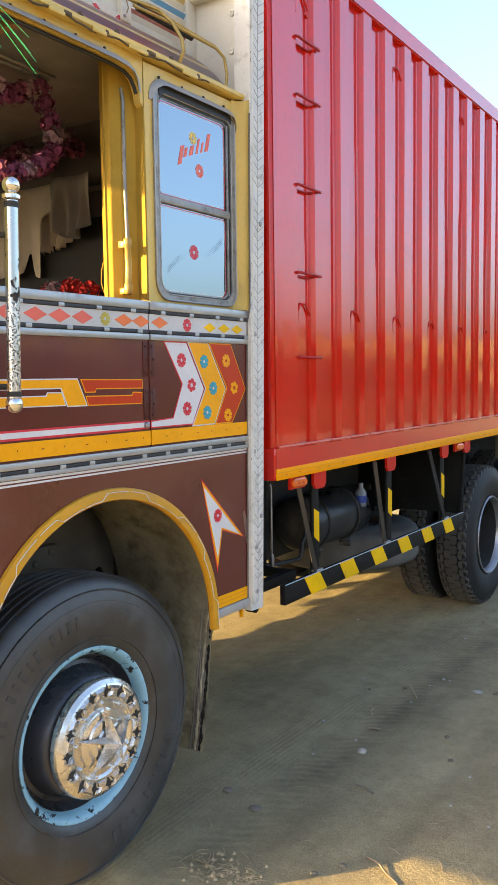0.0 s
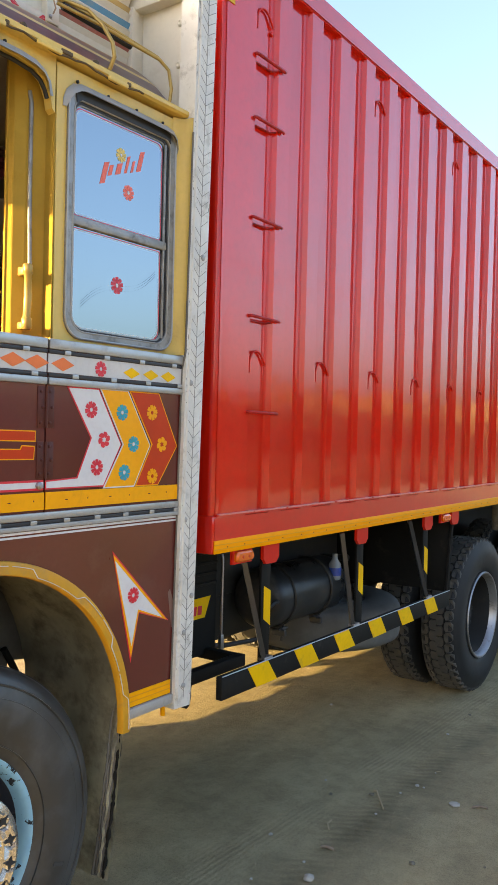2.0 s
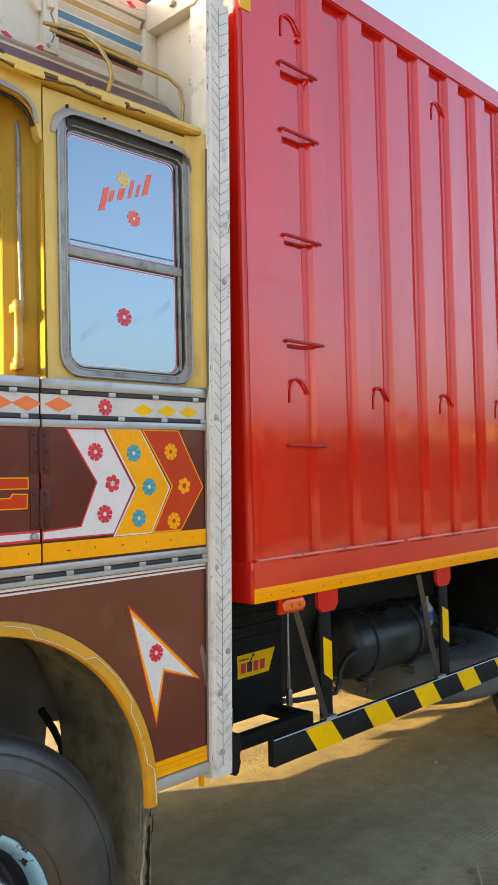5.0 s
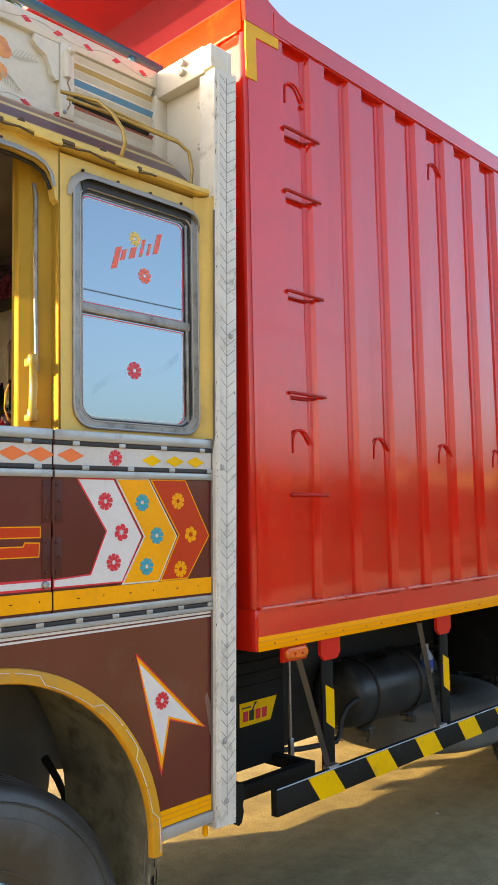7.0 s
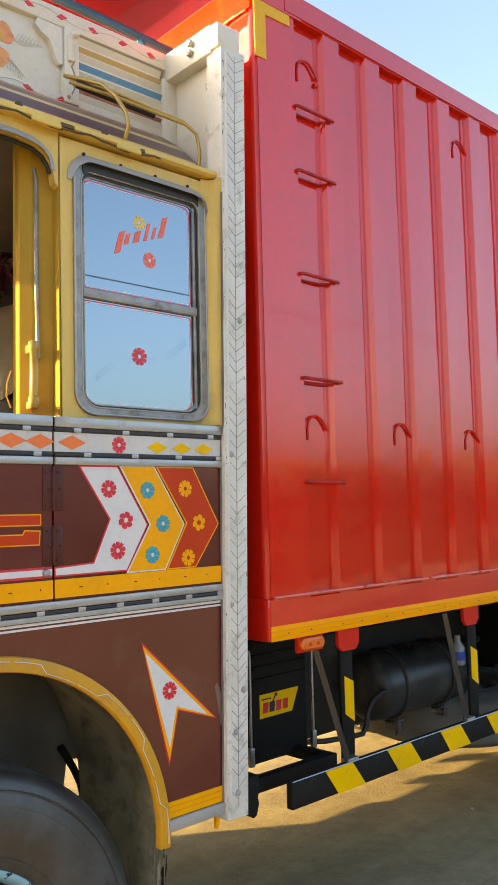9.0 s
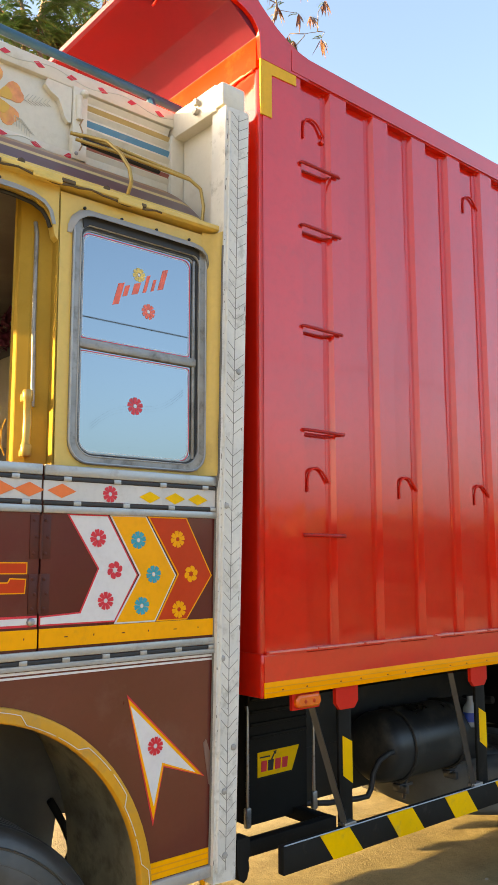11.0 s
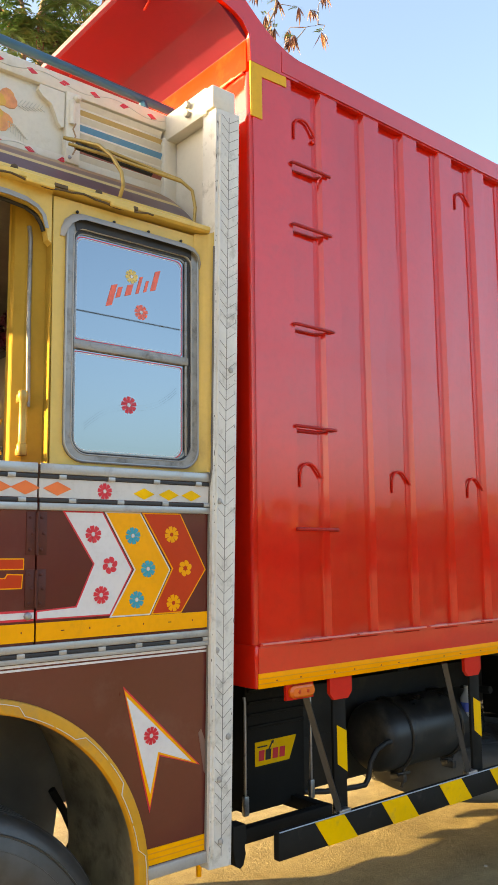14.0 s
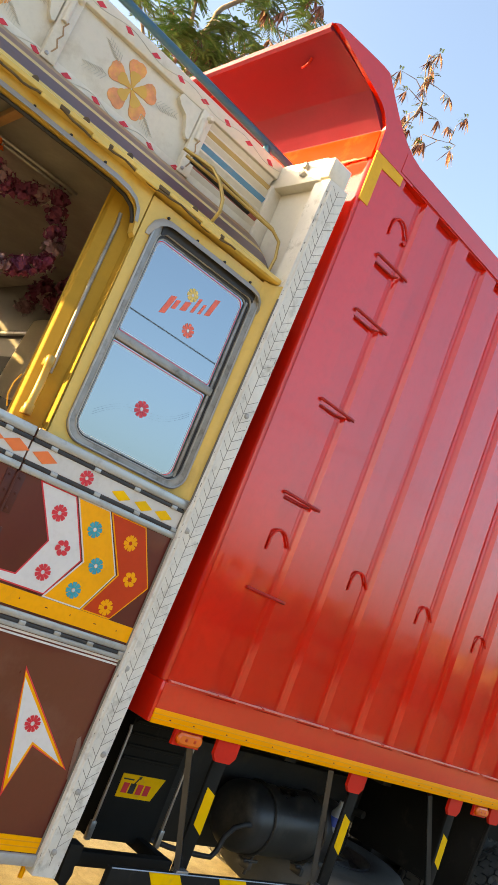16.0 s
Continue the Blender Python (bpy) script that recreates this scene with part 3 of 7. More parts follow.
def insert(z0, z1, y0, y1, parent, gap, first):
    strip = box_part("rubber_insert", M_STRIPBLACK, parent, 0.0, 0.007, y0, y1, z0, z1, 0.0015)
    y = first
    while y < y1 - 0.02:
        box_part("clip", M_ALU_BRIGHT, strip, 0.005, 0.0095, y, y + 0.022, z0 - 0.001, z1 + 0.001, 0.001)
        y += gap


for y0, y1 in ((0.92, SEAM - 0.003), (SEAM + 0.003, BACK)):
    rail("waist_rail", 1.958, 1.986, y0, y1, truck)
    insert(1.946, 1.956, y0, y1, truck, 0.152, y0 + 0.055)
    plate_part("waist_strip", M_STRIP, truck, rect(y0, y1, 1.894, 1.945), 0.0, 0.003, label="off-white painted strip")
    insert(1.882, 1.892, y0, y1, truck, 0.152, y0 + 0.085)
    rail("waist_rail", 1.860, 1.880, y0, y1, truck)


def diamond(y, z, w, h, material):
    plate_part("diamond", material, truck, [(y - w, z), (y, z - h), (y + w, z), (y, z + h)], 0.0028, 0.0044)


for y in (1.305, 1.40, 1.50, 1.59, 1.68):
    diamond(y, 1.9195, 0.043, 0.020, M_CORAL)
for y in (1.858, 1.938, 2.030):
    diamond(y, 1.919, 0.042, 0.019, M_ORANGE)
flower(1.775, 1.919, 0.021, M_FADED, M_WHITE, truck, 0.0042)
flower(2.176, 1.917, 0.023, M_PINK, M_WHITE, truck, 0.0042)
flower(1.385 - 0.10, 1.919, 0.023, M_PINK, M_WHITE, truck, 0.0042)
for y in (2.306, 2.393, 2.475):
    diamond(y, 1.914, 0.036, 0.0165, M_HAZ)

# chevrons and their rosettes
outline_decal("white_chevron", M_WHITE, M_PINK, truck, [(2.056, 1.856), (2.170, 1.856), (2.266, 1.697), (2.197, 1.577), (SEAM + 0.006, 1.577), (SEAM + 0.006, 1.594), (2.095, 1.600), (2.148, 1.716)], 0.004, label="white painted chevron")
outline_decal("yellow_chevron", M_YELLOW, M_WHITE, truck, [(2.184, 1.857), (2.293, 1.857), (2.396, 1.694), (2.328, 1.571), (2.204, 1.571), (2.281, 1.697)], 0.004, label="orange-yellow painted chevron")
outline_decal("red_chevron", M_TERRA, M_YELLOW, truck, [(2.308, 1.856), (2.434, 1.856), (2.526, 1.692), (2.438, 1.571), (2.340, 1.571), (2.411, 1.697)], 0.004, label="brick-red painted chevron")
for y, z, m, c, p in ((2.142, 1.797, M_PINK, M_WHITE, 8), (2.196, 1.711, M_PINK, M_WHITE, 6), (2.169, 1.630, M_PINK, M_WHITE, 9),
                      (2.270, 1.793, M_TEAL, M_WHITE, 8), (2.322, 1.698, M_TEAL, M_WHITE, 8), (2.284, 1.612, M_TEAL, M_WHITE, 8),
                      (2.404, 1.797, M_YELLOW, M_TERRA, 8), (2.453, 1.697, M_YELLOW, M_TERRA, 6), (2.411, 1.597, M_YELLOW, M_TERRA, 8)):
    flower(y, z, 0.0245, m, c, truck, 0.0034, p)

# zigzag bands, white line and yellow strip on the door
outline_decal("zigzag_band", M_YELLOW, M_WHITE, door, [(0.95, 1.736), (1.652, 1.736), (1.688, 1.660), (1.614, 1.660), (1.590, 1.713), (0.95, 1.713)], 0.0035, label="orange-yellow zigzag stripe")
outline_decal("zigzag_band", M_YELLOW, M_WHITE, door, [(0.95, 1.688), (1.533, 1.689), (1.538, 1.698), (1.590, 1.697), (1.602, 1.663), (0.95, 1.666)], 0.003, label="orange-yellow zigzag stripe")
outline_decal("zigzag_band", M_TERRA, M_YELLOW, door, [(1.671, 1.734), (1.938, 1.731), (1.938, 1.707), (1.730, 1.709), (1.725, 1.699), (1.687, 1.699)], 0.003, label="brick-red zigzag stripe")
outline_decal("zigzag_band", M_TERRA, M_YELLOW, door, [(1.690, 1.684), (1.891, 1.682), (1.897, 1.692), (1.936, 1.690), (1.934, 1.658), (1.698, 1.660)], 0.003, label="brick-red zigzag stripe")
plate_part("white_line", M_WHITE, door, rect(0.93, SEAM - 0.004, 1.578, 1.594), 0.0, 0.0016)
plate_part("white_line_edge", M_PINK, door, rect(0.93, SEAM - 0.004, 1.572, 1.600), 0.0, 0.001)
for y0, y1 in ((0.92, SEAM - 0.003), (SEAM + 0.003, BACK)):
    ys = plate_part("yellow_strip", M_YELLOW, truck, rect(y0, y1, 1.519, 1.566), 0.0, 0.004, label="orange-yellow strip with small worn marks")
    y = y0 + 0.07
    while y < y1 - 0.05:
        plate_part("worn_mark", M_BROWN, ys, rect(y, y + 0.010, 1.5415, 1.5440), 0.003, 0.0044)
        plate_part("worn_mark", M_BROWN, ys, rect(y + 0.085, y + 0.0878, 1.541, 1.546), 0.003, 0.0044)
        y += 0.172
# lower rail
rail("lower_rail", 1.492, 1.512, 0.80, BACK + 0.003, truck)
insert(1.480, 1.490, 0.80, BACK + 0.003, truck, 0.118, 0.862)
box_part("lower_rail", M_ALU, truck, 0.0, 0.010, 0.80, BACK + 0.003, 1.466, 1.479, 0.002, "grey aluminium moulding")
plate_part("white_line", M_WHITE, truck, rect(0.80, BACK, 1.457, 1.4635), 0.0, 0.0016)
plate_part("white_line", M_WHITE, truck, rect(0.80, BACK, 1.447, 1.4525), 0.0, 0.0016)

# hinges at the door seam
for z0, z1 in ((1.742, 1.855), (1.604, 1.704)):
    for y0, y1 in ((SEAM - 0.030, SEAM - 0.003), (SEAM + 0.003, SEAM + 0.028)):
        h = box_part("hinge", M_HINGE, truck, -0.002, 0.0026, y0, y1, z0, z1, 0.001, "dark brown painted hinge leaf")
        for k in range(3):
            stud("bolt", M_HINGE, h, 0.002, (y0 + y1) / 2 + (0.004 if k % 2 else -0.003), z0 + (z1 - z0) * (0.12 + 0.38 * k), 0.0055, 0.004)
    tube_part("hinge_pin", M_HINGE, truck, [(0.003, SEAM, z0), (0.003, SEAM, z1)], 0.0045, 8)
stud("bolt", M_STEEL, truck, 0.004, SEAM - 0.022, 1.585, 0.011, 0.010)

# side arrow, bottom strip
arrow = plate_part("arrow_flame", M_YELLOW, truck, [(2.2465, 1.366), (2.497, 1.1285), (2.364, 1.1755), (2.3325, 1.038)], 0.0, 0.0020, label="white arrow edged in yellow and red")
plate_part("outline", M_PINK, arrow, [(2.243, 1.3765), (2.507, 1.1235), (2.366, 1.1705), (2.332, 1.022)], 0.0, 0.0012)
plate_part("arrow_face", M_WHITE, arrow, [(2.2535, 1.347), (2.474, 1.1395), (2.359, 1.1835), (2.333, 1.074)], 0.0, 0.0028)
flower(2.335, 1.231, 0.025, M_PINK, M_WHITE, truck, 0.0044, 10)
plate_part("yellow_strip", M_YELLOW, truck, rect(2.322, 2.532, 0.883, 0.927), 0.0, 0.003, label="orange-yellow strip")
for z in (0.897, 0.912):
    plate_part("strip_line", M_TAPE_DARK, truck, rect(2.326, 2.530, z, z + 0.0035), 0.0, 0.0036)
box_part("sill", M_ALU, truck, -0.03, 0.012, 2.318, 2.545, 0.848, 0.880, 0.004, "scuffed aluminium sill")
tube_part("drain_stub", M_YELLOW, truck, [(-0.03, 2.525, 0.86), (-0.03, 2.525, 0.80)], 0.008, 8, "yellow pipe stub")
plate_part("mud_film", M_MAUVE, truck, [(2.502, 1.215), (2.512, 1.225), (2.536, 1.165), (2.534, 1.09), (2.522, 1.10)], 0.0, 0.0012, label="peeling clear tape")

# wheel-arch lip
bm = bmesh.new()
n = 48
loop = arc(ARCH["cy"], ARCH["cz"], 1.0, -3, 183, n)
rings = []
for y, z in loop:
    u = Vector((0, y - ARCH["cy"], z - ARCH["cz"]))
    o = Vector((0, ARCH["cy"], ARCH["cz"]))
    rings.append([bm.verts.new(o + u * r + Vector((x, 0, 0))) for x, r in ((0.0, 0.556), (0.010, 0.554), (0.014, 0.547), (0.014, 0.521), (0.010, 0.518), (-0.008, 0.5175), (-0.008, 0.522), (0.0, 0.524))])
for p, q in zip(rings, rings[1:]):
    for k in range(8):
        bm.faces.new((p[k], p[(k + 1) % 8], q[(k + 1) % 8], q[k]))
bm.faces.new(rings[0])
bm.faces.new(rings[-1][::-1])
lip = part("arch_lip", bm, M_LIP, truck, "orange-yellow wheel arch lip with white line work", smooth=40)
for k in range(9):  # white line work: runs that step between the lip's edges
    a0 = -2 + k * 21.0
    pts = [(0.525, a0), (0.525, a0 + 9.5), (0.544, a0 + 12.0), (0.544, a0 + 19.5)] if k % 2 else [(0.544, a0), (0.544, a0 + 10), (0.525, a0 + 12.5), (0.525, a0 + 20)]
    line = []
    for (r0, b0), (r1, b1) in zip(pts, pts[1:]):
        for s in range(5):
            line.append((r0 + (r1 - r0) * s / 4, b0 + (b1 - b0) * s / 4))
    tube_part("line_work", M_WHITE, lip, [(0.0145, ARCH["cy"] + r * math.cos(radians(b)), ARCH["cz"] + r * math.sin(radians(b))) for r, b in line], 0.0026, 5, flat=0.4)

# fender liner with hanging mud flap
bm = bmesh.new()
line = [(2.372, 0.295), (2.368, 0.36), (2.362, 0.48), (2.357, 0.60), (2.352, 0.72), (2.352, 0.82)] + arc(1.777, 0.842, 0.575, 0, 178, 20)
for off in (0.0,):
    rows = []
    for i, (y, z) in enumerate(line):
        row = []
        for j in range(7):
            x = -0.03 - 0.080 * max(0.0, min(1.0, (0.85 - z) / 0.55)) - (0.472 if z > 0.7 else 0.42) * j / 6
            w = 0.012 * noise.noise(Vector((x * 6, y * 5, z * 5)))
            row.append(bm.verts.new((x, y + w, z + w)))
        rows.append(row)
    for p, q in zip(rows, rows[1:]):
        for k in range(6):
            bm.faces.new((p[k], p[k + 1], q[k + 1], q[k]))
bmesh.ops.solidify(bm, geom=bm.faces[:], thickness=0.012)
part("fender_liner", bm, M_LINER, truck, "mud-caked black fender liner", smooth=50)
for off, r, m in ((-0.006, 0.005, M_BAR), (-0.016, 0.0045, M_DARK), (-0.024, 0.0055, M_LINER), (-0.036, 0.0045, M_DARK), (-0.048, 0.005, M_DARK)):  # ragged edge strips of the flap
    tube_part("flap_edge", m, truck, [(-0.035 + off - 0.080 * max(0.0, min(1.0, (0.85 - z) / 0.55)) + 0.006 * noise.noise(Vector((off * 50, z * 18, 1.0))), 2.349 + 0.012 * (0.9 - z) + 0.004 * noise.noise(Vector((off * 70, z * 25, 5.0))), z) for z in (0.30 + 0.0125 * k for k in range(54))], [r * (1 + 0.9 * noise.noise(Vector((k * 0.8, off * 90, 0.0)))) for k in range(54)], 6, "pale ragged flap edge")
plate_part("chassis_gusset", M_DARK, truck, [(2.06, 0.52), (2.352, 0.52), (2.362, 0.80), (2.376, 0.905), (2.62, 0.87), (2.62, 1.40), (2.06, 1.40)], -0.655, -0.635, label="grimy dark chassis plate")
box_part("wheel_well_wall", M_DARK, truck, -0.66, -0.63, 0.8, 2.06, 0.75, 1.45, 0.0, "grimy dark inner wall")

tube_part("air_hose", M_BAR, truck, [(-0.62, 2.345, 0.955), (-0.62, 2.372, 0.912), (-0.62, 2.394, 0.874), (-0.62, 2.420, 0.818), (-0.62, 2.428, 0.778), (-0.62, 2.405, 0.735)], 0.013, 8, "black air hose")
# grimy running gear inside the wheel well
hanger = box_part("spring_bracket", M_DARK, truck, -0.625, -0.585, 1.86, 2.10, 1.02, 1.11, 0.012, "grimy spring bracket with bolts")
for y, z in ((1.90, 1.085), (1.98, 1.05), (2.06, 1.085)):
    stud("bolt", M_DARK, hanger, -0.585, y, z, 0.016, 0.014)
box_part("frame_flange", M_DARK, truck, -0.625, -0.60, 1.0, 2.05, 1.20, 1.235, 0.006, "grimy frame flange")
box_part("stay_plate", M_DARK, truck, -0.625, -0.595, 1.70, 1.80, 0.98, 1.34, 0.008, "grimy stay plate")
tube_part("brake_hose", M_STRIPBLACK, truck, [(-0.58, 1.74, 1.36), (-0.55, 1.80, 1.24), (-0.54, 1.92, 1.165), (-0.55, 2.04, 1.18), (-0.58, 2.10, 1.26)], 0.014, 8, "black rubber brake hose")
tube_part("brake_pipe", M_STEEL, truck, [(-0.60, 1.30, 1.28), (-0.59, 1.60, 1.275), (-0.59, 1.95, 1.29), (-0.60, 2.10, 1.33)], 0.006, 6, "thin steel brake pipe")

# ---- cab glass side window ----
window = part("side_window", (lambda b: (plate(b, up(rounded(2.036, 2.496, 1.994, 2.694, (0.062, 0.04, 0.04, 0.062))), UX - 0.006, UX + 0.006, [up(rounded(2.062, 2.466, 2.018, 2.662, (0.05, 0.03, 0.03, 0.05)))]), b)[1])(bmesh.new()), M_FRAME, truck, "tarnished aluminium framed two-pane window with mirror film")
plate_part("window_seal", M_STRIPBLACK, window, up(rounded(2.060, 2.470, 2.016, 2.666, (0.05, 0.03, 0.03, 0.05))), UX - 0.0055, UX + 0.001, [up(rounded(2.067, 2.459, 2.023, 2.655, (0.045, 0.03, 0.03, 0.045)))])
plate_part("window_channel", M_FRAME, window, up(rounded(2.056, 2.472, 2.010, 2.670, (0.05, 0.035, 0.035, 0.05))), UX - 0.0055, UX - 0.002, [up(rounded(2.072, 2.450, 2.027, 2.651, (0.04, 0.025, 0.025, 0.04)))])
box_part("window_divider", M_FRAME, window, UX - 0.016, UX + 0.006, 2.088, 2.490, 2.325, 2.352, 0.004)
box_part("slide_rail", M_FRAME, window, UX - 0.005, UX + 0.002, 2.478, 2.487, 2.04, 2.665, 0.0015)
bead = up(rounded(2.039, 2.493, 1.997, 2.691, (0.060, 0.038, 0.038, 0.060)))
tube_part("frame_bead", M_ALU_BRIGHT, window, [(UX + 0.006, y, z) for y, z in bead + bead[:1]], 0.0035, 6)
inner_bead = up(rounded(2.060, 2.468, 2.016, 2.664, (0.05, 0.03, 0.03, 0.05)))
tube_part("frame_bead", M_ALU, window, [(UX + 0.006, y, z) for y, z in inner_bead + inner_bead[:1]], 0.0025, 6)
for name, z0, z1, c in (("upper_pane", 2.340, 2.690, 0.02), ("lower_pane", 2.015, 2.336, 0.04)):
    pane = plate_part(name, M_MIRROR, window, rect(2.070, 2.505, z0, z1), UX - 0.008, UX - 0.0055, label="mirror-like glass pane showing the sky")
    lo, hi = (2.036, 2.312) if c == 0.04 else (2.360, 2.655)
    ro = (0.035, 0.01, 0.01, 0.035) if c == 0.04 else (0.01, 0.025, 0.025, 0.01)
    plate_part("painted_border", M_PINK, pane, rounded(2.094, 2.472, lo - 0.006, hi + 0.008, ro), UX - 0.0058, UX - 0.0048, [rounded(2.0962, 2.4698, lo - 0.0035, hi + 0.0055, ro)])
    plate_part("painted_border", M_WHITE, pane, rounded(2.0990, 2.4670, lo - 0.001, hi + 0.003, ro), UX - 0.0058, UX - 0.0048, [rounded(2.1002, 2.4658, lo + 0.0005, hi + 0.0015, ro)])
    if c == 0.04:
        flower(2.279, 2.180, 0.0265, M_PINK, M_WHITE, pane, UX - 0.0048, 9)
        for d in (0.0, 0.008, 0.016):
            s = [(UX - 0.005, 2.13 + 0.32 * u, 2.085 + d + 0.16 * u + 0.025 * math.sin(5.5 * u + 0.4)) for u in (k / 20 for k in range(21))]
            tube_part("sketch_line", M_ETCH, pane, s, 0.0007, 4, flat=0.12)
    else:
        flower(2.285, 2.577, 0.022, M_PALEYELLOW, M_WHITE, pane, UX - 0.0048, 8)
        flower(2.320, 2.471, 0.024, M_CORAL, M_WHITE, pane, UX - 0.0048, 9)
        for u, wide, tall, drop in ((0.0, 0.021, 0.068, 0.020), (0.033, 0.016, 0.034, 0.0), (0.064, 0.022, 0.036, 0.0), (0.102, 0.012, 0.056, 0.0), (0.130, 0.011, 0.038, 0.0), (0.155, 0.020, 0.066, 0.0)):
            y, z = 2.196 + u, 2.488 + 0.36 * u - drop  # a slanting row of plain bars
            plate_part("sign_bar", M_CORAL, pane, [(y, z), (y + wide, z + 0.36 * wide), (y + wide + 0.28 * tall, z + 0.36 * wide + tall), (y + 0.28 * tall, z + tall)], UX - 0.0058, UX - 0.0046, label="coral painted bar")


def eyebrow(name, pts, depth, parent, drop=0.012):
    """A bent rain lip that stands off the skin along a line of (y, z)."""
    bm = bmesh.new()
    rings = []
    for i, (y, z) in enumerate(pts):
        a, b = Vector(pts[max(i - 1, 0)]), Vector(pts[min(i + 1, len(pts) - 1)])
        d = (b - a).normalized()
        nrm = Vector((-d.y, d.x))
        if nrm.y < 0 and abs(d.x) > 0.3:
            nrm = -nrm
        e = max(0.12, min(1.0, (i + 0.4) / 3.5, (len(pts) - 0.6 - i) / 3.5))
        q = lambda x, k: bm.verts.new((UX + x, y + nrm.x * k, z + nrm.y * k))
        rings.append([q(0.0, 0.010), q(0.003, 0.011), q(depth * e * 0.6 + 0.002, 0.004), q(depth * e + 0.002, -drop * e), q(depth * e, -drop * e), q(depth * e * 0.6, 0.001), q(0.003, 0.007), q(0.0, 0.007)])
    for p, r in zip(rings, rings[1:]):
        for k in range(8):
            bm.faces.new((p[k], p[(k + 1) % 8], r[(k + 1) % 8], r[k]))
    bm.faces.new(rings[0])
    bm.faces.new(rings[-1][::-1])
    return part(name, bm, M_ALU, parent, "grey aluminium rain lip", smooth=40)


brow = eyebrow("rain_lip", up([(2.030, 2.630), (2.031, 2.650), (2.040, 2.674), (2.060, 2.692), (2.085, 2.699), (2.20, 2.699), (2.33, 2.698), (2.44, 2.696), (2.470, 2.690), (2.492, 2.674), (2.501, 2.650), (2.503, 2.630)]), 0.025, truck, 0.015)
for y in (2.07, 2.19, 2.31, 2.43):
    stud("rivet", M_BLACK, brow, UX + 0.004, y * 1.019 - 0.015, 2.729, 0.005, 0.004)
# Black strip over the frame's top, the rain lip's shade put into colour.
plate_part("top_seal", M_STRIPBLACK, window, up([(2.066, 2.650), (2.085, 2.664), (2.455, 2.663), (2.466, 2.654), (2.466, 2.682), (2.440, 2.690), (2.085, 2.691), (2.062, 2.682)]), UX + 0.004, UX + 0.0095, label="black strip painted as the shade under the rain lip")
# Dark tube in place of the shadow below the door's rain lip.
tube_part("opening_seal", M_STRIPBLACK, truck, [(UX - 0.012, y, z) for y, z in up([(0.86, 2.698), (1.4, 2.699), (1.86, 2.697), (1.920, 2.690), (1.950, 2.676), (1.966, 2.655), (1.974, 2.635)])], 0.006, 8, "black strip standing for the shade under the door lip")
brow = eyebrow("rain_lip", up([(0.82, 2.716), (1.2, 2.717), (1.6, 2.716), (1.86, 2.712), (1.910, 2.706), (1.945, 2.694), (1.965, 2.674), (1.974, 2.640)]), 0.026, truck, 0.016)
for k in range(8):
    stud("rivet", M_BLACK, brow, UX + 0.004, 1.0 + 0.12 * k, 2.744, 0.005, 0.004)

# ---- roof curve with painted stripes ----
def roof_xz(s):
    return -0.046 - 0.205 * s, 2.800 + 0.185 * s + 0.022 * math.sin(math.pi * s)


for name, s0, s1, m in (("roof_stripe", 0.0, 0.14, M_CREAM), ("roof_stripe", 0.14, 0.36, M_PURPLE), ("roof_stripe", 0.36, 0.44, M_STRAW), ("roof_stripe", 0.44, 0.62, M_MAUVE), ("roof_stripe", 0.62, 1.0, M_TAN)):
    bm = bmesh.new()
    rows = []
    ys = [0.82, 1.5, 2.1, 2.50] + [2.50 + 0.095 * math.sin(radians(15 * k)) for k in range(1, 7)]
    for y in ys:
        t = max(0.0, (y - 2.50) / 0.095)
        sink = 0.10 * (1 - math.sqrt(max(0.0, 1 - t * t)))
        row = []
        for k in range(5):
            x, z = roof_xz(s0 + (s1 - s0) * k / 4)
            f = (z - 2.795) / 0.19
            row.append(bm.verts.new((x - sink * 0.5, y, z - sink * f)))
        rows.append(row)
    for p, q in zip(rows, rows[1:]):
        for k in range(4):
            bm.faces.new((p[k], p[k + 1], q[k + 1], q[k]))
    part(name, bm, m, truck, smooth=True)
# gutter below the roof
bm = bmesh.new()
sweep_y(bm, [(-0.06, 2.772), (-0.012, 2.772), (-0.004, 2.778), (-0.004, 2.790), (-0.012, 2.796), (-0.03, 2.797), (-0.044, 2.812), (-0.06, 2.812)], 0.82, 2.598, True)
gutter = part("gutter", bm, M_CREAM, truck, "mustard roof gutter with dark drips", smooth=30)
tube_part("gutter_cord", M_RUST, gutter, [(-0.006, 0.9 + 0.02 * k, 2.770 + 0.005 * math.sin(k * 0.55) + 0.002 * math.sin(k * 1.7)) for k in range(0, 73)], 0.0032, 6, "dark drip line along the gutter")
random.seed(4)
y = 0.95
while y < 2.35:
    w = random.uniform(0.05, 0.09)
    box_part("gutter_clip", M_CREAM, gutter, -0.006, 0.004, y, y + w, 2.762, 2.776, 0.004)
    box_part("gutter_stain", M_RUST, gutter, -0.010, -0.002, y + w, y + w + random.uniform(0.01, 0.05), 2.774, 2.786, 0.003)
    stud("bolt", M_RUST, gutter, -0.034, y - 0.02, 2.808, 0.011, 0.008)
    y += random.uniform(0.12, 0.30)
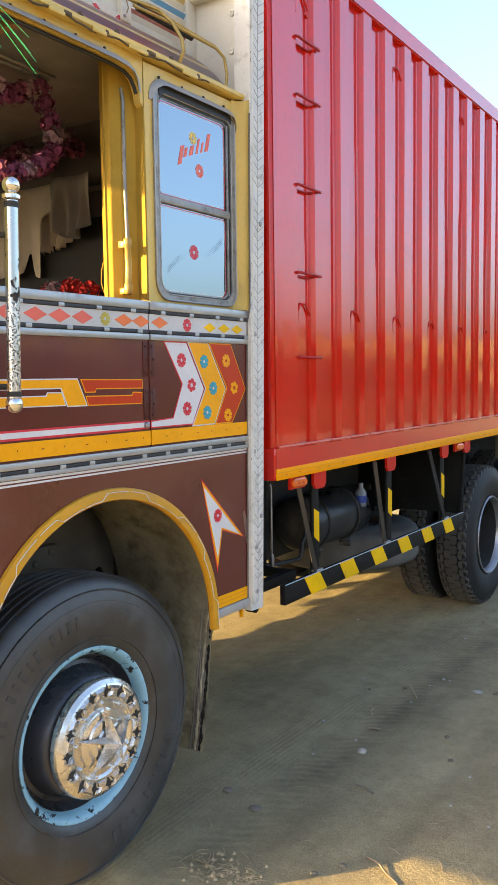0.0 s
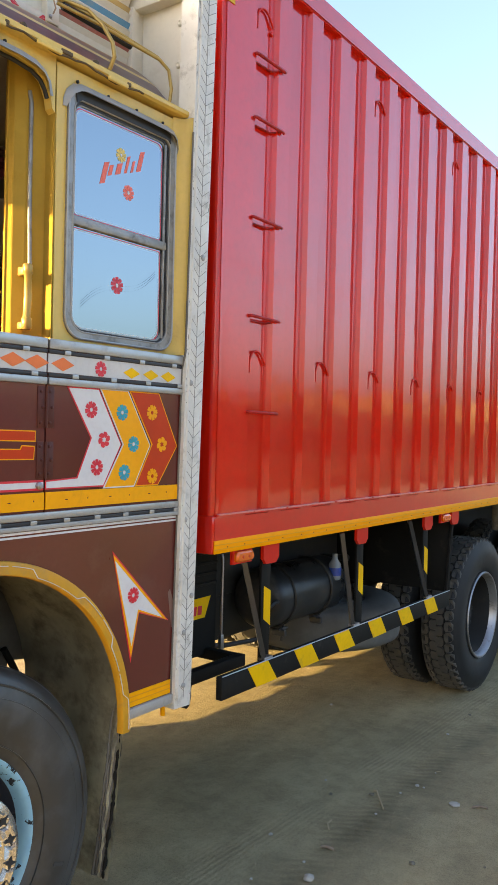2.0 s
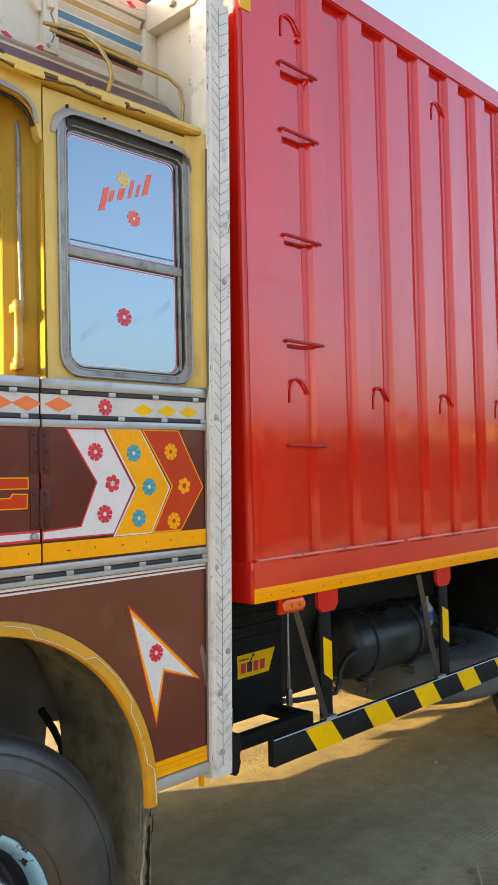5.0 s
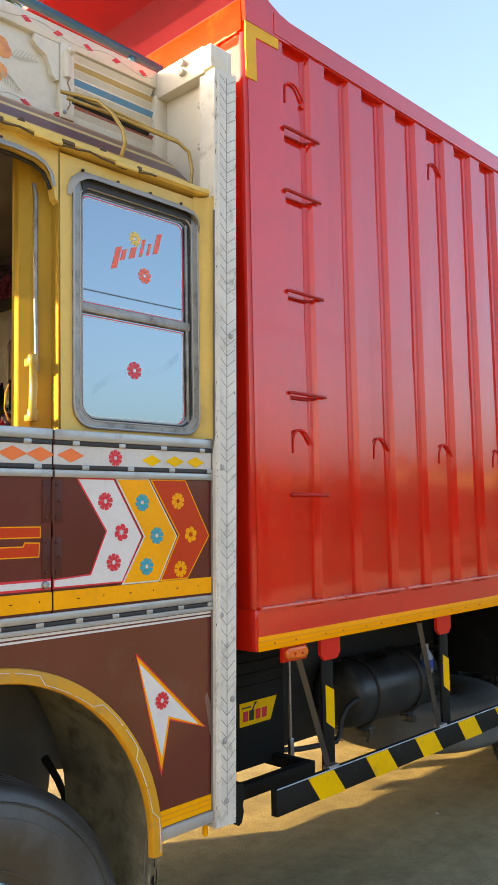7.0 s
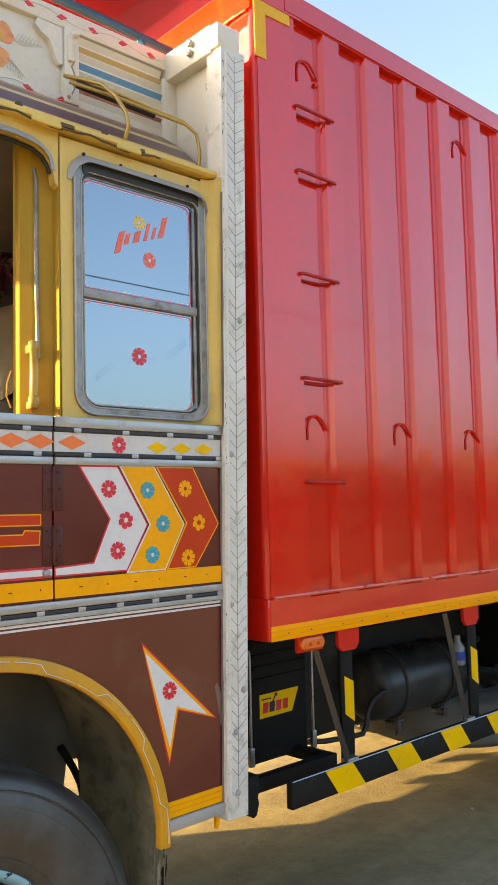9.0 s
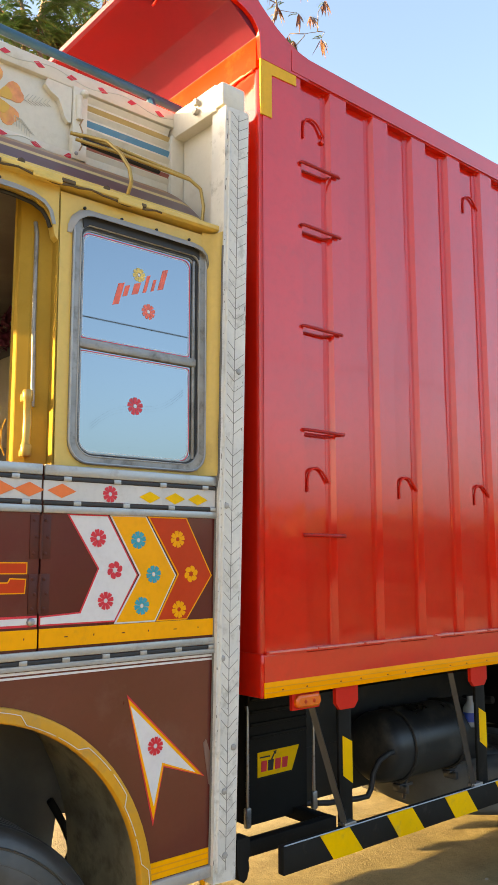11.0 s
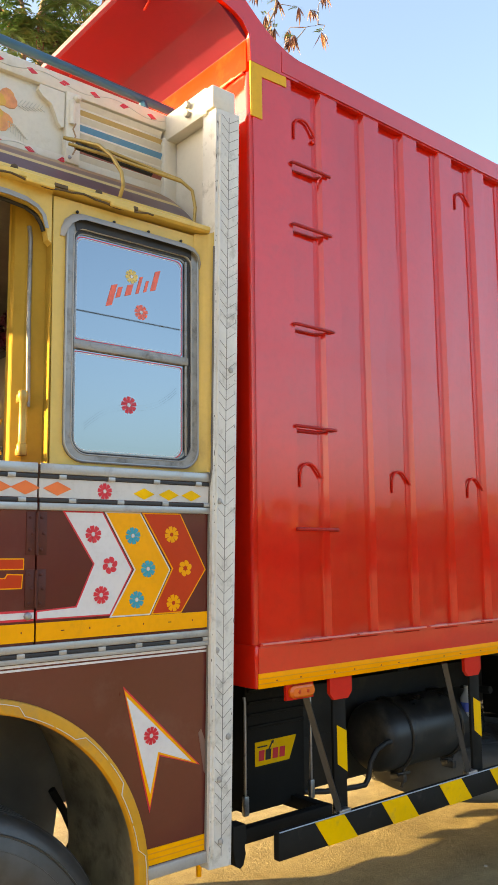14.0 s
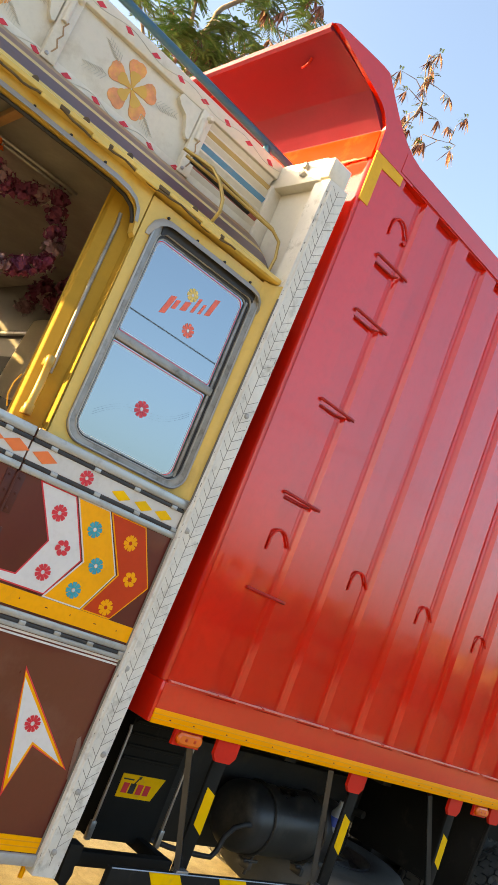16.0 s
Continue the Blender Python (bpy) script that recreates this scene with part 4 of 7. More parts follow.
# gold rods on the roof corner
r0 = [(-0.075, 2.262, 2.836), (-0.050, 2.258, 2.89), (-0.085, 2.235, 2.975), (-0.155, 2.19, 3.03), (-0.20, 2.14, 3.045)]
tube_part("gold_rod", M_BRASS, truck, [r0[0], (-0.055, 2.262, 2.87), (-0.058, 2.256, 2.91), (-0.085, 2.238, 2.965), (-0.125, 2.215, 3.01), (-0.17, 2.175, 3.03), (-0.20, 2.14, 3.04)], 0.0065, 8, "bent gold painted rod")
for d in (0.0, 0.035):
    tube_part("gold_rod", M_BRASS, truck, [(-0.20 + d, 2.13, 3.04 - d), (-0.16 + d, 2.28, 3.022 - d), (-0.13 + d * 0.6, 2.42, 2.995 - d * 0.6), (-0.105 + d * 0.3, 2.51, 2.975 - d * 0.3), (-0.085, 2.545, 2.94), (-0.078, 2.552, 2.88), (-0.085, 2.552, 2.83)], 0.0058, 8, "bent gold painted rod")
tube_part("black_slot", M_BLACK, truck, [(-0.175, 2.16, 3.012), (-0.14, 2.42, 2.985)], 0.012, 8, "dark slot under the rods")

# ---- roof side board above the cab ----
BX = -0.262
board = box_part("roof_board", M_BOARD, truck, BX - 0.03, BX - 0.012, 0.95, 2.545, 2.985, 3.275, 0.003, "weathered white painted side board with flowers and vines")
box_part("board_rail", M_BOARD, board, BX - 0.04, BX + 0.006, 0.95, 2.560, 3.228, 3.288, 0.006)
box_part("board_rail", M_BOARD, board, BX - 0.04, BX + 0.003, 0.95, 2.215, 2.975, 3.015, 0.006)
for y in (1.17, 1.64, 2.19):
    s = box_part("board_post", M_BOARD, board, BX - 0.02, BX + 0.012, y - 0.026, y + 0.026, 2.99, 3.235, 0.005)
    tube_part("post_moulding", M_BOARD, s, [(BX + 0.014, y - 0.008, 3.20), (BX + 0.016, y - 0.008, 3.12)], [0.012, 0.010], 8)
    stud("bolt", M_STEEL, s, BX + 0.012, y - 0.012, 3.008, 0.007, 0.005)
    stud("bolt", M_BOARD, s, BX + 0.012, y + 0.01, 3.215, 0.014, 0.016)
    scroll = [(y - 0.030, 3.225), (y - 0.115, 3.225), (y - 0.122, 3.205), (y - 0.105, 3.188), (y - 0.075, 3.172), (y - 0.062, 3.145), (y - 0.052, 3.118), (y - 0.040, 3.105), (y - 0.030, 3.108)]
    plate_part("scroll_bracket", M_BOARD, s, scroll, BX - 0.012, BX + 0.007)
    for q in range(5):
        plate_part("squiggle", M_TAN, s, [(y - 0.004 + 0.010 * (q % 2), 3.02 + 0.022 * q), (y + 0.001 + 0.010 * (q % 2), 3.02 + 0.022 * q), (y + 0.011 - 0.010 * (q % 2), 3.042 + 0.022 * q), (y + 0.006 - 0.010 * (q % 2), 3.042 + 0.022 * q)], BX + 0.011, BX + 0.0135)


def big_flower(cy, cz, r, parent):
    x = BX - 0.011
    for k in range(5):
        a = radians(90 + 72 * k + 8)
        c, s = math.cos(a), math.sin(a)
        pts = []
        for u, w in ((0.05, 0.05), (0.30, 0.13), (0.50, 0.24), (0.66, 0.33), (0.82, 0.35), (0.94, 0.27), (1.0, 0.13), (0.985, 0.0), (1.02, -0.13), (0.96, -0.28), (0.82, -0.36), (0.64, -0.33), (0.48, -0.22), (0.28, -0.13), (0.05, -0.05)):
            pts.append((cy + r * (u * c - w * s), cz + r * (u * s + w * c)))
        pt = plate_part("petal", M_PETAL, parent, pts, x - 0.001, x + 0.001)
        inner = [(cy + (y - cy) * 0.6, cz + (z - cz) * 0.6) for y, z in pts]
        plate_part("petal_heart", M_PETAL_CORE, pt, inner, x, x + 0.0018)
    for base, way in ((38, 1), (155, 1), (222, -1), (330, -1)):
        for k in range(7):
            d = r * (1.05 + 0.14 * k)
            for sgn in (-1, 1):
                a = radians(base - 20)
                p = Vector((cy + d * math.cos(a), cz + d * math.sin(a) * 0.6))
                b = radians(base - 20 + sgn * 38)
                q = p + Vector((math.cos(b), math.sin(b))) * r * (0.30 - 0.02 * k)
                tube_part("sketch_line", M_SKETCH, parent, [(x + 0.001, p.x, p.y), (x + 0.001, q.x, q.y)], 0.0009, 4)


big_flower(1.915, 3.118, 0.094, board)
big_flower(1.405, 3.118, 0.094, board)
for z, y0, y1, ph, xx in ((3.258, 0.98, 2.55, 0.0, BX + 0.0065), (2.996, 0.98, 2.20, 1.2, BX + 0.0035)):
    tube_part("vine_line", M_SKETCH, board, [(xx, y0 + (y1 - y0) * k / 90, z + 0.011 * math.sin(k * 0.42 + ph)) for k in range(91)], 0.0012, 4)
    k = 0
    y = y0 + 0.06
    while y < y1 - 0.02:
        t = 0.5 if k % 2 else -0.5
        plate_part("vine_leaf", M_PINK, board, [(y - 0.020, z + 0.008 * t), (y - 0.004, z + 0.010), (y + 0.018, z - 0.006 * t), (y - 0.002, z - 0.009)], xx - 0.001, xx + 0.0008)
        y += 0.112
        k += 1
# louvre section
lou = box_part("louvre_back", M_DARK, truck, BX - 0.05, BX - 0.02, 2.218, 2.545, 3.02, 3.23, 0.0, "dark void behind painted louvre slats")
for z0, z1, m in ((3.195, 3.224, M_BOARD), (3.172, 3.193, M_STRAW), (3.143, 3.170, M_BOARD), (3.114, 3.141, M_SKYBLUE), (3.086, 3.112, M_BOARD), (3.058, 3.084, M_BOARD), (3.040, 3.056, M_ROSE), (3.012, 3.038, M_BOARD)):
    bm = bmesh.new()
    sweep_y(bm, [(BX - 0.002, z1), (BX - 0.018, z0), (BX - 0.024, z0), (BX - 0.010, z1)], 2.218, 2.545, True)
    part("slat", bm, m, lou)
# blue pipe along the board
tube_part("blue_pipe", M_BLUE, truck, [(-0.325, 0.9, 3.385), (-0.325, 1.8, 3.374), (-0.325, 2.632, 3.352)], 0.0155, 14, "worn blue roof pipe")
tube_part("pipe_bracket", M_BLUE, truck, [(-0.325, 2.50, 3.345), (-0.30, 2.505, 3.28)], 0.014, 6, "green pipe bracket")
tube_part("pipe_bracket", M_BLUE, truck, [(-0.325, 1.66, 3.37), (-0.325, 1.66, 3.43), (-0.325, 1.69, 3.45), (-0.325, 1.72, 3.43)], 0.013, 8, "blue pipe bracket")

# ---- rear cab post and white plate ----
bm = bmesh.new()
plate(bm, [(2.524, 0.830), (2.606, 0.826), (2.637, 1.98), (2.664, 3.202), (2.566, 3.196), (2.545, 1.98)], -0.05, 0.020)
post = part("cab_post", bm, M_POST, truck, "dull white pressed aluminium corner post with herringbone lines", smooth=30)


def post_y(z, u):
    a, b = (2.524 + (z - 0.83) * 0.0182, 2.606 + (z - 0.826) * 0.0262)
    return a + (b - a) * u


bm = bmesh.new()
rows = []
for k in range(14):
    z = 1.990 + (2.768 - 1.990) * k / 13
    y = post_y(z, 0.0)
    rows.append([bm.verts.new(p) for p in ((UX + 0.001, y - 0.045, z), (UX + 0.006, y - 0.022, z), (UX + 0.022, y - 0.006, z), (0.016, y - 0.001, z), (0.010, y + 0.004, z))])
for p, q in zip(rows, rows[1:]):
    for i in range(4):
        bm.faces.new((p[i], p[i + 1], q[i + 1], q[i]))
part("corner_fillet", bm, M_CREAM, truck, "mustard panel edge folded up to the post", smooth=True)
tube_part("post_ridge", M_PRESS, post, [(0.0203, post_y(z, 0.54), z) for z in (0.86, 1.4, 2.0, 2.6, 3.18)], 0.0011, 5)
tube_part("post_ridge", M_POST, post, [(0.020, post_y(z, 0.16), z) for z in (0.86, 1.4, 2.0, 2.6, 3.18)], 0.005, 6)
bm = bmesh.new()
z, k = 0.88, 0
while z < 3.16:
    for u0, u1 in ((0.54, 0.24), (0.54, 0.93)):
        if (k * 7 + int(u1 * 10)) % 9:
            tube(bm, [(0.0204, post_y(z, u0), z), (0.0204, post_y(z + 0.026, u1), z + 0.026)], 0.0009, 4)
    z += 0.0335
    k += 1
tagged(part("herringbone", bm, M_PRESS, post, "fine dark pressed lines"), kind="stuff")
rnd = random.Random(31)
bm = bmesh.new()
for k in range(80):
    z = rnd.uniform(0.86, 3.15)
    u = rnd.choice((rnd.uniform(0.0, 0.10), rnd.uniform(0.0, 0.10), rnd.uniform(0.9, 1.0), rnd.uniform(0.05, 0.98)))
    w, h = rnd.uniform(0.001, 0.0028), rnd.choice((0.002, 0.003, 0.006, 0.012))
    if 0.12 < u < 0.88:
        w, h = w * 0.7, w
    y = post_y(z, u)
    pts = [(y + w * math.cos(t) * rnd.uniform(0.5, 1.0), z + h * math.sin(t) * rnd.uniform(0.5, 1.0)) for t in (0.3, 1.4, 2.5, 3.6, 4.7, 5.6)]
    bm.faces.new([bm.verts.new((0.0206, p, q)) for p, q in pts])
tagged(part("paint_wear", bm, M_GROOVE, post, "small dark chips in the post's paint"), kind="stuff")
tube_part("grimy_gap", M_GROOVE, post, [((0.004 if z < 1.99 else 0.017), post_y(z, 0.0) - 0.001 + 0.0015 * noise.noise(Vector((0, z * 9, 0))), z) for z in (0.86 + 0.06 * k for k in range(32))], [0.0035 + 0.002 * noise.noise(Vector((4, z * 1.3, 0))) for z in range(32)], 6)
for u, z in ((0.80, 1.193), (0.42, 1.075), (0.5, 0.90), (0.25, 1.45), (0.3, 1.90), (0.72, 2.32)):
    stud("rivet", M_ALU, post, 0.020, post_y(z, u), z, 0.010, 0.006)
bm = bmesh.new()
box(bm, -0.335, -0.03, 2.600, 2.612, 2.74, 3.20, 0.002)
wp = part("back_plate", bm, M_BOARD, truck, "white painted steel plate with rivets")
for x, z in ((-0.085, 3.12), (-0.088, 2.98), (-0.26, 2.95)):
    s = bmesh.new()
    lathe_x(s, [(0, 0.0), (0.008, 0.006), (0.006, 0.012), (0.0, 0.014)], 8)
    bmesh.ops.rotate(s, verts=s.verts, matrix=Matrix.Rotation(radians(-90), 3, "Z"))
    bmesh.ops.translate(s, verts=s.verts, vec=(x, 2.600, z))
    part("rivet", s, M_BOARD, wp, smooth=40)
bm = bmesh.new()
vs = box(bm, -0.345, -0.02, 2.555, 2.640, 3.190, 3.285, 0.006)
beam = part("top_beam", bm, M_BOARD, truck, "white painted top beam with bolts", smooth=40)
box_part("beam_end", M_BOARD, beam, -0.05, 0.016, 2.556, 2.652, 3.20, 3.280, 0.006)
box_part("beam_end", M_BOARD, beam, -0.36, -0.30, 2.535, 2.57, 3.17, 3.275, 0.005)
for x, y, z in ((-0.11, 2.545, 3.255), (-0.115, 2.548, 3.225), (-0.33, 2.530, 3.225)):
    s = bmesh.new()
    lathe_x(s, [(-0.003, 0.013), (0.010, 0.012), (0.012, 0.0)], 6)
    bmesh.ops.rotate(s, verts=s.verts, matrix=Matrix.Rotation(radians(-90), 3, "Z"))
    bmesh.ops.translate(s, verts=s.verts, vec=(x, y, z))
    part("bolt", s, M_ALU, beam, smooth=40)
box_part("board_end_post", M_BOARD, truck, -0.30, -0.255, 2.545, 2.60, 2.96, 3.20, 0.004, "white painted end post")

# ---- closed cab shell ----
box_part("cab_roof", M_CEIL, truck, -2.30, -0.10, 0.75, 2.56, 2.79, 2.82, 0.0, "cab roof with vinyl lining")
# Unseen roof top, set dark to cut light bounced onto the hood.
box_part("cab_roof_skin", M_DARK, truck, -2.30, -0.28, 0.75, 2.56, 2.96, 3.005, 0.0, "dark cab roof")
box_part("cab_back_wall", M_LINING, truck, -2.35, -0.09, 2.45, 2.50, 0.9, 2.79, 0.0, "dark vinyl back wall of the cab")
# Added black sheet; the lower cab's gloom is put into its colour.
box_part("lower_lining", M_BAR, truck, -2.30, -0.20, 2.436, 2.446, 1.44, 2.40, 0.0, "black sheet keeping the lower back wall dark")
box_part("cab_floor", M_DARK, truck, -2.35, -0.03, 0.75, 2.50, 1.40, 1.44, 0.0, "dark cab floor")
plate_part("far_side_panel", M_BROWN, truck, [(0.75, 0.85), (2.55, 0.85), (2.55, 2.79), (0.75, 2.79)], -2.38, -2.35, [rect(1.30, 1.97, 1.99, 2.68)], label="far side of the cab with its open door window")
box_part("front_panel", M_BROWN, truck, -2.38, 0.0, 0.72, 0.75, 0.95, 1.85, 0.0, "brown front of the cab")
# Unseen panels, added to narrow the windscreen and the sun let in.
box_part("front_panel", M_BROWN, truck, -2.38, -1.55, 0.72, 0.75, 1.85, 2.70, 0.0, "added panel closing the far part of the windscreen")
box_part("front_panel", M_BROWN, truck, -0.75, 0.0, 0.72, 0.75, 1.85, 2.70, 0.0, "added panel closing the near part of the windscreen")
# Unseen far flap and box, added to stop low sun reaching the ground.
box_part("far_mud_flap", M_LINER, truck, -2.36, -1.85, 2.52, 2.54, 0.22, 0.95, 0.0, "unseen far flap that blocks low sun")
box_part("far_tank", M_BLACK, truck, -2.36, -1.85, 2.545, 2.96, 0.52, 1.2, 0.02, "unseen far black box that blocks low sun")
box_part("front_header", M_CREAM, truck, -2.38, 0.0, 0.72, 0.80, 2.70, 3.0, 0.0, "mustard header above the windscreen")
box_part("front_bumper", M_BLACK, truck, -2.43, -0.02, 0.56, 0.70, 0.60, 0.98, 0.02, "black front bumper")
box_part("seat", M_SEAT, truck, -0.95, -0.25, 1.70, 2.30, 1.44, 1.90, 0.05, "red and dark vinyl driver's seat")
box_part("seat", M_SEAT, truck, -2.1, -1.2, 1.70, 2.30, 1.44, 2.02, 0.05, "red and dark vinyl seat")

for x0, x1 in ((-0.88, -0.36), (-1.95, -1.25)):
    box_part("seat_back", M_SEAT, truck, x0, x1, 2.20, 2.34, 1.85, 2.03, 0.04, "red and dark vinyl seat back")

# chrome pole beside the door
pole = thing("chrome_pole", "chipped chrome grab pole with ball ends beside the door", "grab pole")
PX, PY = 0.12, 1.325


def pole_at(z):
    return (PX, PY + 0.0256 * (z - 1.95), z)


tube_part("tube", M_POLE, pole, [pole_at(1.93), pole_at(2.195)], 0.0175, 20)
tube_part("sleeve", M_SLEEVE, pole, [pole_at(1.69), pole_at(1.93)], 0.0177, 20, "flaking speckled chrome sleeve")
tube_part("dark_band", M_BLACK, pole, [pole_at(2.165), pole_at(2.180)], 0.0181, 20)
tube_part("dark_band", M_BLACK, pole, [pole_at(1.695), pole_at(1.708)], 0.0182, 20)
bm = bmesh.new()
tube(bm, [pole_at(2.183), pole_at(2.187), pole_at(2.196), pole_at(2.201)], [0.018, 0.023, 0.023, 0.017], 20)
part("collar", bm, M_CHROME, pole, smooth=40)
for z in (2.221, 1.676):
    bm = bmesh.new()
    bmesh.ops.create_uvsphere(bm, u_segments=20, v_segments=12, radius=0.0225)
    bmesh.ops.translate(bm, verts=bm.verts, vec=pole_at(z))
    part("ball_end", bm, M_CHROME, pole, smooth=True)
for z in (2.10, 1.72):
    tube_part("stay", M_BLACK, pole, [(PX, PY, z), (0.0, PY - 0.04, z)], 0.008, 8)

# ---- wheels ----
def tyre_profile(R, W, rim):
    """(x, radius) from the outer bead over the tread to the inner bead; x = 0 is the outer wall."""
    return [(-0.030, rim - 0.012), (-0.012, rim + 0.004), (-0.004, rim + 0.03), (0.004, rim + 0.075), (0.006, rim + 0.115), (0.0, rim + 0.15), (-0.006, R - 0.062), (-0.014, R - 0.036), (-0.026, R - 0.014), (-0.044, R - 0.004)]


def make_wheel(name, parent, R, W, rim, ribs, dual, x, y, z, label, turn=0.0):
    w = new(name)
    w.parent = parent
    w.location = (x, y, z)
    w.rotation_euler = (0, 0, radians(turn))
    tagged(w, label)
    outer = tyre_profile(R, W, rim)

    def tyre(shift):
        half = list(outer)
        n = len(half)
        tread = []
        if ribs:
            for k in range(5):
                a = -0.044 - (W - 0.088) * (k + 0.15) / 5
                b = -0.044 - (W - 0.088) * (k + 0.85) / 5
                tread += [(a, R - 0.0035), (a - 0.004, R), (b + 0.004, R), (b, R - 0.0035)]
        else:
            tread = [(-0.05, R - 0.012), (-W + 0.05, R - 0.012)]
        inner = [(-W - px, pr) for px, pr in reversed(half)]
        bm = bmesh.new()
        lathe_x(bm, [(px + shift, pr) for px, pr in half + tread + inner], 72)
        t = part("tyre", bm, M_TYRE if ribs else M_REARTYRE, w, smooth=35)
        if ribs:
            for rr, dx in ((rim + 0.030, -0.0045), (rim + 0.150, -0.0030), (rim + 0.185, -0.0090)):
                bm = bmesh.new()
                lathe_x(bm, [(dx - 0.004, rr - 0.0035), (dx + 0.0035, rr - 0.001), (dx + 0.0035, rr + 0.001), (dx - 0.004, rr + 0.0035)], 72)
                part("sidewall_ridge", bm, M_TYRE, t, smooth=35)
            bm = bmesh.new()
            # worn plain bars of letter height: (low, high, half width)
            bars = ((-1, 1, 0.72), (-1, 1, 0.55), (-0.9, 1, 0.80), (-1, 0.9, 0.40))
            for r0, a0, cnt, step in ((rim + 0.104, 98, 13, 5.2), (rim + 0.104, -78, 12, 5.2)):
                for k in range(cnt):
                    if k % 6 == 4:
                        continue
                    for low, high, half_w in (bars[(k * 3 + cnt) % 4],):
                        a = radians(a0 + step * k)
                        da = 0.027 * half_w
                        r1, r2 = r0 + 0.019 * low, r0 + 0.019 * high
                        vs = [bm.verts.new((0.0058 + e, rr * math.cos(a + q), rr * math.sin(a + q))) for e in (-0.005, 0.0010) for rr, q in ((r1, -da), (r1, da), (r2, da), (r2, -da))]
                        for q in ((4, 5, 6, 7), (0, 1, 5, 4), (1, 2, 6, 5), (2, 3, 7, 6), (3, 0, 4, 7)):
                            bm.faces.new([vs[i] for i in q])
            tagged(part("raised_lettering", bm, M_LETTER, t, "worn raised bars on the tyre wall"), kind="stuff")
        else:
            bm = bmesh.new()
            cols = ((-0.020, -0.072, 0.0), (-0.080, -0.128, 0.5), (-W + 0.128, -W + 0.080, 0.0), (-W + 0.072, -W + 0.020, 0.5))
            count = 46
            for c0, c1, ph in cols:
                for k in range(count):
                    a0 = 2 * math.pi * (k + ph) / count
                    da = 2 * math.pi / count * 0.445
                    cut = 0.010
                    lo = R - 0.034 if (c0 == -0.020) else R - 0.016
                    lo2 = R - 0.034 if (c1 == -W + 0.020) else R - 0.016
                    hex_pts = [(c0, -da * 0.55), (c0 - cut, -da), (c1 + cut, -da), (c1, -da * 0.55), (c1, da * 0.55), (c1 + cut, da), (c0 - cut, da), (c0, da * 0.55)]
                    top, bot = [], []
                    for px, s in hex_pts:
                        edge0 = c0 == -0.020 and px > c0 - cut * 0.5
                        edge1 = c1 == -W + 0.020 and px < c1 + cut * 0.5
                        rr = R - 0.020 if edge0 or edge1 else R
                        a = a0 + s
                        top.append(bm.verts.new((px + shift, rr * math.cos(a), rr * math.sin(a))))
                        rb = R - 0.030
                        bot.append(bm.verts.new((px + shift, rb * math.cos(a), rb * math.sin(a))))
                    bm.faces.new(top)
                    for i in range(8):
                        j = (i + 1) % 8
                        bm.faces.new((top[i], top[j], bot[j], bot[i]))
            tagged(part("tread", bm, M_TREAD, t, "dusty block tread"), kind="stuff")
        return t

    tyre(0.0)
    if dual:
        tyre(-W - 0.05)
    return w


# steered front wheel: pale blue flange, dark dished disc, chrome nut ring with a star
FR, FW, FRIM = 0.515, 0.265, 0.283
front = make_wheel("front_wheel", truck, FR, FW, FRIM, True, False, -0.100, 1.772, 0.588, "worn ribbed tyre on a chipped pale blue rim", -1.5)
bm = bmesh.new()
lathe_x(bm, [(-0.035, 0.268), (-0.014, 0.296), (-0.004, 0.297), (0.004, 0.291), (0.004, 0.284), (-0.004, 0.274), (-0.016, 0.266), (-0.034, 0.2585), (-0.030, 0.262)], 72)
part("rim_flange", bm, M_BLUERIM, front, "chipped pale blue rim flange", smooth=40)
bm = bmesh.new()
lathe_x(bm, [(-0.033, 0.2585), (-0.05, 0.250), (-0.062, 0.243), (-0.070, 0.235), (-0.066, 0.222), (-0.045, 0.212), (-0.010, 0.206), (0.010, 0.200), (0.020, 0.188), (0.020, 0.0)], 64)
part("rim_disc", bm, M_DISC, front, "oily dark dished disc", smooth=40)
for k in range(8):
    a = 2 * math.pi * k / 8 + 0.2
    bm = bmesh.new()
    lathe_x(bm, [(-0.0655, 0.0), (-0.0645, 0.012), (-0.08, 0.014)], 12, (0, 0.234 * math.cos(a), 0.216 * math.sin(a)))
    part("disc_hole", bm, M_STRIPBLACK, front)
bm = bmesh.new()
lathe_x(bm, [(0.022, 0.198), (0.038, 0.198), (0.046, 0.195), (0.057, 0.182), (0.060, 0.176), (0.054, 0.132), (0.048, 0.124), (0.046, 0.122), (0.046, 0.0)], 40)
ring = part("nut_ring", bm, M_HUB, front, "chrome nut ring with star-shaped cut-outs", smooth=12)
for k in range(15):
    a = 2 * math.pi * (k + 0.5) / 15
    c, s_ = math.cos(a), math.sin(a)
    bm = bmesh.new()
    pts = [(0.182, 0.0), (0.165, 0.006), (0.160, 0.021), (0.155, 0.006), (0.139, 0.0), (0.155, -0.006), (0.160, -0.021), (0.165, -0.006)]
    plate(bm, [(u * c - v * s_, u * s_ + v * c) for u, v in pts], 0.055, 0.0608)
    part("cut_out", bm, M_CABLE, ring)
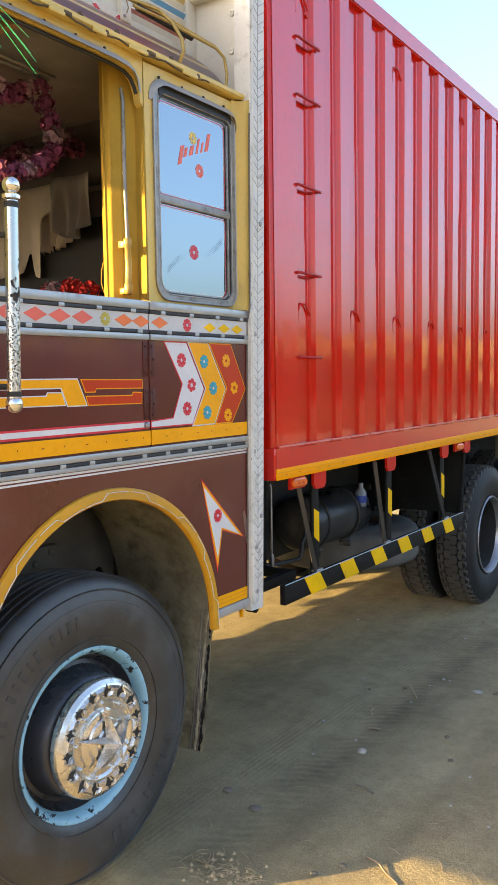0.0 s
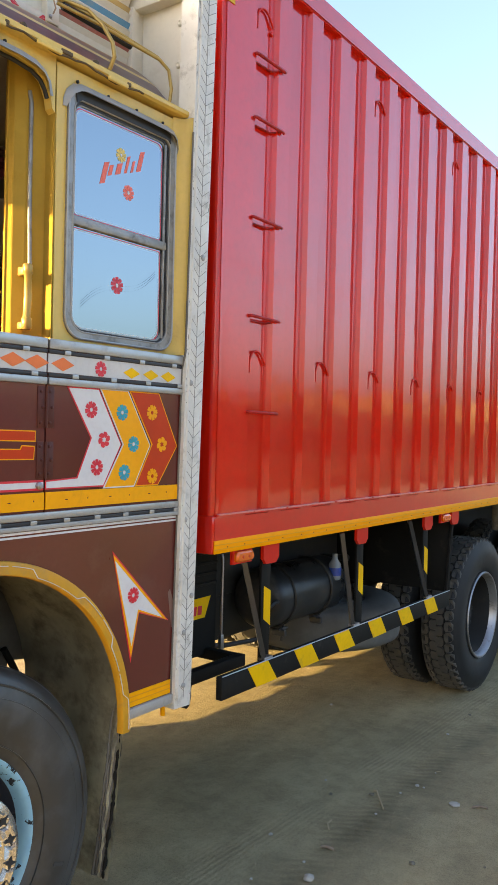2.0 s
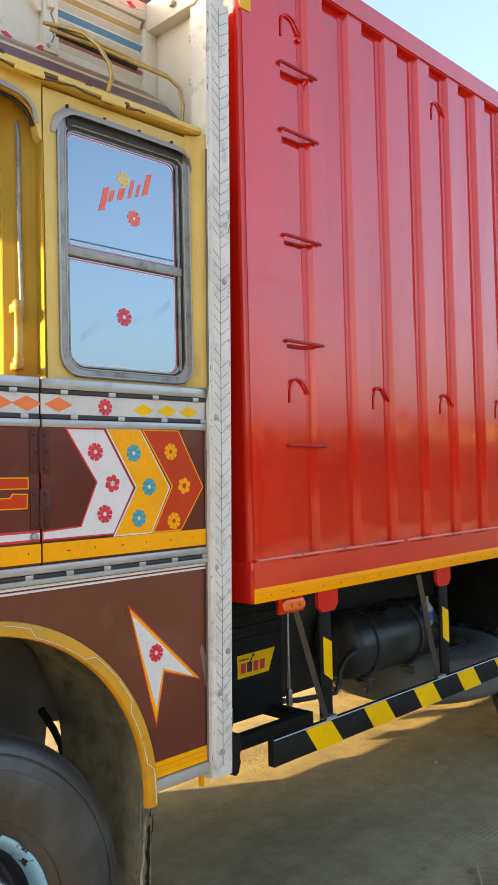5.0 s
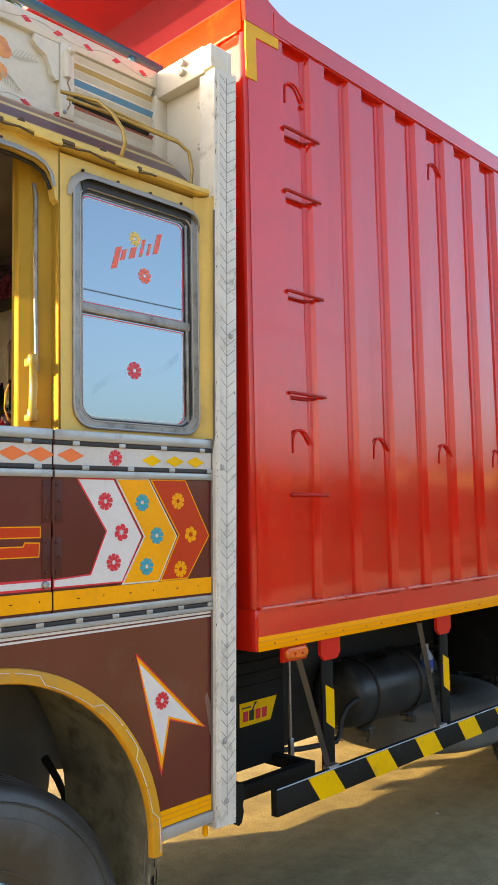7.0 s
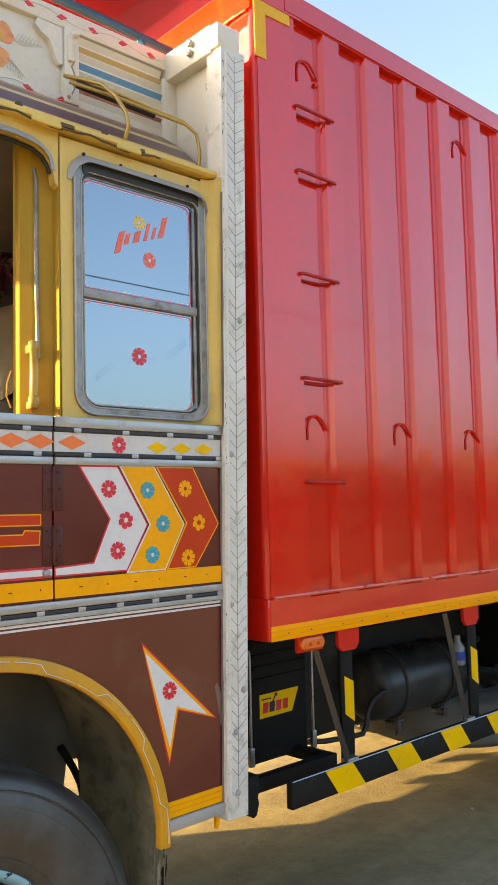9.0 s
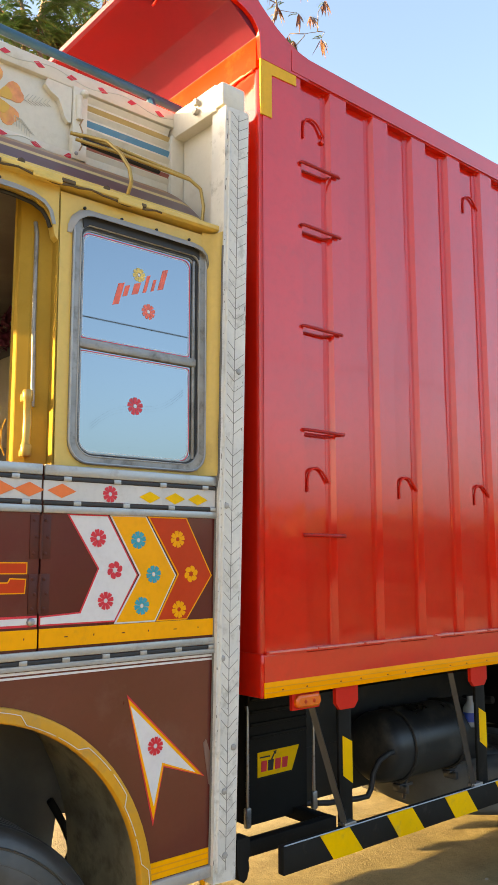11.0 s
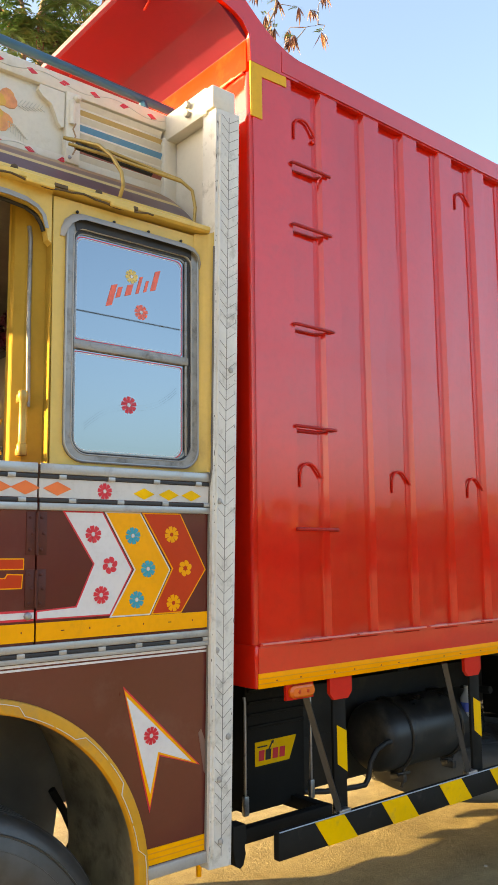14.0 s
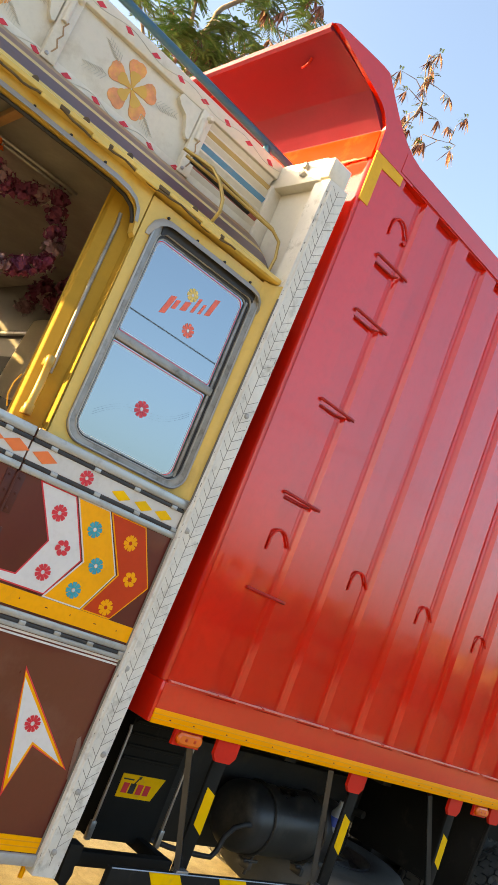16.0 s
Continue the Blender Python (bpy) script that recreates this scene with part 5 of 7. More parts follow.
for k in range(15):
    a = 2 * math.pi * k / 15
    c, s_ = math.cos(a), math.sin(a)
    bm = bmesh.new()
    # a raised facet between two cut-outs: wide foot, smaller sloping head
    foot = [(0.178, -0.027), (0.178, 0.027), (0.156, 0.015), (0.138, 0.020), (0.138, -0.020), (0.156, -0.015)]
    vs = [bm.verts.new((0.056, u * c - v * s_, u * s_ + v * c)) for u, v in foot]
    top = [bm.verts.new((0.068 - 0.05 * (0.155 - u), (0.155 + (u - 0.155) * 0.55) * c - 0.55 * v * s_, (0.155 + (u - 0.155) * 0.55) * s_ + 0.55 * v * c)) for u, v in foot]
    bm.faces.new(top)
    for i in range(6):
        bm.faces.new((vs[i], vs[(i + 1) % 6], top[(i + 1) % 6], top[i]))
    part("ring_facet", bm, M_HUB, ring)
for k in range(9):
    a = 2 * math.pi * (k + 0.3) / 9
    bm = bmesh.new()
    lathe_x(bm, [(0.046, 0.007), (0.060, 0.007), (0.063, 0.004), (0.063, 0.0)], 8, (0, 0.122 * math.cos(a), 0.122 * math.sin(a)))
    part("hub_bolt", bm, M_CHROME, ring, smooth=40)
bm = bmesh.new()
lathe_x(bm, [(0.046, 0.100), (0.056, 0.098), (0.060, 0.088), (0.060, 0.072), (0.067, 0.068), (0.070, 0.056), (0.070, 0.040), (0.075, 0.034), (0.076, 0.0)], 40)
part("hub_cap", bm, M_HUB, front, "chrome hub cap", smooth=35)
bm = bmesh.new()
tip = bm.verts.new((0.140, 0, 0))
low = []
for k in range(10):
    a = 2 * math.pi * k / 10 + 0.35
    r = 0.130 if k % 2 == 0 else 0.024
    low.append(bm.verts.new((0.064 if k % 2 == 0 else 0.082, r * math.cos(a), r * math.sin(a))))
for k in range(10):
    bm.faces.new((tip, low[k], low[(k + 1) % 10]))
part("hub_star", bm, M_HUB, front, "raised five-point chrome star")
for c in front.children:
    if c.name.split(".")[0] != "tyre":
        hub = c.name.split(".")[0] in ("nut_ring", "hub_cap", "hub_star")
        k = 0.965 if hub else 0.966
        c.scale = (1.0, k, k)
        c.location.x = -0.006 if hub else -0.018

# driven rear wheels, dual tyres on dark rims
RR, RW, RRIM = 0.508, 0.250, 0.286


def rear_wheel(y):
    w = make_wheel("rear_wheel", truck, RR, RW, RRIM, False, True, -0.108, y, RR + 0.052, "dusty block-tread dual tyres on a grey steel rim")
    bm = bmesh.new()
    lathe_x(bm, [(-0.030, 0.272), (-0.012, 0.285), (-0.004, 0.286), (0.003, 0.281), (0.001, 0.273), (-0.014, 0.265), (-0.030, 0.259), (-0.045, 0.255)], 64)
    part("rim_flange", bm, M_STEEL, w, "grey steel rim flange", smooth=40)
    bm = bmesh.new()
    lathe_x(bm, [(-0.044, 0.2555), (-0.165, 0.250), (-0.19, 0.22), (-0.185, 0.16), (-0.170, 0.13), (-0.150, 0.115), (-0.12, 0.105), (-0.115, 0.0)], 48)
    part("rim_disc", bm, M_BLACK, w, "black wheel disc and hub", smooth=40)
    for k in range(10):
        a = 2 * math.pi * k / 10
        bm = bmesh.new()
        lathe_x(bm, [(-0.17, 0.015), (-0.135, 0.015), (-0.130, 0.0)], 6, (0, 0.16 * math.cos(a), 0.16 * math.sin(a)))
        part("wheel_nut", bm, M_BLACK, w)


REAR = (5.86, 7.17)
for y in REAR:
    rear_wheel(y)
# Added black sheet that closes a bright gap of sunlit ground behind.
box_part("rear_mud_flap", M_STRIPBLACK, truck, -2.30, -0.12, 8.25, 8.27, 0.32, 1.30, 0.0, "added black sheet hiding lit ground behind the wheels")
# far side wheels
for y in REAR:
    for o in [c for c in truck.children if c.name.startswith("rear_wheel") and abs(c.location.y - y) < 0.01][:1]:
        m = Matrix.Translation((-2.27, y, RR + 0.052)) @ Matrix.Rotation(math.pi, 4, "Z")
        c = copy_thing(o, m)
        c.parent = truck
f2 = copy_thing(front, Matrix.Translation((-2.28, 1.772, 0.588)) @ Matrix.Rotation(math.pi, 4, "Z"))
f2.parent = truck

# ---- chassis and what hangs under the body ----
for x in (-0.82, -1.62):
    box_part("frame_rail", M_BLACK, truck, x - 0.04, x + 0.04, 0.8, 9.9, 0.90, 1.13, 0.006, "black chassis rail")
for y in (3.3, 4.1, 4.9, 5.4, 7.9, 9.0):
    box_part("cross_member", M_BLACK, truck, -2.3, -0.55, y - 0.04, y + 0.04, 1.18, 1.30, 0.004, "black cross member")
for y in REAR:
    tube_part("axle", M_BLACK, truck, [(-0.5, y, 0.56), (-2.0, y, 0.56)], 0.075, 14, "black axle tube")
    box_part("leaf_spring", M_BLACK, truck, -0.86, -0.78, y - 0.55, y + 0.55, 0.71, 0.83, 0.01, "black leaf spring pack")
tube_part("front_axle", M_BLACK, truck, [(-0.4, 1.775, 0.56), (-0.7, 1.775, 0.42), (-1.7, 1.775, 0.42), (-2.0, 1.775, 0.56)], 0.10, 10, "black front axle beam")
# Next four boxes are hidden sun blockers, added to shape the ground shadow.
box_part("axle_beam", M_BLACK, truck, -1.75, -0.62, 1.71, 1.84, 0.26, 0.52, 0.03, "hidden black box stopping sun under the axle")
box_part("steering_arm", M_BLACK, truck, -1.05, -0.57, 1.05, 1.12, 0.15, 0.32, 0.02, "hidden low black box stopping sun before the wheel")
box_part("brake_drum", M_BLACK, truck, -0.98, -0.40, 1.56, 2.12, 0.15, 0.74, 0.04, "hidden black box stopping sun behind the wheel")
box_part("far_cab_step", M_BLACK, truck, -2.38, -2.30, 0.72, 1.42, 0.51, 0.88, 0.01, "unseen far black box stopping a sun streak")
box_part("engine_block", M_DARK, truck, -1.6, -0.9, 1.0, 2.4, 0.75, 1.40, 0.05, "grimy engine block")
tube_part("propeller_shaft", M_BLACK, truck, [(-1.22, 2.6, 0.86), (-1.22, 5.9, 0.62)], 0.05, 12, "black propeller shaft")
# Brownish rag between the rear wheels, built as a plain box.
box_part("spring_hanger", M_CLOD, truck, -0.33, -0.27, 6.62, 6.84, 1.04, 1.31, 0.02, "brownish rag hung between the rear wheels")

# tool box with the yellow sign
tb = box_part("tool_box", M_BAR, truck, -0.80, -0.44, 3.045, 3.352, 0.770, 1.235, 0.012, "black steel oil tank box")
for z in (1.075, 1.12, 1.165, 1.21):
    box_part("rib", M_BAR, tb, -0.445, -0.432, 3.055, 3.342, z, z + 0.014, 0.004)
sg = plate_part("box_sign", M_HAZ, tb, [(3.090, 0.936), (3.263, 0.938), (3.302, 1.026), (3.090, 1.024)], -0.4405, -0.4375, label="yellow sign with red and black shapes")
for k, (y, m) in enumerate(((3.106, M_PINK), (3.140, M_BLACK), (3.176, M_PINK), (3.212, M_PINK))):
    plate_part("sign_mark", m, sg, [(y, 0.954), (y + 0.026, 0.954), (y + 0.030, 0.992), (y + 0.002, 0.992)], -0.438, -0.4362)
plate_part("sign_mark", M_BLACK, sg, [(3.150, 0.985), (3.158, 0.985), (3.176, 1.012), (3.180, 1.008), (3.184, 1.022), (3.168, 1.019), (3.172, 1.016)], -0.438, -0.4362)
plate_part("sign_mark", M_BLACK, sg, rect(3.100, 3.150, 1.003, 1.008), -0.438, -0.4362)
for y in (3.030, 3.368):
    r = tube_part("box_strap", M_STEEL, truck, [(-0.43, y, 1.20), (-0.425, y, 1.18), (-0.425, y, 0.83)], 0.006, 8, "bare steel strap rod")
    box_part("strap_foot", M_STEEL, r, -0.434, -0.416, y - 0.012, y + 0.012, 0.775, 0.845, 0.004)
box_part("box_step", M_BAR, truck, -0.84, -0.60, 3.02, 3.40, 0.735, 0.768, 0.003, "black steel box carrier")
box_part("carrier_arm", M_BAR, truck, -0.290, -0.250, 2.875, 3.310, 0.752, 0.802, 0.003, "black angle iron carrier arm")
box_part("carrier_arm", M_BAR, truck, -0.80, -0.292, 2.865, 2.915, 0.755, 0.800, 0.003, "black angle iron carrier arm")
box_part("carrier_arm", M_BAR, truck, -0.80, -0.292, 3.270, 3.312, 0.755, 0.800, 0.003, "black angle iron carrier arm")
bm = bmesh.new()
plate(bm, [(2.712, 0.88), (2.712, 0.80), (2.722, 0.762), (2.738, 0.750), (2.752, 0.758), (2.762, 0.79), (2.758, 0.812), (2.766, 0.835), (2.762, 0.88)], -0.15, -0.10)
part("rubber_stop", bm, M_BAR, truck, "black rubber stop with a ragged edge", smooth=40)
tube_part("black_hose", M_STRIPBLACK, truck, [(-0.30, 2.66, 1.27), (-0.25, 2.70, 1.22), (-0.22, 2.70, 1.0), (-0.22, 2.69, 0.86), (-0.26, 2.66, 0.80)], 0.022, 10, "black rubber hose")
tube_part("pale_cable", M_ALU, truck, [(-0.24, 2.74, 1.28), (-0.20, 2.76, 1.24), (-0.20, 2.76, 0.95), (-0.20, 2.75, 0.88)], 0.006, 8, "pale brake cable")

# a second tank behind, black bracket between
box_part("tank_bracket", M_BLACK, truck, -0.86, -0.80, 3.60, 4.70, 0.66, 1.02, 0.02, "black tank bracket on the chassis")
# air tank
bm = bmesh.new()
rings = []
prof = [(3.840, 0.0), (3.842, 0.06), (3.848, 0.105), (3.860, 0.135), (3.882, 0.150), (3.91, 0.156), (4.52, 0.156), (4.548, 0.150), (4.57, 0.132), (4.58, 0.10), (4.585, 0.0)]
lathe_x(bm, prof, 40)
bmesh.ops.rotate(bm, verts=bm.verts, matrix=Matrix.Rotation(radians(90), 3, "Z"))
bmesh.ops.translate(bm, verts=bm.verts, vec=(-0.62, 0, 0.89))
tank = part("air_tank", bm, M_TANK, truck, "black cylindrical air tank with straps", smooth=40)
for y in (3.99, 4.36):
    tube_part("tank_strap", M_TANK, tank, [(-0.62 + 0.160 * math.cos(radians(a)), y, 0.89 + 0.160 * math.sin(radians(a))) for a in range(-110, 111, 10)], 0.009, 6)
    box_part("strap_clamp", M_BRACE, tank, -0.60, -0.52, y - 0.012, y + 0.012, 0.690, 0.725, 0.004)
    box_part("strap_clamp", M_BRACE, tank, -0.56, -0.545, y - 0.02, y + 0.07, 0.715, 0.728, 0.003)
    tube_part("strap_bolt", M_BRACE, tank, [(-0.56, y + 0.02, 0.66), (-0.55, y + 0.03, 0.75)], 0.008, 6)
tube_part("air_hose", M_STRIPBLACK, tank, [(-0.52, 3.895, 0.890), (-0.49, 3.86, 0.895), (-0.485, 3.82, 0.895), (-0.49, 3.768, 0.874), (-0.50, 3.738, 0.825), (-0.50, 3.724, 0.765), (-0.50, 3.70, 0.738), (-0.51, 3.65, 0.736), (-0.54, 3.50, 0.740), (-0.60, 3.34, 0.755)], 0.012, 8)
tank.location.y = 0.06

# spare wheel slung flat under the frame
spare = thing("spare_wheel", "grey dusty spare wheel slung flat under the chassis", "spare wheel", at=(-0.80, 4.86, 0.76))
bm = bmesh.new()
lathe_x(bm, [(p, r) for p, r in tyre_profile(0.50, 0.25, 0.28)] + [(-0.06, 0.50), (-0.19, 0.50)] + [(-0.25 - p, r) for p, r in reversed(tyre_profile(0.50, 0.25, 0.28))], 64)
bmesh.ops.rotate(bm, verts=bm.verts, matrix=Matrix.Rotation(radians(-90), 3, "Y"))
part("tyre", bm, M_SPARE, spare, smooth=40)
bm = bmesh.new()
lathe_x(bm, [(-0.004, 0.305), (0.006, 0.33), (0.009, 0.37), (0.008, 0.41), (0.001, 0.445), (-0.006, 0.462)], 64)
bmesh.ops.rotate(bm, verts=bm.verts, matrix=Matrix.Rotation(radians(-90), 3, "Y"))
part("dusty_sidewall", bm, M_SPARE, spare, "pale dusty upper sidewall", smooth=True)
bm = bmesh.new()
lathe_x(bm, [(-0.02, 0.28), (0.0, 0.282), (-0.01, 0.27), (-0.05, 0.262), (-0.06, 0.20), (-0.02, 0.16), (-0.02, 0.08), (-0.08, 0.07), (-0.08, 0.0)], 48)
bmesh.ops.rotate(bm, verts=bm.verts, matrix=Matrix.Rotation(radians(-90), 3, "Y"))
part("rim", bm, M_STEEL, spare, smooth=40)
for k in range(6):
    a = 2 * math.pi * k / 6
    bm = bmesh.new()
    lathe_x(bm, [(-0.024, 0.028), (-0.018, 0.026), (-0.018, 0.0)], 12, (0, 0.13 * math.cos(a), 0.13 * math.sin(a)))
    bmesh.ops.rotate(bm, verts=bm.verts, matrix=Matrix.Rotation(radians(-90), 3, "Y"))
    part("rim_hole", bm, M_DARK, spare)
tube_part("carrier", M_BLACK, spare, [(-0.3, 0.0, 0.02), (-0.3, 0.0, 0.20), (0.2, 0.0, 0.24)], 0.02, 8)


# plastic bottle wedged behind the guard
bottle = thing("plastic_bottle", "small clear plastic bottle with a blue label wedged by the tank", "bottle", at=(-0.49, 4.500, 0.930))
bottle.scale = (1.15, 1.15, 0.72)
bm = bmesh.new()
tube(bm, [(0, 0, 0), (0, 0, 0.01), (0, 0, 0.12), (0, 0, 0.16), (0, 0, 0.18), (0, 0, 0.20)], [0.026, 0.031, 0.031, 0.014, 0.013, 0.013], 16)
part("bottle_body", bm, M_PVC, bottle, smooth=40)
bm = bmesh.new()
tube(bm, [(0, 0, 0.035), (0, 0, 0.095)], 0.0325, 16, cap=False)
part("bottle_label", bm, M_LABELBLUE, bottle, smooth=True)

# ---- side guard ----
guard = thing("side_guard", "black steel side guard with yellow hazard stripes", "side guard")
bar = box_part("guard_bar", M_BAR, guard, -0.040, -0.012, 2.826, 5.00, 0.772, 0.858, 0.004, "black bar with yellow stripes")
tube_part("bar_edge", M_STEEL, bar, [(-0.014, 2.83, 0.8585), (-0.014, 5.0, 0.8585)], 0.0022, 5)
for k in range(6):
    y = 2.984 + 0.3285 * k
    plate_part("hazard_stripe", M_HAZ, bar, [(y, 0.8575), (y + 0.137, 0.8575), (y + 0.203, 0.7725), (y + 0.062, 0.7725)], -0.0125, -0.0095)
for y in (3.160, 3.955, 4.725):
    up = box_part("guard_upright", M_BAR, guard, -0.058, -0.046, y - 0.045, y + 0.018, 0.83, 1.30, 0.002)
    plate_part("yellow_mark", M_HAZ, up, [(y - 0.028, 1.012), (y + 0.019, 0.980), (y + 0.019, 1.118), (y - 0.028, 1.142)], -0.0465, -0.0445)
for (ya, za), (yb, zb) in (((2.955, 1.30), (3.118, 0.865)), ((3.725, 1.30), (3.850, 0.865)), ((4.455, 1.30), (4.705, 0.865))):
    dg = bmesh.new()
    tube(dg, [(-0.03, ya, za), (-0.03, yb, zb)], 0.014, 4)
    part("guard_brace", dg, M_BRACE, guard, "grey steel brace")
    box_part("brace_foot", M_STEEL, guard, -0.046, -0.016, yb - 0.012, yb + 0.045, zb - 0.01, zb + 0.004, 0.002)
tube_part("guard_upright", M_BAR, guard, [(-0.03, 5.06, 1.30), (-0.03, 4.995, 0.86)], 0.012, 6)

# Unseen far plate and feet, added to shape the shadow under the truck.
box_part("far_guard", M_BAR, guard, -2.40, -2.37, 2.58, 5.45, 0.575, 1.32, 0.0, "added black far plate that shadows the ground")
for y, z in ((3.35, 0.53), (3.95, 0.49), (4.75, 0.52)):
    box_part("far_guard_foot", M_BAR, guard, -2.40, -2.37, y, y + 0.22, z, 0.585, 0.0)

box_part("mud_plate", M_BAR, guard, -0.78, -0.035, 5.045, 5.06, 0.84, 1.30, 0.002, "black plate before the rear wheels")
# Added plate that keeps sunlit ground past the far wheels out of sight.
box_part("far_skirt", M_BAR, guard, -2.40, -2.37, 7.95, 10.2, 0.51, 1.30, 0.0, "added black plate hiding lit ground beyond the wheels")

# ---- the cargo container ----
cargo = thing("cargo_container", "glossy red corrugated steel cargo body with yellow tape and ladder rungs", "cargo container")
Y0, Y1, ZB, ZL = 2.722, 10.2, 1.314, 1.448
SLOPE = -0.012


def z_top(y):
    return 3.522 + SLOPE * (y - 2.9)


FACE, DEEP, PITCH, FIRST = 0.010, 0.026, 0.2365, 2.914
ys = [(Y0 + 0.012, 0.0)]
k = 0
while FIRST + PITCH * k < Y1 - 0.25:
    y = FIRST + PITCH * k
    ys += [(y, 0.0), (y + 0.014, DEEP), (y + 0.122, DEEP), (y + 0.134, DEEP * 0.88), (y + 0.1400, DEEP * 0.68), (y + 0.150, 0.0)]
    k += 1
ys.append((Y1, 0.0))
bm = bmesh.new()
zs = [ZL - 0.01, 1.9, 2.4, 2.9, None]
cols = []
random.seed(11)
for y, d in ys:
    col = []
    for i, z in enumerate(zs):
        zz = z if z else z_top(y) - 0.07
        col.append(bm.verts.new((FACE - d + (random.uniform(-0.0012, 0.0012) if 0 < i < 4 else 0), y, zz)))
    cols.append(col)
for a, b in zip(cols, cols[1:]):
    for i in range(len(zs) - 1):
        bm.faces.new((a[i], b[i], b[i + 1], a[i + 1]))
part("side_wall", bm, M_RED, cargo, "glossy red corrugated side wall")


def sloped_rail(name, y0, y1, zlo, zhi, x0, x1, label="", bevel=0.006):
    bm = bmesh.new()
    vs = []
    for y in (y0, y1):
        vs.append([bm.verts.new((x, y, z)) for x, z in ((x0, zlo(y)), (x1, zlo(y)), (x1, zhi(y)), (x0, zhi(y)))])
    for i in range(4):
        j = (i + 1) % 4
        bm.faces.new((vs[0][i], vs[0][j], vs[1][j], vs[1][i]))
    bm.faces.new(vs[0][::-1])
    bm.faces.new(vs[1])
    bmesh.ops.bevel(bm, geom=bm.edges[:], offset=bevel, segments=3, affect="EDGES")
    return part(name, bm, M_RED, cargo, label, smooth=40)


sloped_rail("top_rail", 2.86, Y1, lambda y: z_top(y) - 0.088, lambda y: z_top(y), -0.05, FACE + 0.007, "red top rail")
sloped_rail("bottom_rail", Y0, Y1, lambda y: ZB, lambda y: ZL, -0.07, FACE + 0.002, "red bottom rail", 0.008)
sloped_rail("bottom_lip", Y0 + 0.01, Y1, lambda y: ZL - 0.004, lambda y: ZL + 0.005, -0.05, FACE + 0.010, "red folded lip", 0.002)
rnd = random.Random(77)
y = Y0 + 0.02
while y < 8.0:  # pale runs painted as the sky's glint on the folded lip
    w = rnd.uniform(0.10, 0.24)
    box_part("worn_edge", M_LIPGLINT, cargo, FACE - 0.004, FACE + 0.0115, y, y + w, ZL + 0.001, ZL + 0.0058 + rnd.uniform(0, 0.0012), 0.0012)
    y += w + rnd.uniform(0.0, 0.03)
# rounded front corner post and front wall
bm = bmesh.new()
prof = [(FACE, 2.80)] + [(FACE - 0.03 + 0.03 * math.cos(radians(t)), Y0 + 0.03 - 0.03 * math.sin(radians(t))) for t in range(0, 91, 15)] + [(-0.20, Y0), (-0.20, 2.80)]
lo = [bm.verts.new((x, y, ZL)) for x, y in prof]
hi = [bm.verts.new((x, y, 3.50)) for x, y in prof]
for i in range(len(prof)):
    j = (i + 1) % len(prof)
    bm.faces.new((lo[i], lo[j], hi[j], hi[i]))
bm.faces.new(hi)
bm.faces.new(lo[::-1])
part("corner_post", bm, M_RED, cargo, "red folded corner", smooth=40)
box_part("front_wall", M_REDMATT, cargo, -2.40, -0.19, Y0 + 0.002, Y0 + 0.05, ZB, 3.50, 0.004, "red front wall")
box_part("front_sill", M_RED, cargo, -2.40, FACE, Y0 - 0.004, Y0 + 0.06, ZB, ZL, 0.006, "red front sill")
box_part("front_header", M_REDMATT, cargo, -2.40, -0.002, Y0 - 0.006, Y0 + 0.03, 3.40, 3.53, 0.004, "red front header with rough weld line")
bm = bmesh.new()
random.seed(3)
tube(bm, [(-0.02 - 0.02 * k, Y0 - 0.006, 3.398 + random.uniform(-0.003, 0.003)) for k in range(90)], [random.uniform(0.003, 0.008) for k in range(90)], 5)
part("weld_bead", bm, M_CORAL, cargo, "pale rough weld bead", smooth=True)
box_part("far_wall", M_RED, cargo, -2.40, -2.36, Y0 + 0.05, Y1, ZB, 3.39, 0.0, "red far wall")
box_part("rear_wall", M_RED, cargo, -2.36, 0.0, Y1 - 0.04, Y1, ZB, 3.38, 0.0, "red rear wall")
box_part("roof_sheet", M_RED, cargo, -2.40, -0.02, 2.95, Y1, 3.36, 3.40, 0.0, "red roof sheet")
box_part("floor_sheet", M_BLACK, cargo, -2.40, -0.06, Y0 + 0.05, Y1, 1.302, 1.34, 0.0, "black underside of the floor")

# flared hood over the cab
bm = bmesh.new()
outer = [(2.337, 3.652), (2.36, 3.668), (2.50, 3.686), (2.60, 3.697), (2.640, 3.697), (2.672, 3.672), (2.715, 3.635), (2.76, 3.600), (2.80, 3.572), (2.85, 3.546), (2.90, 3.527), (2.95, 3.518)]
cheek = outer + [(2.95, 3.43), (2.722, 3.43), (2.719, 3.50), (2.714, 3.530), (2.687, 3.563), (2.655, 3.582), (2.616, 3.594), (2.50, 3.622), (2.40, 3.644)]
plate(bm, cheek[::-1], FACE - 0.012, FACE + 0.005)
part("hood_cheek", bm, M_RED, cargo, "red curved hood cheek", smooth=30)
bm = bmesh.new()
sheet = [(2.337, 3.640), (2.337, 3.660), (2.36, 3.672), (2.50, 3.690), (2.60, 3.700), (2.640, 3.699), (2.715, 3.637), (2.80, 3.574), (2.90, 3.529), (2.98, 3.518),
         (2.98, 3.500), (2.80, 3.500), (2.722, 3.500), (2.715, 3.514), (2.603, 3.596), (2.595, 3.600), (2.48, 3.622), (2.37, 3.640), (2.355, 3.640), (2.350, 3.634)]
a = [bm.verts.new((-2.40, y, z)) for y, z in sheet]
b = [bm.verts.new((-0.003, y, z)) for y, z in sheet]
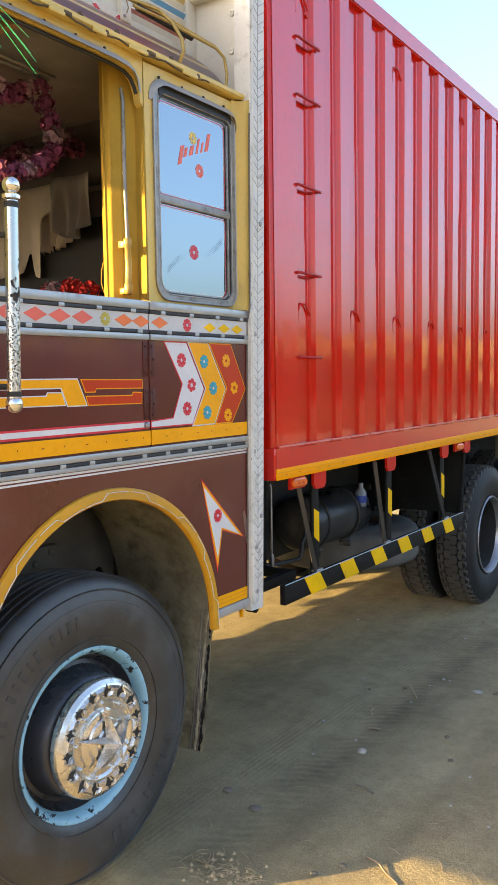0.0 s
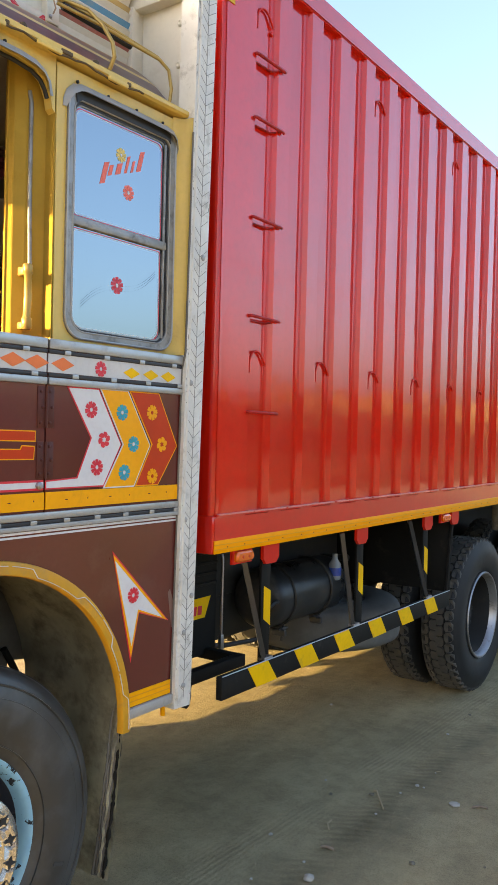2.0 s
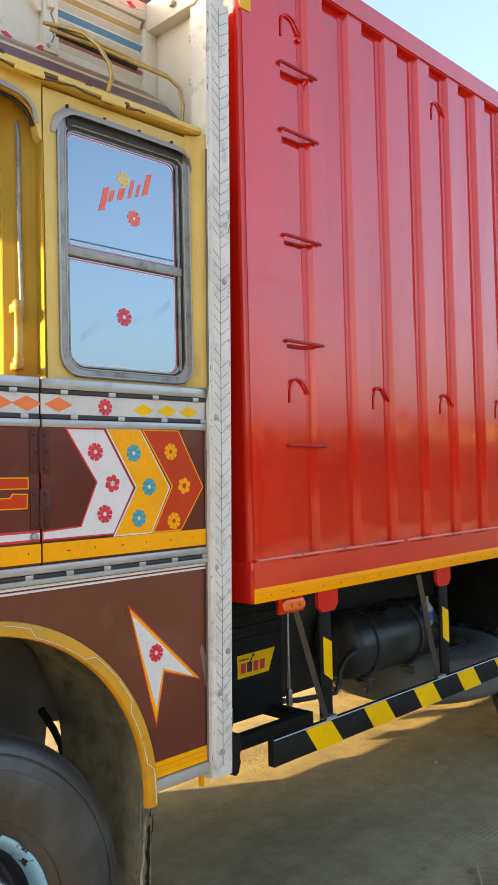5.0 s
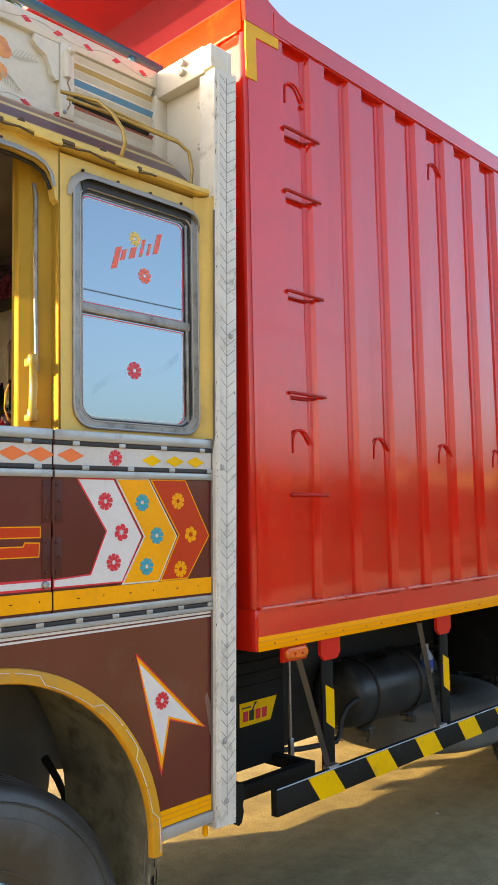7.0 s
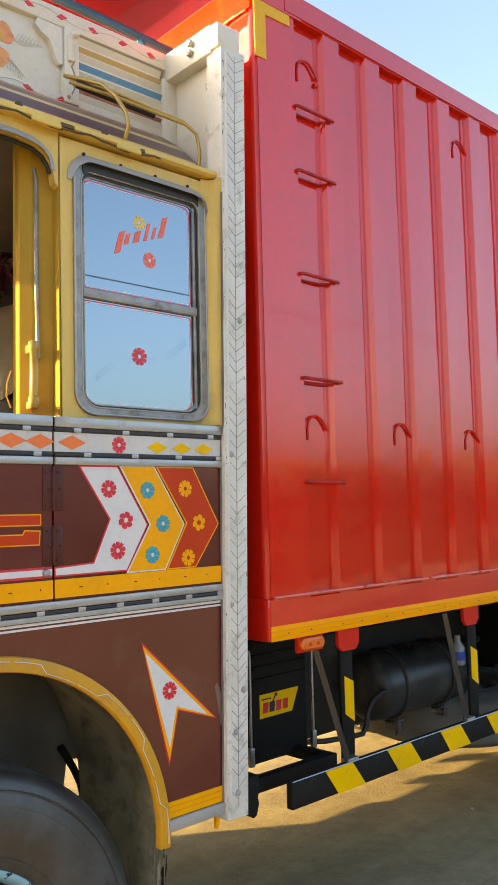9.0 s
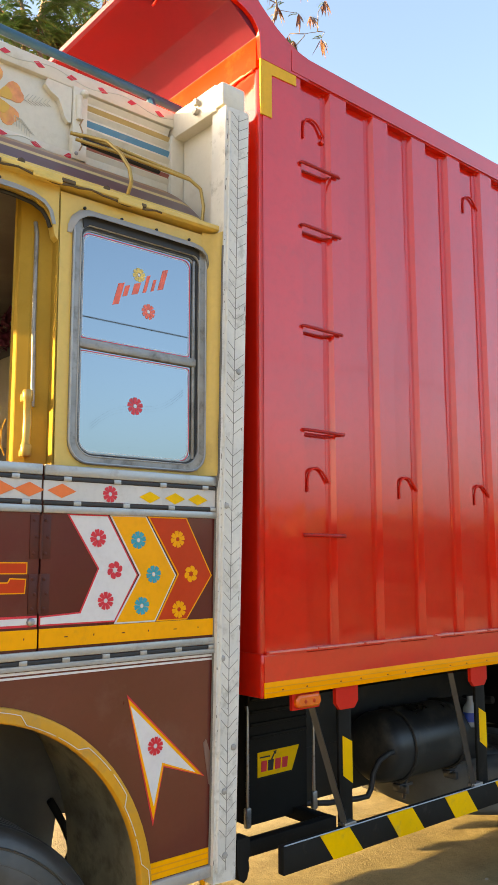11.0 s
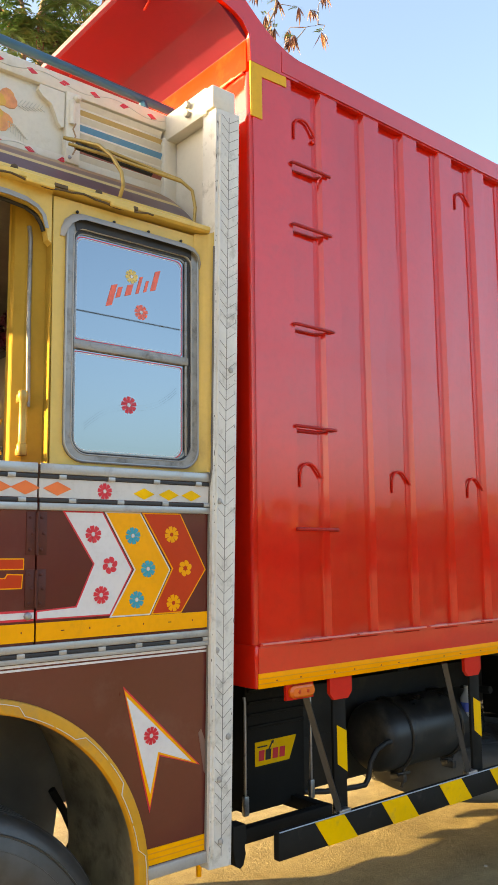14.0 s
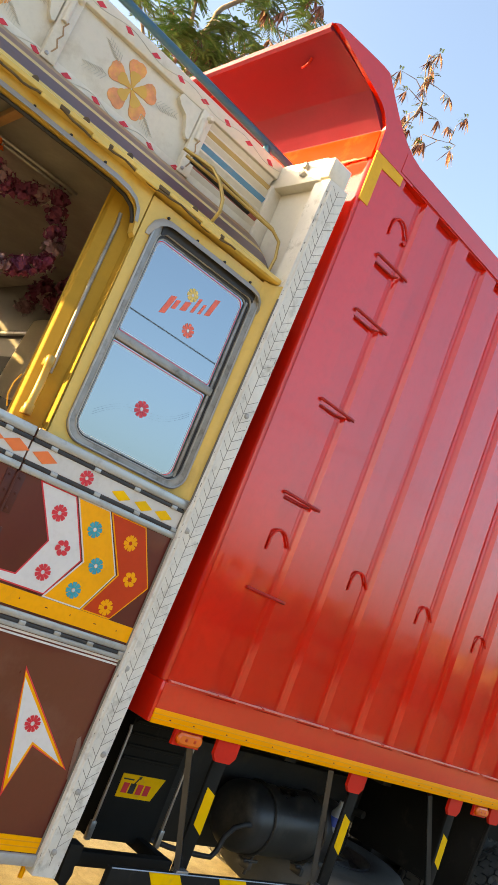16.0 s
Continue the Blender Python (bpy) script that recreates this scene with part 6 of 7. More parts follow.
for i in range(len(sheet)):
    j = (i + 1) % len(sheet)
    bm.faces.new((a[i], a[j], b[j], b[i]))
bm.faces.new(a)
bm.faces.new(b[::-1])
part("hood_sheet", bm, M_SHADERED, cargo, "red curved hood sheet", smooth=25)
plate_part("hood_cheek", M_RED, cargo, cheek[::-1], -2.41, -2.39)
for x in (-0.16, -0.72):
    tube_part("hood_hook", M_ROD, cargo, [(x, 2.42, 3.665), (x, 2.42, 3.635), (x - 0.01, 2.425, 3.618), (x - 0.04, 2.43, 3.612), (x - 0.065, 2.44, 3.625), (x - 0.07, 2.45, 3.64)], 0.0045, 8)
plate_part("corner_tape", M_CORNER, cargo, [(2.722, 3.436), (2.890, 3.438), (2.890, 3.392), (2.774, 3.388), (2.774, 3.230), (2.724, 3.230)], FACE - 0.002, FACE + 0.0035, label="yellow L-shaped reflective tape")

# reflective tape, plates, lamps along the bottom
tape = box_part("reflective_tape", M_TAPE, cargo, FACE, FACE + 0.0045, 2.728, Y1, ZB + 0.001, 1.3615, 0.001, "orange-yellow reflective tape")
for z in (1.3285, 1.344):
    box_part("tape_line", M_TAPE_DARK, tape, FACE + 0.003, FACE + 0.0053, 2.728, Y1, z, z + 0.003, 0.0)
y = 2.80
random.seed(8)
while y < 6.4:
    box_part("tape_mark", M_BROWN, tape, FACE + 0.003, FACE + 0.0052, y, y + 0.006, 1.333, 1.337, 0.0)
    y += random.uniform(0.09, 0.16)
for y in (3.108, 3.868, 4.635, 5.02, 8.0):
    plate_part("bracket_plate", M_REDPLATE, cargo, [(y - 0.054, 1.325), (y - 0.054, 1.262), (y - 0.034, 1.240), (y + 0.034, 1.240), (y + 0.054, 1.262), (y + 0.054, 1.325)], -0.012, 0.002, label="red bracket plate")


def marker_lamp(y):
    base = plate_part("marker_lamp", M_REDPLATE, cargo, rect(y - 0.062, y + 0.060, 1.262, 1.312), -0.012, 0.0, label="amber side marker lamp")
    bm = bmesh.new()
    o = rounded(y - 0.054, y + 0.058, 1.268, 1.308, 0.0195, 6)
    i2 = rounded(y - 0.046, y + 0.050, 1.275, 1.301, 0.0125, 6)
    n = len(o)
    ra = [bm.verts.new((0.0, p, q)) for p, q in o]
    rb = [bm.verts.new((0.010, p, q)) for p, q in o]
    rc = [bm.verts.new((0.017, p, q)) for p, q in i2]
    for a, b in ((ra, rb), (rb, rc)):
        for k in range(n):
            bm.faces.new((a[k], a[(k + 1) % n], b[(k + 1) % n], b[k]))
    bm.faces.new(rc)
    lens = part("lens", bm, M_AMBER, base, smooth=40)
    for dy in (-0.018, 0.020):
        stud("screw", M_TERRA, lens, 0.016, y + dy, 1.288, 0.007, 0.003)


for y in (2.918, 4.868, 7.0):
    marker_lamp(y)

# ladder rungs over the first recess
for z in (3.112, 2.883, 2.523, 2.166, 1.816):
    y0, y1 = 2.906, 3.097
    r = tube_part("rung", M_ROD, cargo, [(-0.026, y0, z - 0.012), (-0.005, y0, z), (FACE + 0.008, y0 + 0.002, z + 0.001), (FACE + 0.010, y0 + 0.008, z + 0.001), (FACE + 0.010, y1 - 0.008, z - 0.001), (FACE + 0.008, y1, z - 0.001)], 0.0060, 8)
    if z > 2:
        tube_part("rung_stay", M_ROD, r, [(-0.012, y0 + 0.028, z - 0.012), (-0.010, 3.040, z - 0.012), (0.010, 3.078, z - 0.002)], 0.0042, 6)


def lashing_hook(y, z):
    x = -0.0115
    pts = [(x, y, z - 0.082), (x, y, z - 0.040)] + [(x + 0.003, y + 0.040 - 0.040 * math.cos(radians(t)), z - 0.034 + 0.034 * math.sin(radians(t))) for t in range(15, 151, 15)] + [(x + 0.004, y + 0.088, z - 0.032), (x + 0.005, y + 0.098, z - 0.048)]
    tube_part("lashing_hook", M_REDPLATE, cargo, pts, 0.0044, 8)


for k in range(14):
    lashing_hook(2.946 + 0.4795 * k, 2.044 - 0.004 * k)
for k in range(7):
    lashing_hook(2.946 + 0.959 * k, 3.309 - 0.014 * k)
stud("tack_weld", M_RED, cargo, -0.01, 3.04, 3.24, 0.009, 0.006)

# ---- inside the cab ----
def drape(name, label, material, y, top, hem, folds, seed):
    """A hanging cloth between a straight top (x0, x1, z) and an uneven hem of (x, z) corners."""
    th = thing(name, label, "cloth")
    bm = bmesh.new()
    x0, x1, z1 = top
    rows = []
    n = 60
    for i in range(n + 1):
        u = i / n
        x = x0 + (x1 - x0) * u
        for (xa, za), (xb, zb) in zip(hem, hem[1:]):
            if xa <= x <= xb + 1e-6:
                bottom = za + (zb - za) * (x - xa) / (xb - xa)
        bottom += 0.006 * math.sin(u * 23 + seed)
        row = []
        for j in range(9):
            v = j / 8
            row.append(bm.verts.new((x, y - 0.02 - 0.026 * v * math.sin(u * folds + seed) - 0.012 * math.sin(u * 7 + v * 2), z1 + (bottom - z1) * v)))
        rows.append(row)
    for a, b in zip(rows, rows[1:]):
        for j in range(8):
            bm.faces.new((a[j], b[j], b[j + 1], a[j + 1]))
    bmesh.ops.solidify(bm, geom=bm.faces[:], thickness=0.004)
    part("folds", bm, material, th, smooth=True)


drape("hanging_cloth", "beige cotton cloth hung on the cab's back wall", M_CLOTH, 2.42, (-1.34, -0.83, 2.56), ((-1.34, 2.20), (-1.11, 2.19), (-1.075, 2.20), (-1.045, 2.30), (-1.03, 2.19), (-0.98, 2.18), (-0.95, 2.32), (-0.92, 2.40), (-0.83, 2.47)), 14, 2)
drape("hanging_cloth", "crumpled beige cloth under the other one", M_CLOTH, 2.44, (-0.98, -0.80, 2.50), ((-0.98, 2.28), (-0.93, 2.275), (-0.91, 2.30), (-0.86, 2.285), (-0.80, 2.31)), 26, 4)
drape("hanging_cloth", "dark greyish cotton cloth hung beside another", M_CLOTH2, 2.39, (-0.86, -0.63, 2.565), ((-0.86, 2.36), (-0.80, 2.33), (-0.70, 2.31), (-0.68, 2.345), (-0.63, 2.36)), 20, 5)
tube_part("cloth_rail", M_STEEL, truck, [(-2.2, 2.43, 2.515), (-0.2, 2.43, 2.515)], 0.012, 8, "steel rail on the back wall")


def garland(name, label, pts, material, accent, seed, r=0.05):
    """A string of ruffled blossoms: many small tilted petals round each bead."""
    th = thing(name, label, "garland")
    random.seed(seed)
    for i, p in enumerate(pts):
        bm = bmesh.new()
        for k in range(44):
            d = Vector((random.gauss(0, 1), random.gauss(0, 1), random.gauss(0, 1))).normalized()
            u = d.orthogonal().normalized()
            v = d.cross(u)
            c = Vector(p) + d * r * random.uniform(0.45, 1.0)
            s = r * random.uniform(0.2, 0.36)
            vs = [bm.verts.new(c + u * s * math.cos(t) + v * s * math.sin(t) + d * s * 0.35 * math.cos(2 * t)) for t in (0, 1.05, 2.1, 3.14, 4.2, 5.2)]
            mid = bm.verts.new(c - d * s * 0.3)
            for q in range(6):
                bm.faces.new((vs[q], vs[(q + 1) % 6], mid))
        part("blossom", bm, accent if i % 4 == 1 else material, th)


# a loop of blossoms hung just inside the door, along the roof and down beside the jamb
LOOP = ((1.50, 2.68), (1.62, 2.675), (1.73, 2.655), (1.79, 2.665), (1.85, 2.695), (1.90, 2.715), (1.915, 2.665), (1.935, 2.615), (1.955, 2.565), (1.945, 2.515), (1.905, 2.475), (1.865, 2.445), (1.815, 2.425), (1.765, 2.41), (1.71, 2.40), (1.65, 2.395))
pts = []
for (ya, za), (yb, zb) in zip(LOOP, LOOP[1:]):
    n = max(1, round(math.hypot(yb - ya, zb - za) / 0.042))
    pts += [(-0.37 + 0.02 * math.sin(9 * ya + 5 * za), ya + (yb - ya) * k / n, za + (zb - za) * k / n) for k in range(n)]
garland("flower_garland", "magenta and white flower garland hung inside the cab door", pts, M_GARL, M_GARLW, 6, 0.041)
garland("flower_garland", "faded magenta garland on the back wall", [(-0.70 - 0.055 * k, 2.36, 2.665 + 0.05 * math.sin(k * 1.3)) for k in range(14)], M_GARL, M_GARLW, 9)
garland("marigold_string", "orange marigold blossoms hung inside the cab", [(-0.30, 1.62, 2.70), (-0.30, 1.60, 2.64)], M_MARI, M_MARI, 12, 0.035)
garland("red_flower", "red cloth flowers lying on the seat back", [(-0.86, 2.33, 2.10), (-0.80, 2.32, 2.11), (-0.70, 2.31, 2.11), (-0.64, 2.30, 2.10), (-0.58, 2.30, 2.09)], M_REDFLOWER, M_GARLW, 15, 0.04)
for x in (-0.315, -0.350):
    tube_part("ceiling_rod", M_STEEL, truck, [(x, 0.85, 2.752), (x - 0.03, 1.93, 2.745)], 0.006, 8, "thin steel rod under the cab roof")
box_part("ceiling_bow", M_TAN, truck, -1.2, -0.12, 1.60, 1.63, 2.765, 2.79, 0.004, "pale roof bow")

# green tassel by the front edge of the door
tassel = thing("green_tassel", "shiny bright green plastic tassel hung at the cab front", "tassel")
random.seed(21)
for k in range(12):
    a = random.uniform(-1.2, 1.2)
    l = random.uniform(0.10, 0.22)
    o = Vector((0.22, 1.12, 2.63))
    mid = o + Vector((0.05 * math.sin(a * 2), 0.06 * math.sin(a), -l * 0.4))
    end = o + Vector((0.09 * math.sin(a * 2), 0.15 * math.sin(a) + 0.02, -l))
    tube_part("strip", M_GREEN, tassel, [o, mid, end], 0.0032, 4, flat=0.35)
tube_part("cord", M_GREEN, tassel, [(0.0, 1.08, 2.78), (0.12, 1.09, 2.76), (0.22, 1.12, 2.63)], 0.005, 5)

# ---- trees behind the truck ----
def pinnate(bm, base, way, up, length, pairs, leaf, mat_index, droop):
    """A leaf stalk with rows of narrow leaflets on both sides."""
    side = way.cross(up).normalized()
    for k in range(1, pairs + 1):
        u = k / pairs
        p = base + way * length * u - Vector((0, 0, droop * length * u * u))
        for s in (-1, 1):
            tip = p + (side * s * 0.85 + way * 0.5 - Vector((0, 0, 0.3))).normalized() * leaf
            w = way * leaf * 0.16
            f = bm.faces.new((bm.verts.new(p - w * 0.4), bm.verts.new((p + tip) / 2 - w), bm.verts.new(tip), bm.verts.new((p + tip) / 2 + w)))
            f.material_index = mat_index


def tree(label, foot, stems, clumps, bunches, seed):
    """Upright stems from one trunk, leafy clumps (place, spread, twigs) and hanging bunches of dry pods at given places."""
    th = thing("tree", label, "tree", at=foot)
    rnd = random.Random(seed)
    wood, leaves = bmesh.new(), bmesh.new()
    o = Vector(foot)
    fork = Vector((0.05, 0.1, 4.6))
    tube(wood, [(0, 0, -0.1), (0.03, 0.02, 1.2), (0.0, 0.06, 2.8), fork], [0.17, 0.14, 0.125, 0.11], 12)
    joints = []
    for line, r in stems:
        pts = [fork] + [Vector(p) - o for p in line]
        fine = []
        for p, q in zip(pts, pts[1:]):
            fine += [p.lerp(q, u) + Vector((rnd.gauss(0, 0.015), rnd.gauss(0, 0.015), 0)) for u in (0.0, 0.25, 0.5, 0.75)]
        fine.append(pts[-1])
        n = len(fine)
        tube(wood, fine, [r * (1 - 0.8 * i / n) for i in range(n)], 8)
        joints += fine[4:]

    def twig_to(tip, r):
        base = min((j for j in joints if j.z < tip.z + 0.1), key=lambda j: (j - tip).length)
        mid = base.lerp(tip, 0.5) + Vector((rnd.gauss(0, 0.05), rnd.gauss(0, 0.05), rnd.uniform(0.0, 0.10)))
        line = [base, base.lerp(mid, 0.6), mid, mid.lerp(tip, 0.55), tip]
        tube(wood, line, [r, r * 0.8, r * 0.65, r * 0.5, r * 0.3], 5)
        return line

    def pods(q, count, size):
        for _ in range(count):  # long pods that hang and splay from one point
            a = rnd.uniform(0, 6.28)
            l, w = size * rnd.uniform(0.65, 1.15), rnd.uniform(0.012, 0.019)
            u = Vector((math.cos(a), math.sin(a), 0))
            sway = (Vector((0, 0, -1)) + Vector((-u.y, u.x, 0)) * rnd.uniform(0.0, 0.75)).normalized()
            curl = Vector((-u.y, u.x, 0)) * l * rnd.uniform(-0.06, 0.12)
            m = q + sway * l * 0.5 + curl
            row = [(q, q), (q + sway * l * 0.25 + curl * 0.7 + u * w, q + sway * l * 0.25 + curl * 0.7 - u * w), (m + u * w, m - u * w), (q + sway * l, q + sway * l)]
            vs = [leaves.verts.new(p) for p in (row[0][0], row[1][0], row[2][0], row[3][0], row[2][1], row[1][1])]
            leaves.faces.new(vs).material_index = 1

    for place, spread, twigs in clumps:
        for _ in range(twigs):
            tip = Vector(place) - o + Vector((rnd.gauss(0, spread), rnd.gauss(0, spread), rnd.gauss(0, spread * 0.8)))
            line = twig_to(tip, 0.009)
            for q in (line[3], line[3].lerp(tip, 0.5), tip):
                for _ in range(4):
                    a = rnd.uniform(0, 6.28)
                    way = Vector((math.cos(a), math.sin(a), rnd.uniform(-0.5, 0.4))).normalized()
                    pinnate(leaves, q, way, Vector((0, 0, 1)), rnd.uniform(0.16, 0.28), 9, 0.075, 0, rnd.uniform(0.2, 0.9))
            if rnd.random() < 0.22:
                pods(tip, 4, 0.2)
    for y, z, count in bunches:
        tip = Vector((foot[0] + rnd.uniform(-0.25, 0.25), y, z)) - o
        line = twig_to(tip, 0.008)
        pods(tip, count + 3, 0.27)
        if rnd.random() < 0.5:
            pods(line[3], max(2, count // 3), 0.2)
        for _ in range(2):
            a = rnd.uniform(0, 6.28)
            pinnate(leaves, tip, Vector((math.cos(a), math.sin(a), 0.3)).normalized(), Vector((0, 0, 1)), 0.13, 6, 0.045, 0, 0.5)
    part("trunk", wood, M_BARK, th, smooth=True)
    part("crown", leaves, [M_LEAF, M_DRYLEAF], th)


TX = -6.0
tree("slender feathery tree with green leaflets and dry brown pods", (TX, 4.7, 0.0),
     ((((TX, 4.74, 6.6), (TX, 4.76, 7.7), (TX, 4.80, 8.12), (TX, 5.35, 8.9), (TX, 5.9, 9.5)), 0.055),
      (((TX, 4.60, 6.8), (TX, 4.55, 7.6), (TX, 4.48, 8.0), (TX, 4.30, 9.2)), 0.040),
      (((TX, 5.0, 7.2), (TX, 5.3, 7.9), (TX, 5.75, 8.4)), 0.022), (((TX, 4.2, 7.0), (TX, 3.7, 7.6), (TX, 3.3, 8.2)), 0.030)),
     (((TX, 4.97, 7.84), 0.12, 6), ((TX, 4.95, 7.50), 0.12, 7), ((TX, 4.64, 7.42), 0.13, 6), ((TX, 4.28, 7.45), 0.14, 6), ((TX, 5.30, 7.95), 0.14, 6), ((TX, 5.1, 7.55), 0.12, 6),
      ((TX, 4.26, 7.82), 0.12, 4), ((TX, 5.35, 8.62), 0.13, 6), ((TX, 5.90, 9.10), 0.14, 5), ((TX, 3.55, 7.7), 0.25, 10), ((TX, 4.4, 8.9), 0.30, 10)),
     ((5.32, 8.50, 8), (5.45, 8.60, 6), (5.94, 9.12, 9), (5.80, 9.15, 6), (5.63, 8.45, 5), (5.30, 7.98, 5)), 3)
tree("thin bare tree hung with bunches of brown pods", (TX, 7.7, 0.0),
     ((((TX, 7.8, 7.2), (TX, 8.05, 8.7), (TX, 8.30, 9.55), (TX, 8.10, 10.25)), 0.022), (((TX, 8.3, 8.6), (TX, 8.85, 9.3), (TX, 9.15, 9.5)), 0.012), (((TX, 7.75, 8.4), (TX, 7.65, 9.2)), 0.011)), (),
     ((7.57, 9.47, 5), (9.20, 9.96, 6), (9.34, 9.52, 6), (8.50, 8.98, 6), (7.79, 9.75, 5), (8.53, 10.31, 4), (8.41, 9.62, 5), (8.20, 9.72, 4), (9.00, 9.68, 4), (8.38, 9.22, 9), (8.42, 8.90, 6), (8.09, 10.2, 4), (8.0, 9.55, 5), (8.30, 9.40, 6), (8.25, 9.05, 8), (8.75, 9.35, 4), (7.95, 9.95, 4), (8.70, 9.95, 5), (8.30, 10.0, 4), (7.7, 9.2, 4), (8.55, 9.40, 4)), 8)

# ---- far surroundings ----
def scrub():
    """A low belt of far bushes round the open ground."""
    rnd = random.Random(5)
    bm = bmesh.new()
    for k in range(520):
        a = rnd.uniform(0, 2 * math.pi)
        d = rnd.uniform(55, 95)
        c = Vector((d * math.cos(a), d * math.sin(a) + 4, 0))
        h = rnd.uniform(2.5, 6.0)
        for j in range(26):
            p = c + Vector((rnd.gauss(0, 1.6), rnd.gauss(0, 1.6), h * rnd.random() ** 0.8))
            s = rnd.uniform(0.5, 1.3)
            u = Vector((rnd.gauss(0, 1), rnd.gauss(0, 1), rnd.gauss(0, 1))).normalized()
            v = u.orthogonal().normalized()
            w = u.cross(v)
            bm.faces.new([bm.verts.new(p + v * s), bm.verts.new(p + w * s * 0.7), bm.verts.new(p - v * s), bm.verts.new(p - w * s * 0.7)])
    tagged(part("far_scrub", bm, M_DRYFAR), "far belt of dry scrub and low trees", "bushes", kind="stuff")
    bm = bmesh.new()
    for k in range(350):  # a nearer thicket beside the yard, in uneven clumps
        c = Vector((rnd.uniform(19, 27), rnd.uniform(6, 72), 0))
        lump = 0.5 + 0.5 * noise.noise(Vector((c.y * 0.42, c.x * 0.1, 2.0))) + 0.35 * noise.noise(Vector((c.y * 1.3, 0.0, 9.0)))
        h = (1.2 + 3.0 * lump) * rnd.uniform(0.75, 1.05)
        for j in range(46):
            p = c + Vector((rnd.gauss(0, 0.8), rnd.gauss(0, 0.8), h * rnd.random() ** 0.8))
            s = rnd.uniform(0.18, 0.45)
            u = Vector((rnd.gauss(0, 1), rnd.gauss(0, 1), rnd.gauss(0, 1))).normalized()
            v = u.orthogonal().normalized()
            w = u.cross(v)
            bm.faces.new([bm.verts.new(p + v * s), bm.verts.new(p + w * s * 0.7), bm.verts.new(p - v * s), bm.verts.new(p - w * s * 0.7)])
    for k in range(460):  # unseen low weeds, added so the red wall reflects less bright sand
        c = Vector((rnd.uniform(10.5, 19.5), rnd.uniform(4, 72), 0))
        h = 0.25 + 0.07 * (c.x - 10) * rnd.uniform(0.6, 1.3)
        for j in range(30):
            p = c + Vector((rnd.gauss(0, 0.7), rnd.gauss(0, 0.7), h * rnd.random()))
            s = rnd.uniform(0.12, 0.30)
            u = Vector((rnd.gauss(0, 1), rnd.gauss(0, 1), rnd.gauss(0, 1))).normalized()
            v = u.orthogonal().normalized()
            w = u.cross(v)
            bm.faces.new([bm.verts.new(p + v * s), bm.verts.new(p + w * s * 0.7), bm.verts.new(p - v * s), bm.verts.new(p - w * s * 0.7)])
    tagged(part("thicket", bm, M_FAR), "low dark green thicket beside the yard", "bushes", kind="stuff")


scrub()
cable = thing("overhead_cable", "thin black overhead cable across the open ground", "cable")
tube_part("strand", M_CABLE, cable, [(12.0, -60 + 6 * k, 6.42 + 0.00035 * (-60 + 6 * k - 10) ** 2) for k in range(26)], 0.013, 6)
for y in (-60.0, 90.0):
    tube_part("mast", M_BARK, cable, [(12.0, y, 0.0), (12.0, y, 8.6)], 0.12, 10)

# ---- litter on the ground ----
def strewn(x, y):
    """Drawn in towards the middle of the yard, where the litter lies."""
    return 1.8 + (x - 1.8) * 0.964, 0.16 + (y - 0.16) * 0.964


def stone(x, y, r, seed, flat=0.6, material=None, label="small pale stone lying on the earth"):
    rnd = random.Random(seed)
    bm = bmesh.new()
    bmesh.ops.create_icosphere(bm, subdivisions=2, radius=r)
    for v in bm.verts:
        v.co *= 1 + 0.28 * noise.noise(v.co / r * 1.3 + Vector((seed, 0, 0)))
        v.co.z *= flat
    bmesh.ops.translate(bm, verts=bm.verts, vec=(0, 0, r * flat * 0.55))
    ob = part("stone", bm, material or M_STONE, smooth=30)
    x, y = strewn(x, y)
    ob.location = (x, y, ground_height(x, y))
    tagged(ob, label, "stone", "stones on the ground")


random.seed(17)
stone(0.130, 3.241, 0.021, 1)
# pale chips, two flat half-buried stones, then small dark clods
for k, (x, y) in enumerate(((-0.818, 5.101), (-0.277, 4.087), (0.12, 4.303), (0.048, 3.342), (0.62, 3.296), (0.641, 3.011), (0.819, 2.937), (-0.051, 3.109), (0.097, 3.894), (0.09, 4.174))):
    stone(x, y, 0.010 if k in (0, 2) else 0.0065, k + 2)
for k, (x, y, r) in enumerate(((0.345, 4.222, 0.026), (-0.194, 2.633, 0.022), (-0.013, 2.57, 0.024))):
    stone(x, y, r, k + 31, 0.28, M_STONE if k == 0 else M_CLOD, "flat half-buried stone in the earth")
for k, (x, y) in enumerate(((0.504, 3.381), (-0.012, 4.067), (0.463, 2.421), (0.401, 2.321), (0.408, 3.591), (0.95, 4.4), (0.7, 4.9), (1.0, 3.7))):
    stone(x, y, 0.013, k + 50, 0.5, M_CLOD, "small dark clod lying on the earth")
for k in range(22):
    stone(random.uniform(-0.3, 1.5), random.uniform(2.4, 6.2), random.choice((0.004, 0.006, 0.009)), k + 70, 0.6, M_CLOD if k % 2 else M_STONE, "small pebble lying on the earth")


def twig(pts, r, material, label):
    tw = thing("twig", label, "twig", "twigs on the ground")
    tube_part("stick", material, tw, [(x, y, ground_height(x, y) + r + h) for x, y, h in ((*strewn(a, b), h) for a, b, h in pts)], r, 5)


twig([(-0.02, 4.088, 0.0), (0.002, 4.095, 0.012), (0.05, 4.03, 0.006), (0.103, 3.958, 0.0)], 0.004, M_STRAWBIT, "bent pale dry twig lying on the earth")
twig([(0.425, 4.237, 0.0), (0.45, 4.258, 0.006), (0.488, 4.271, 0.0)], 0.006, M_BARK, "short dark stick lying on the earth")
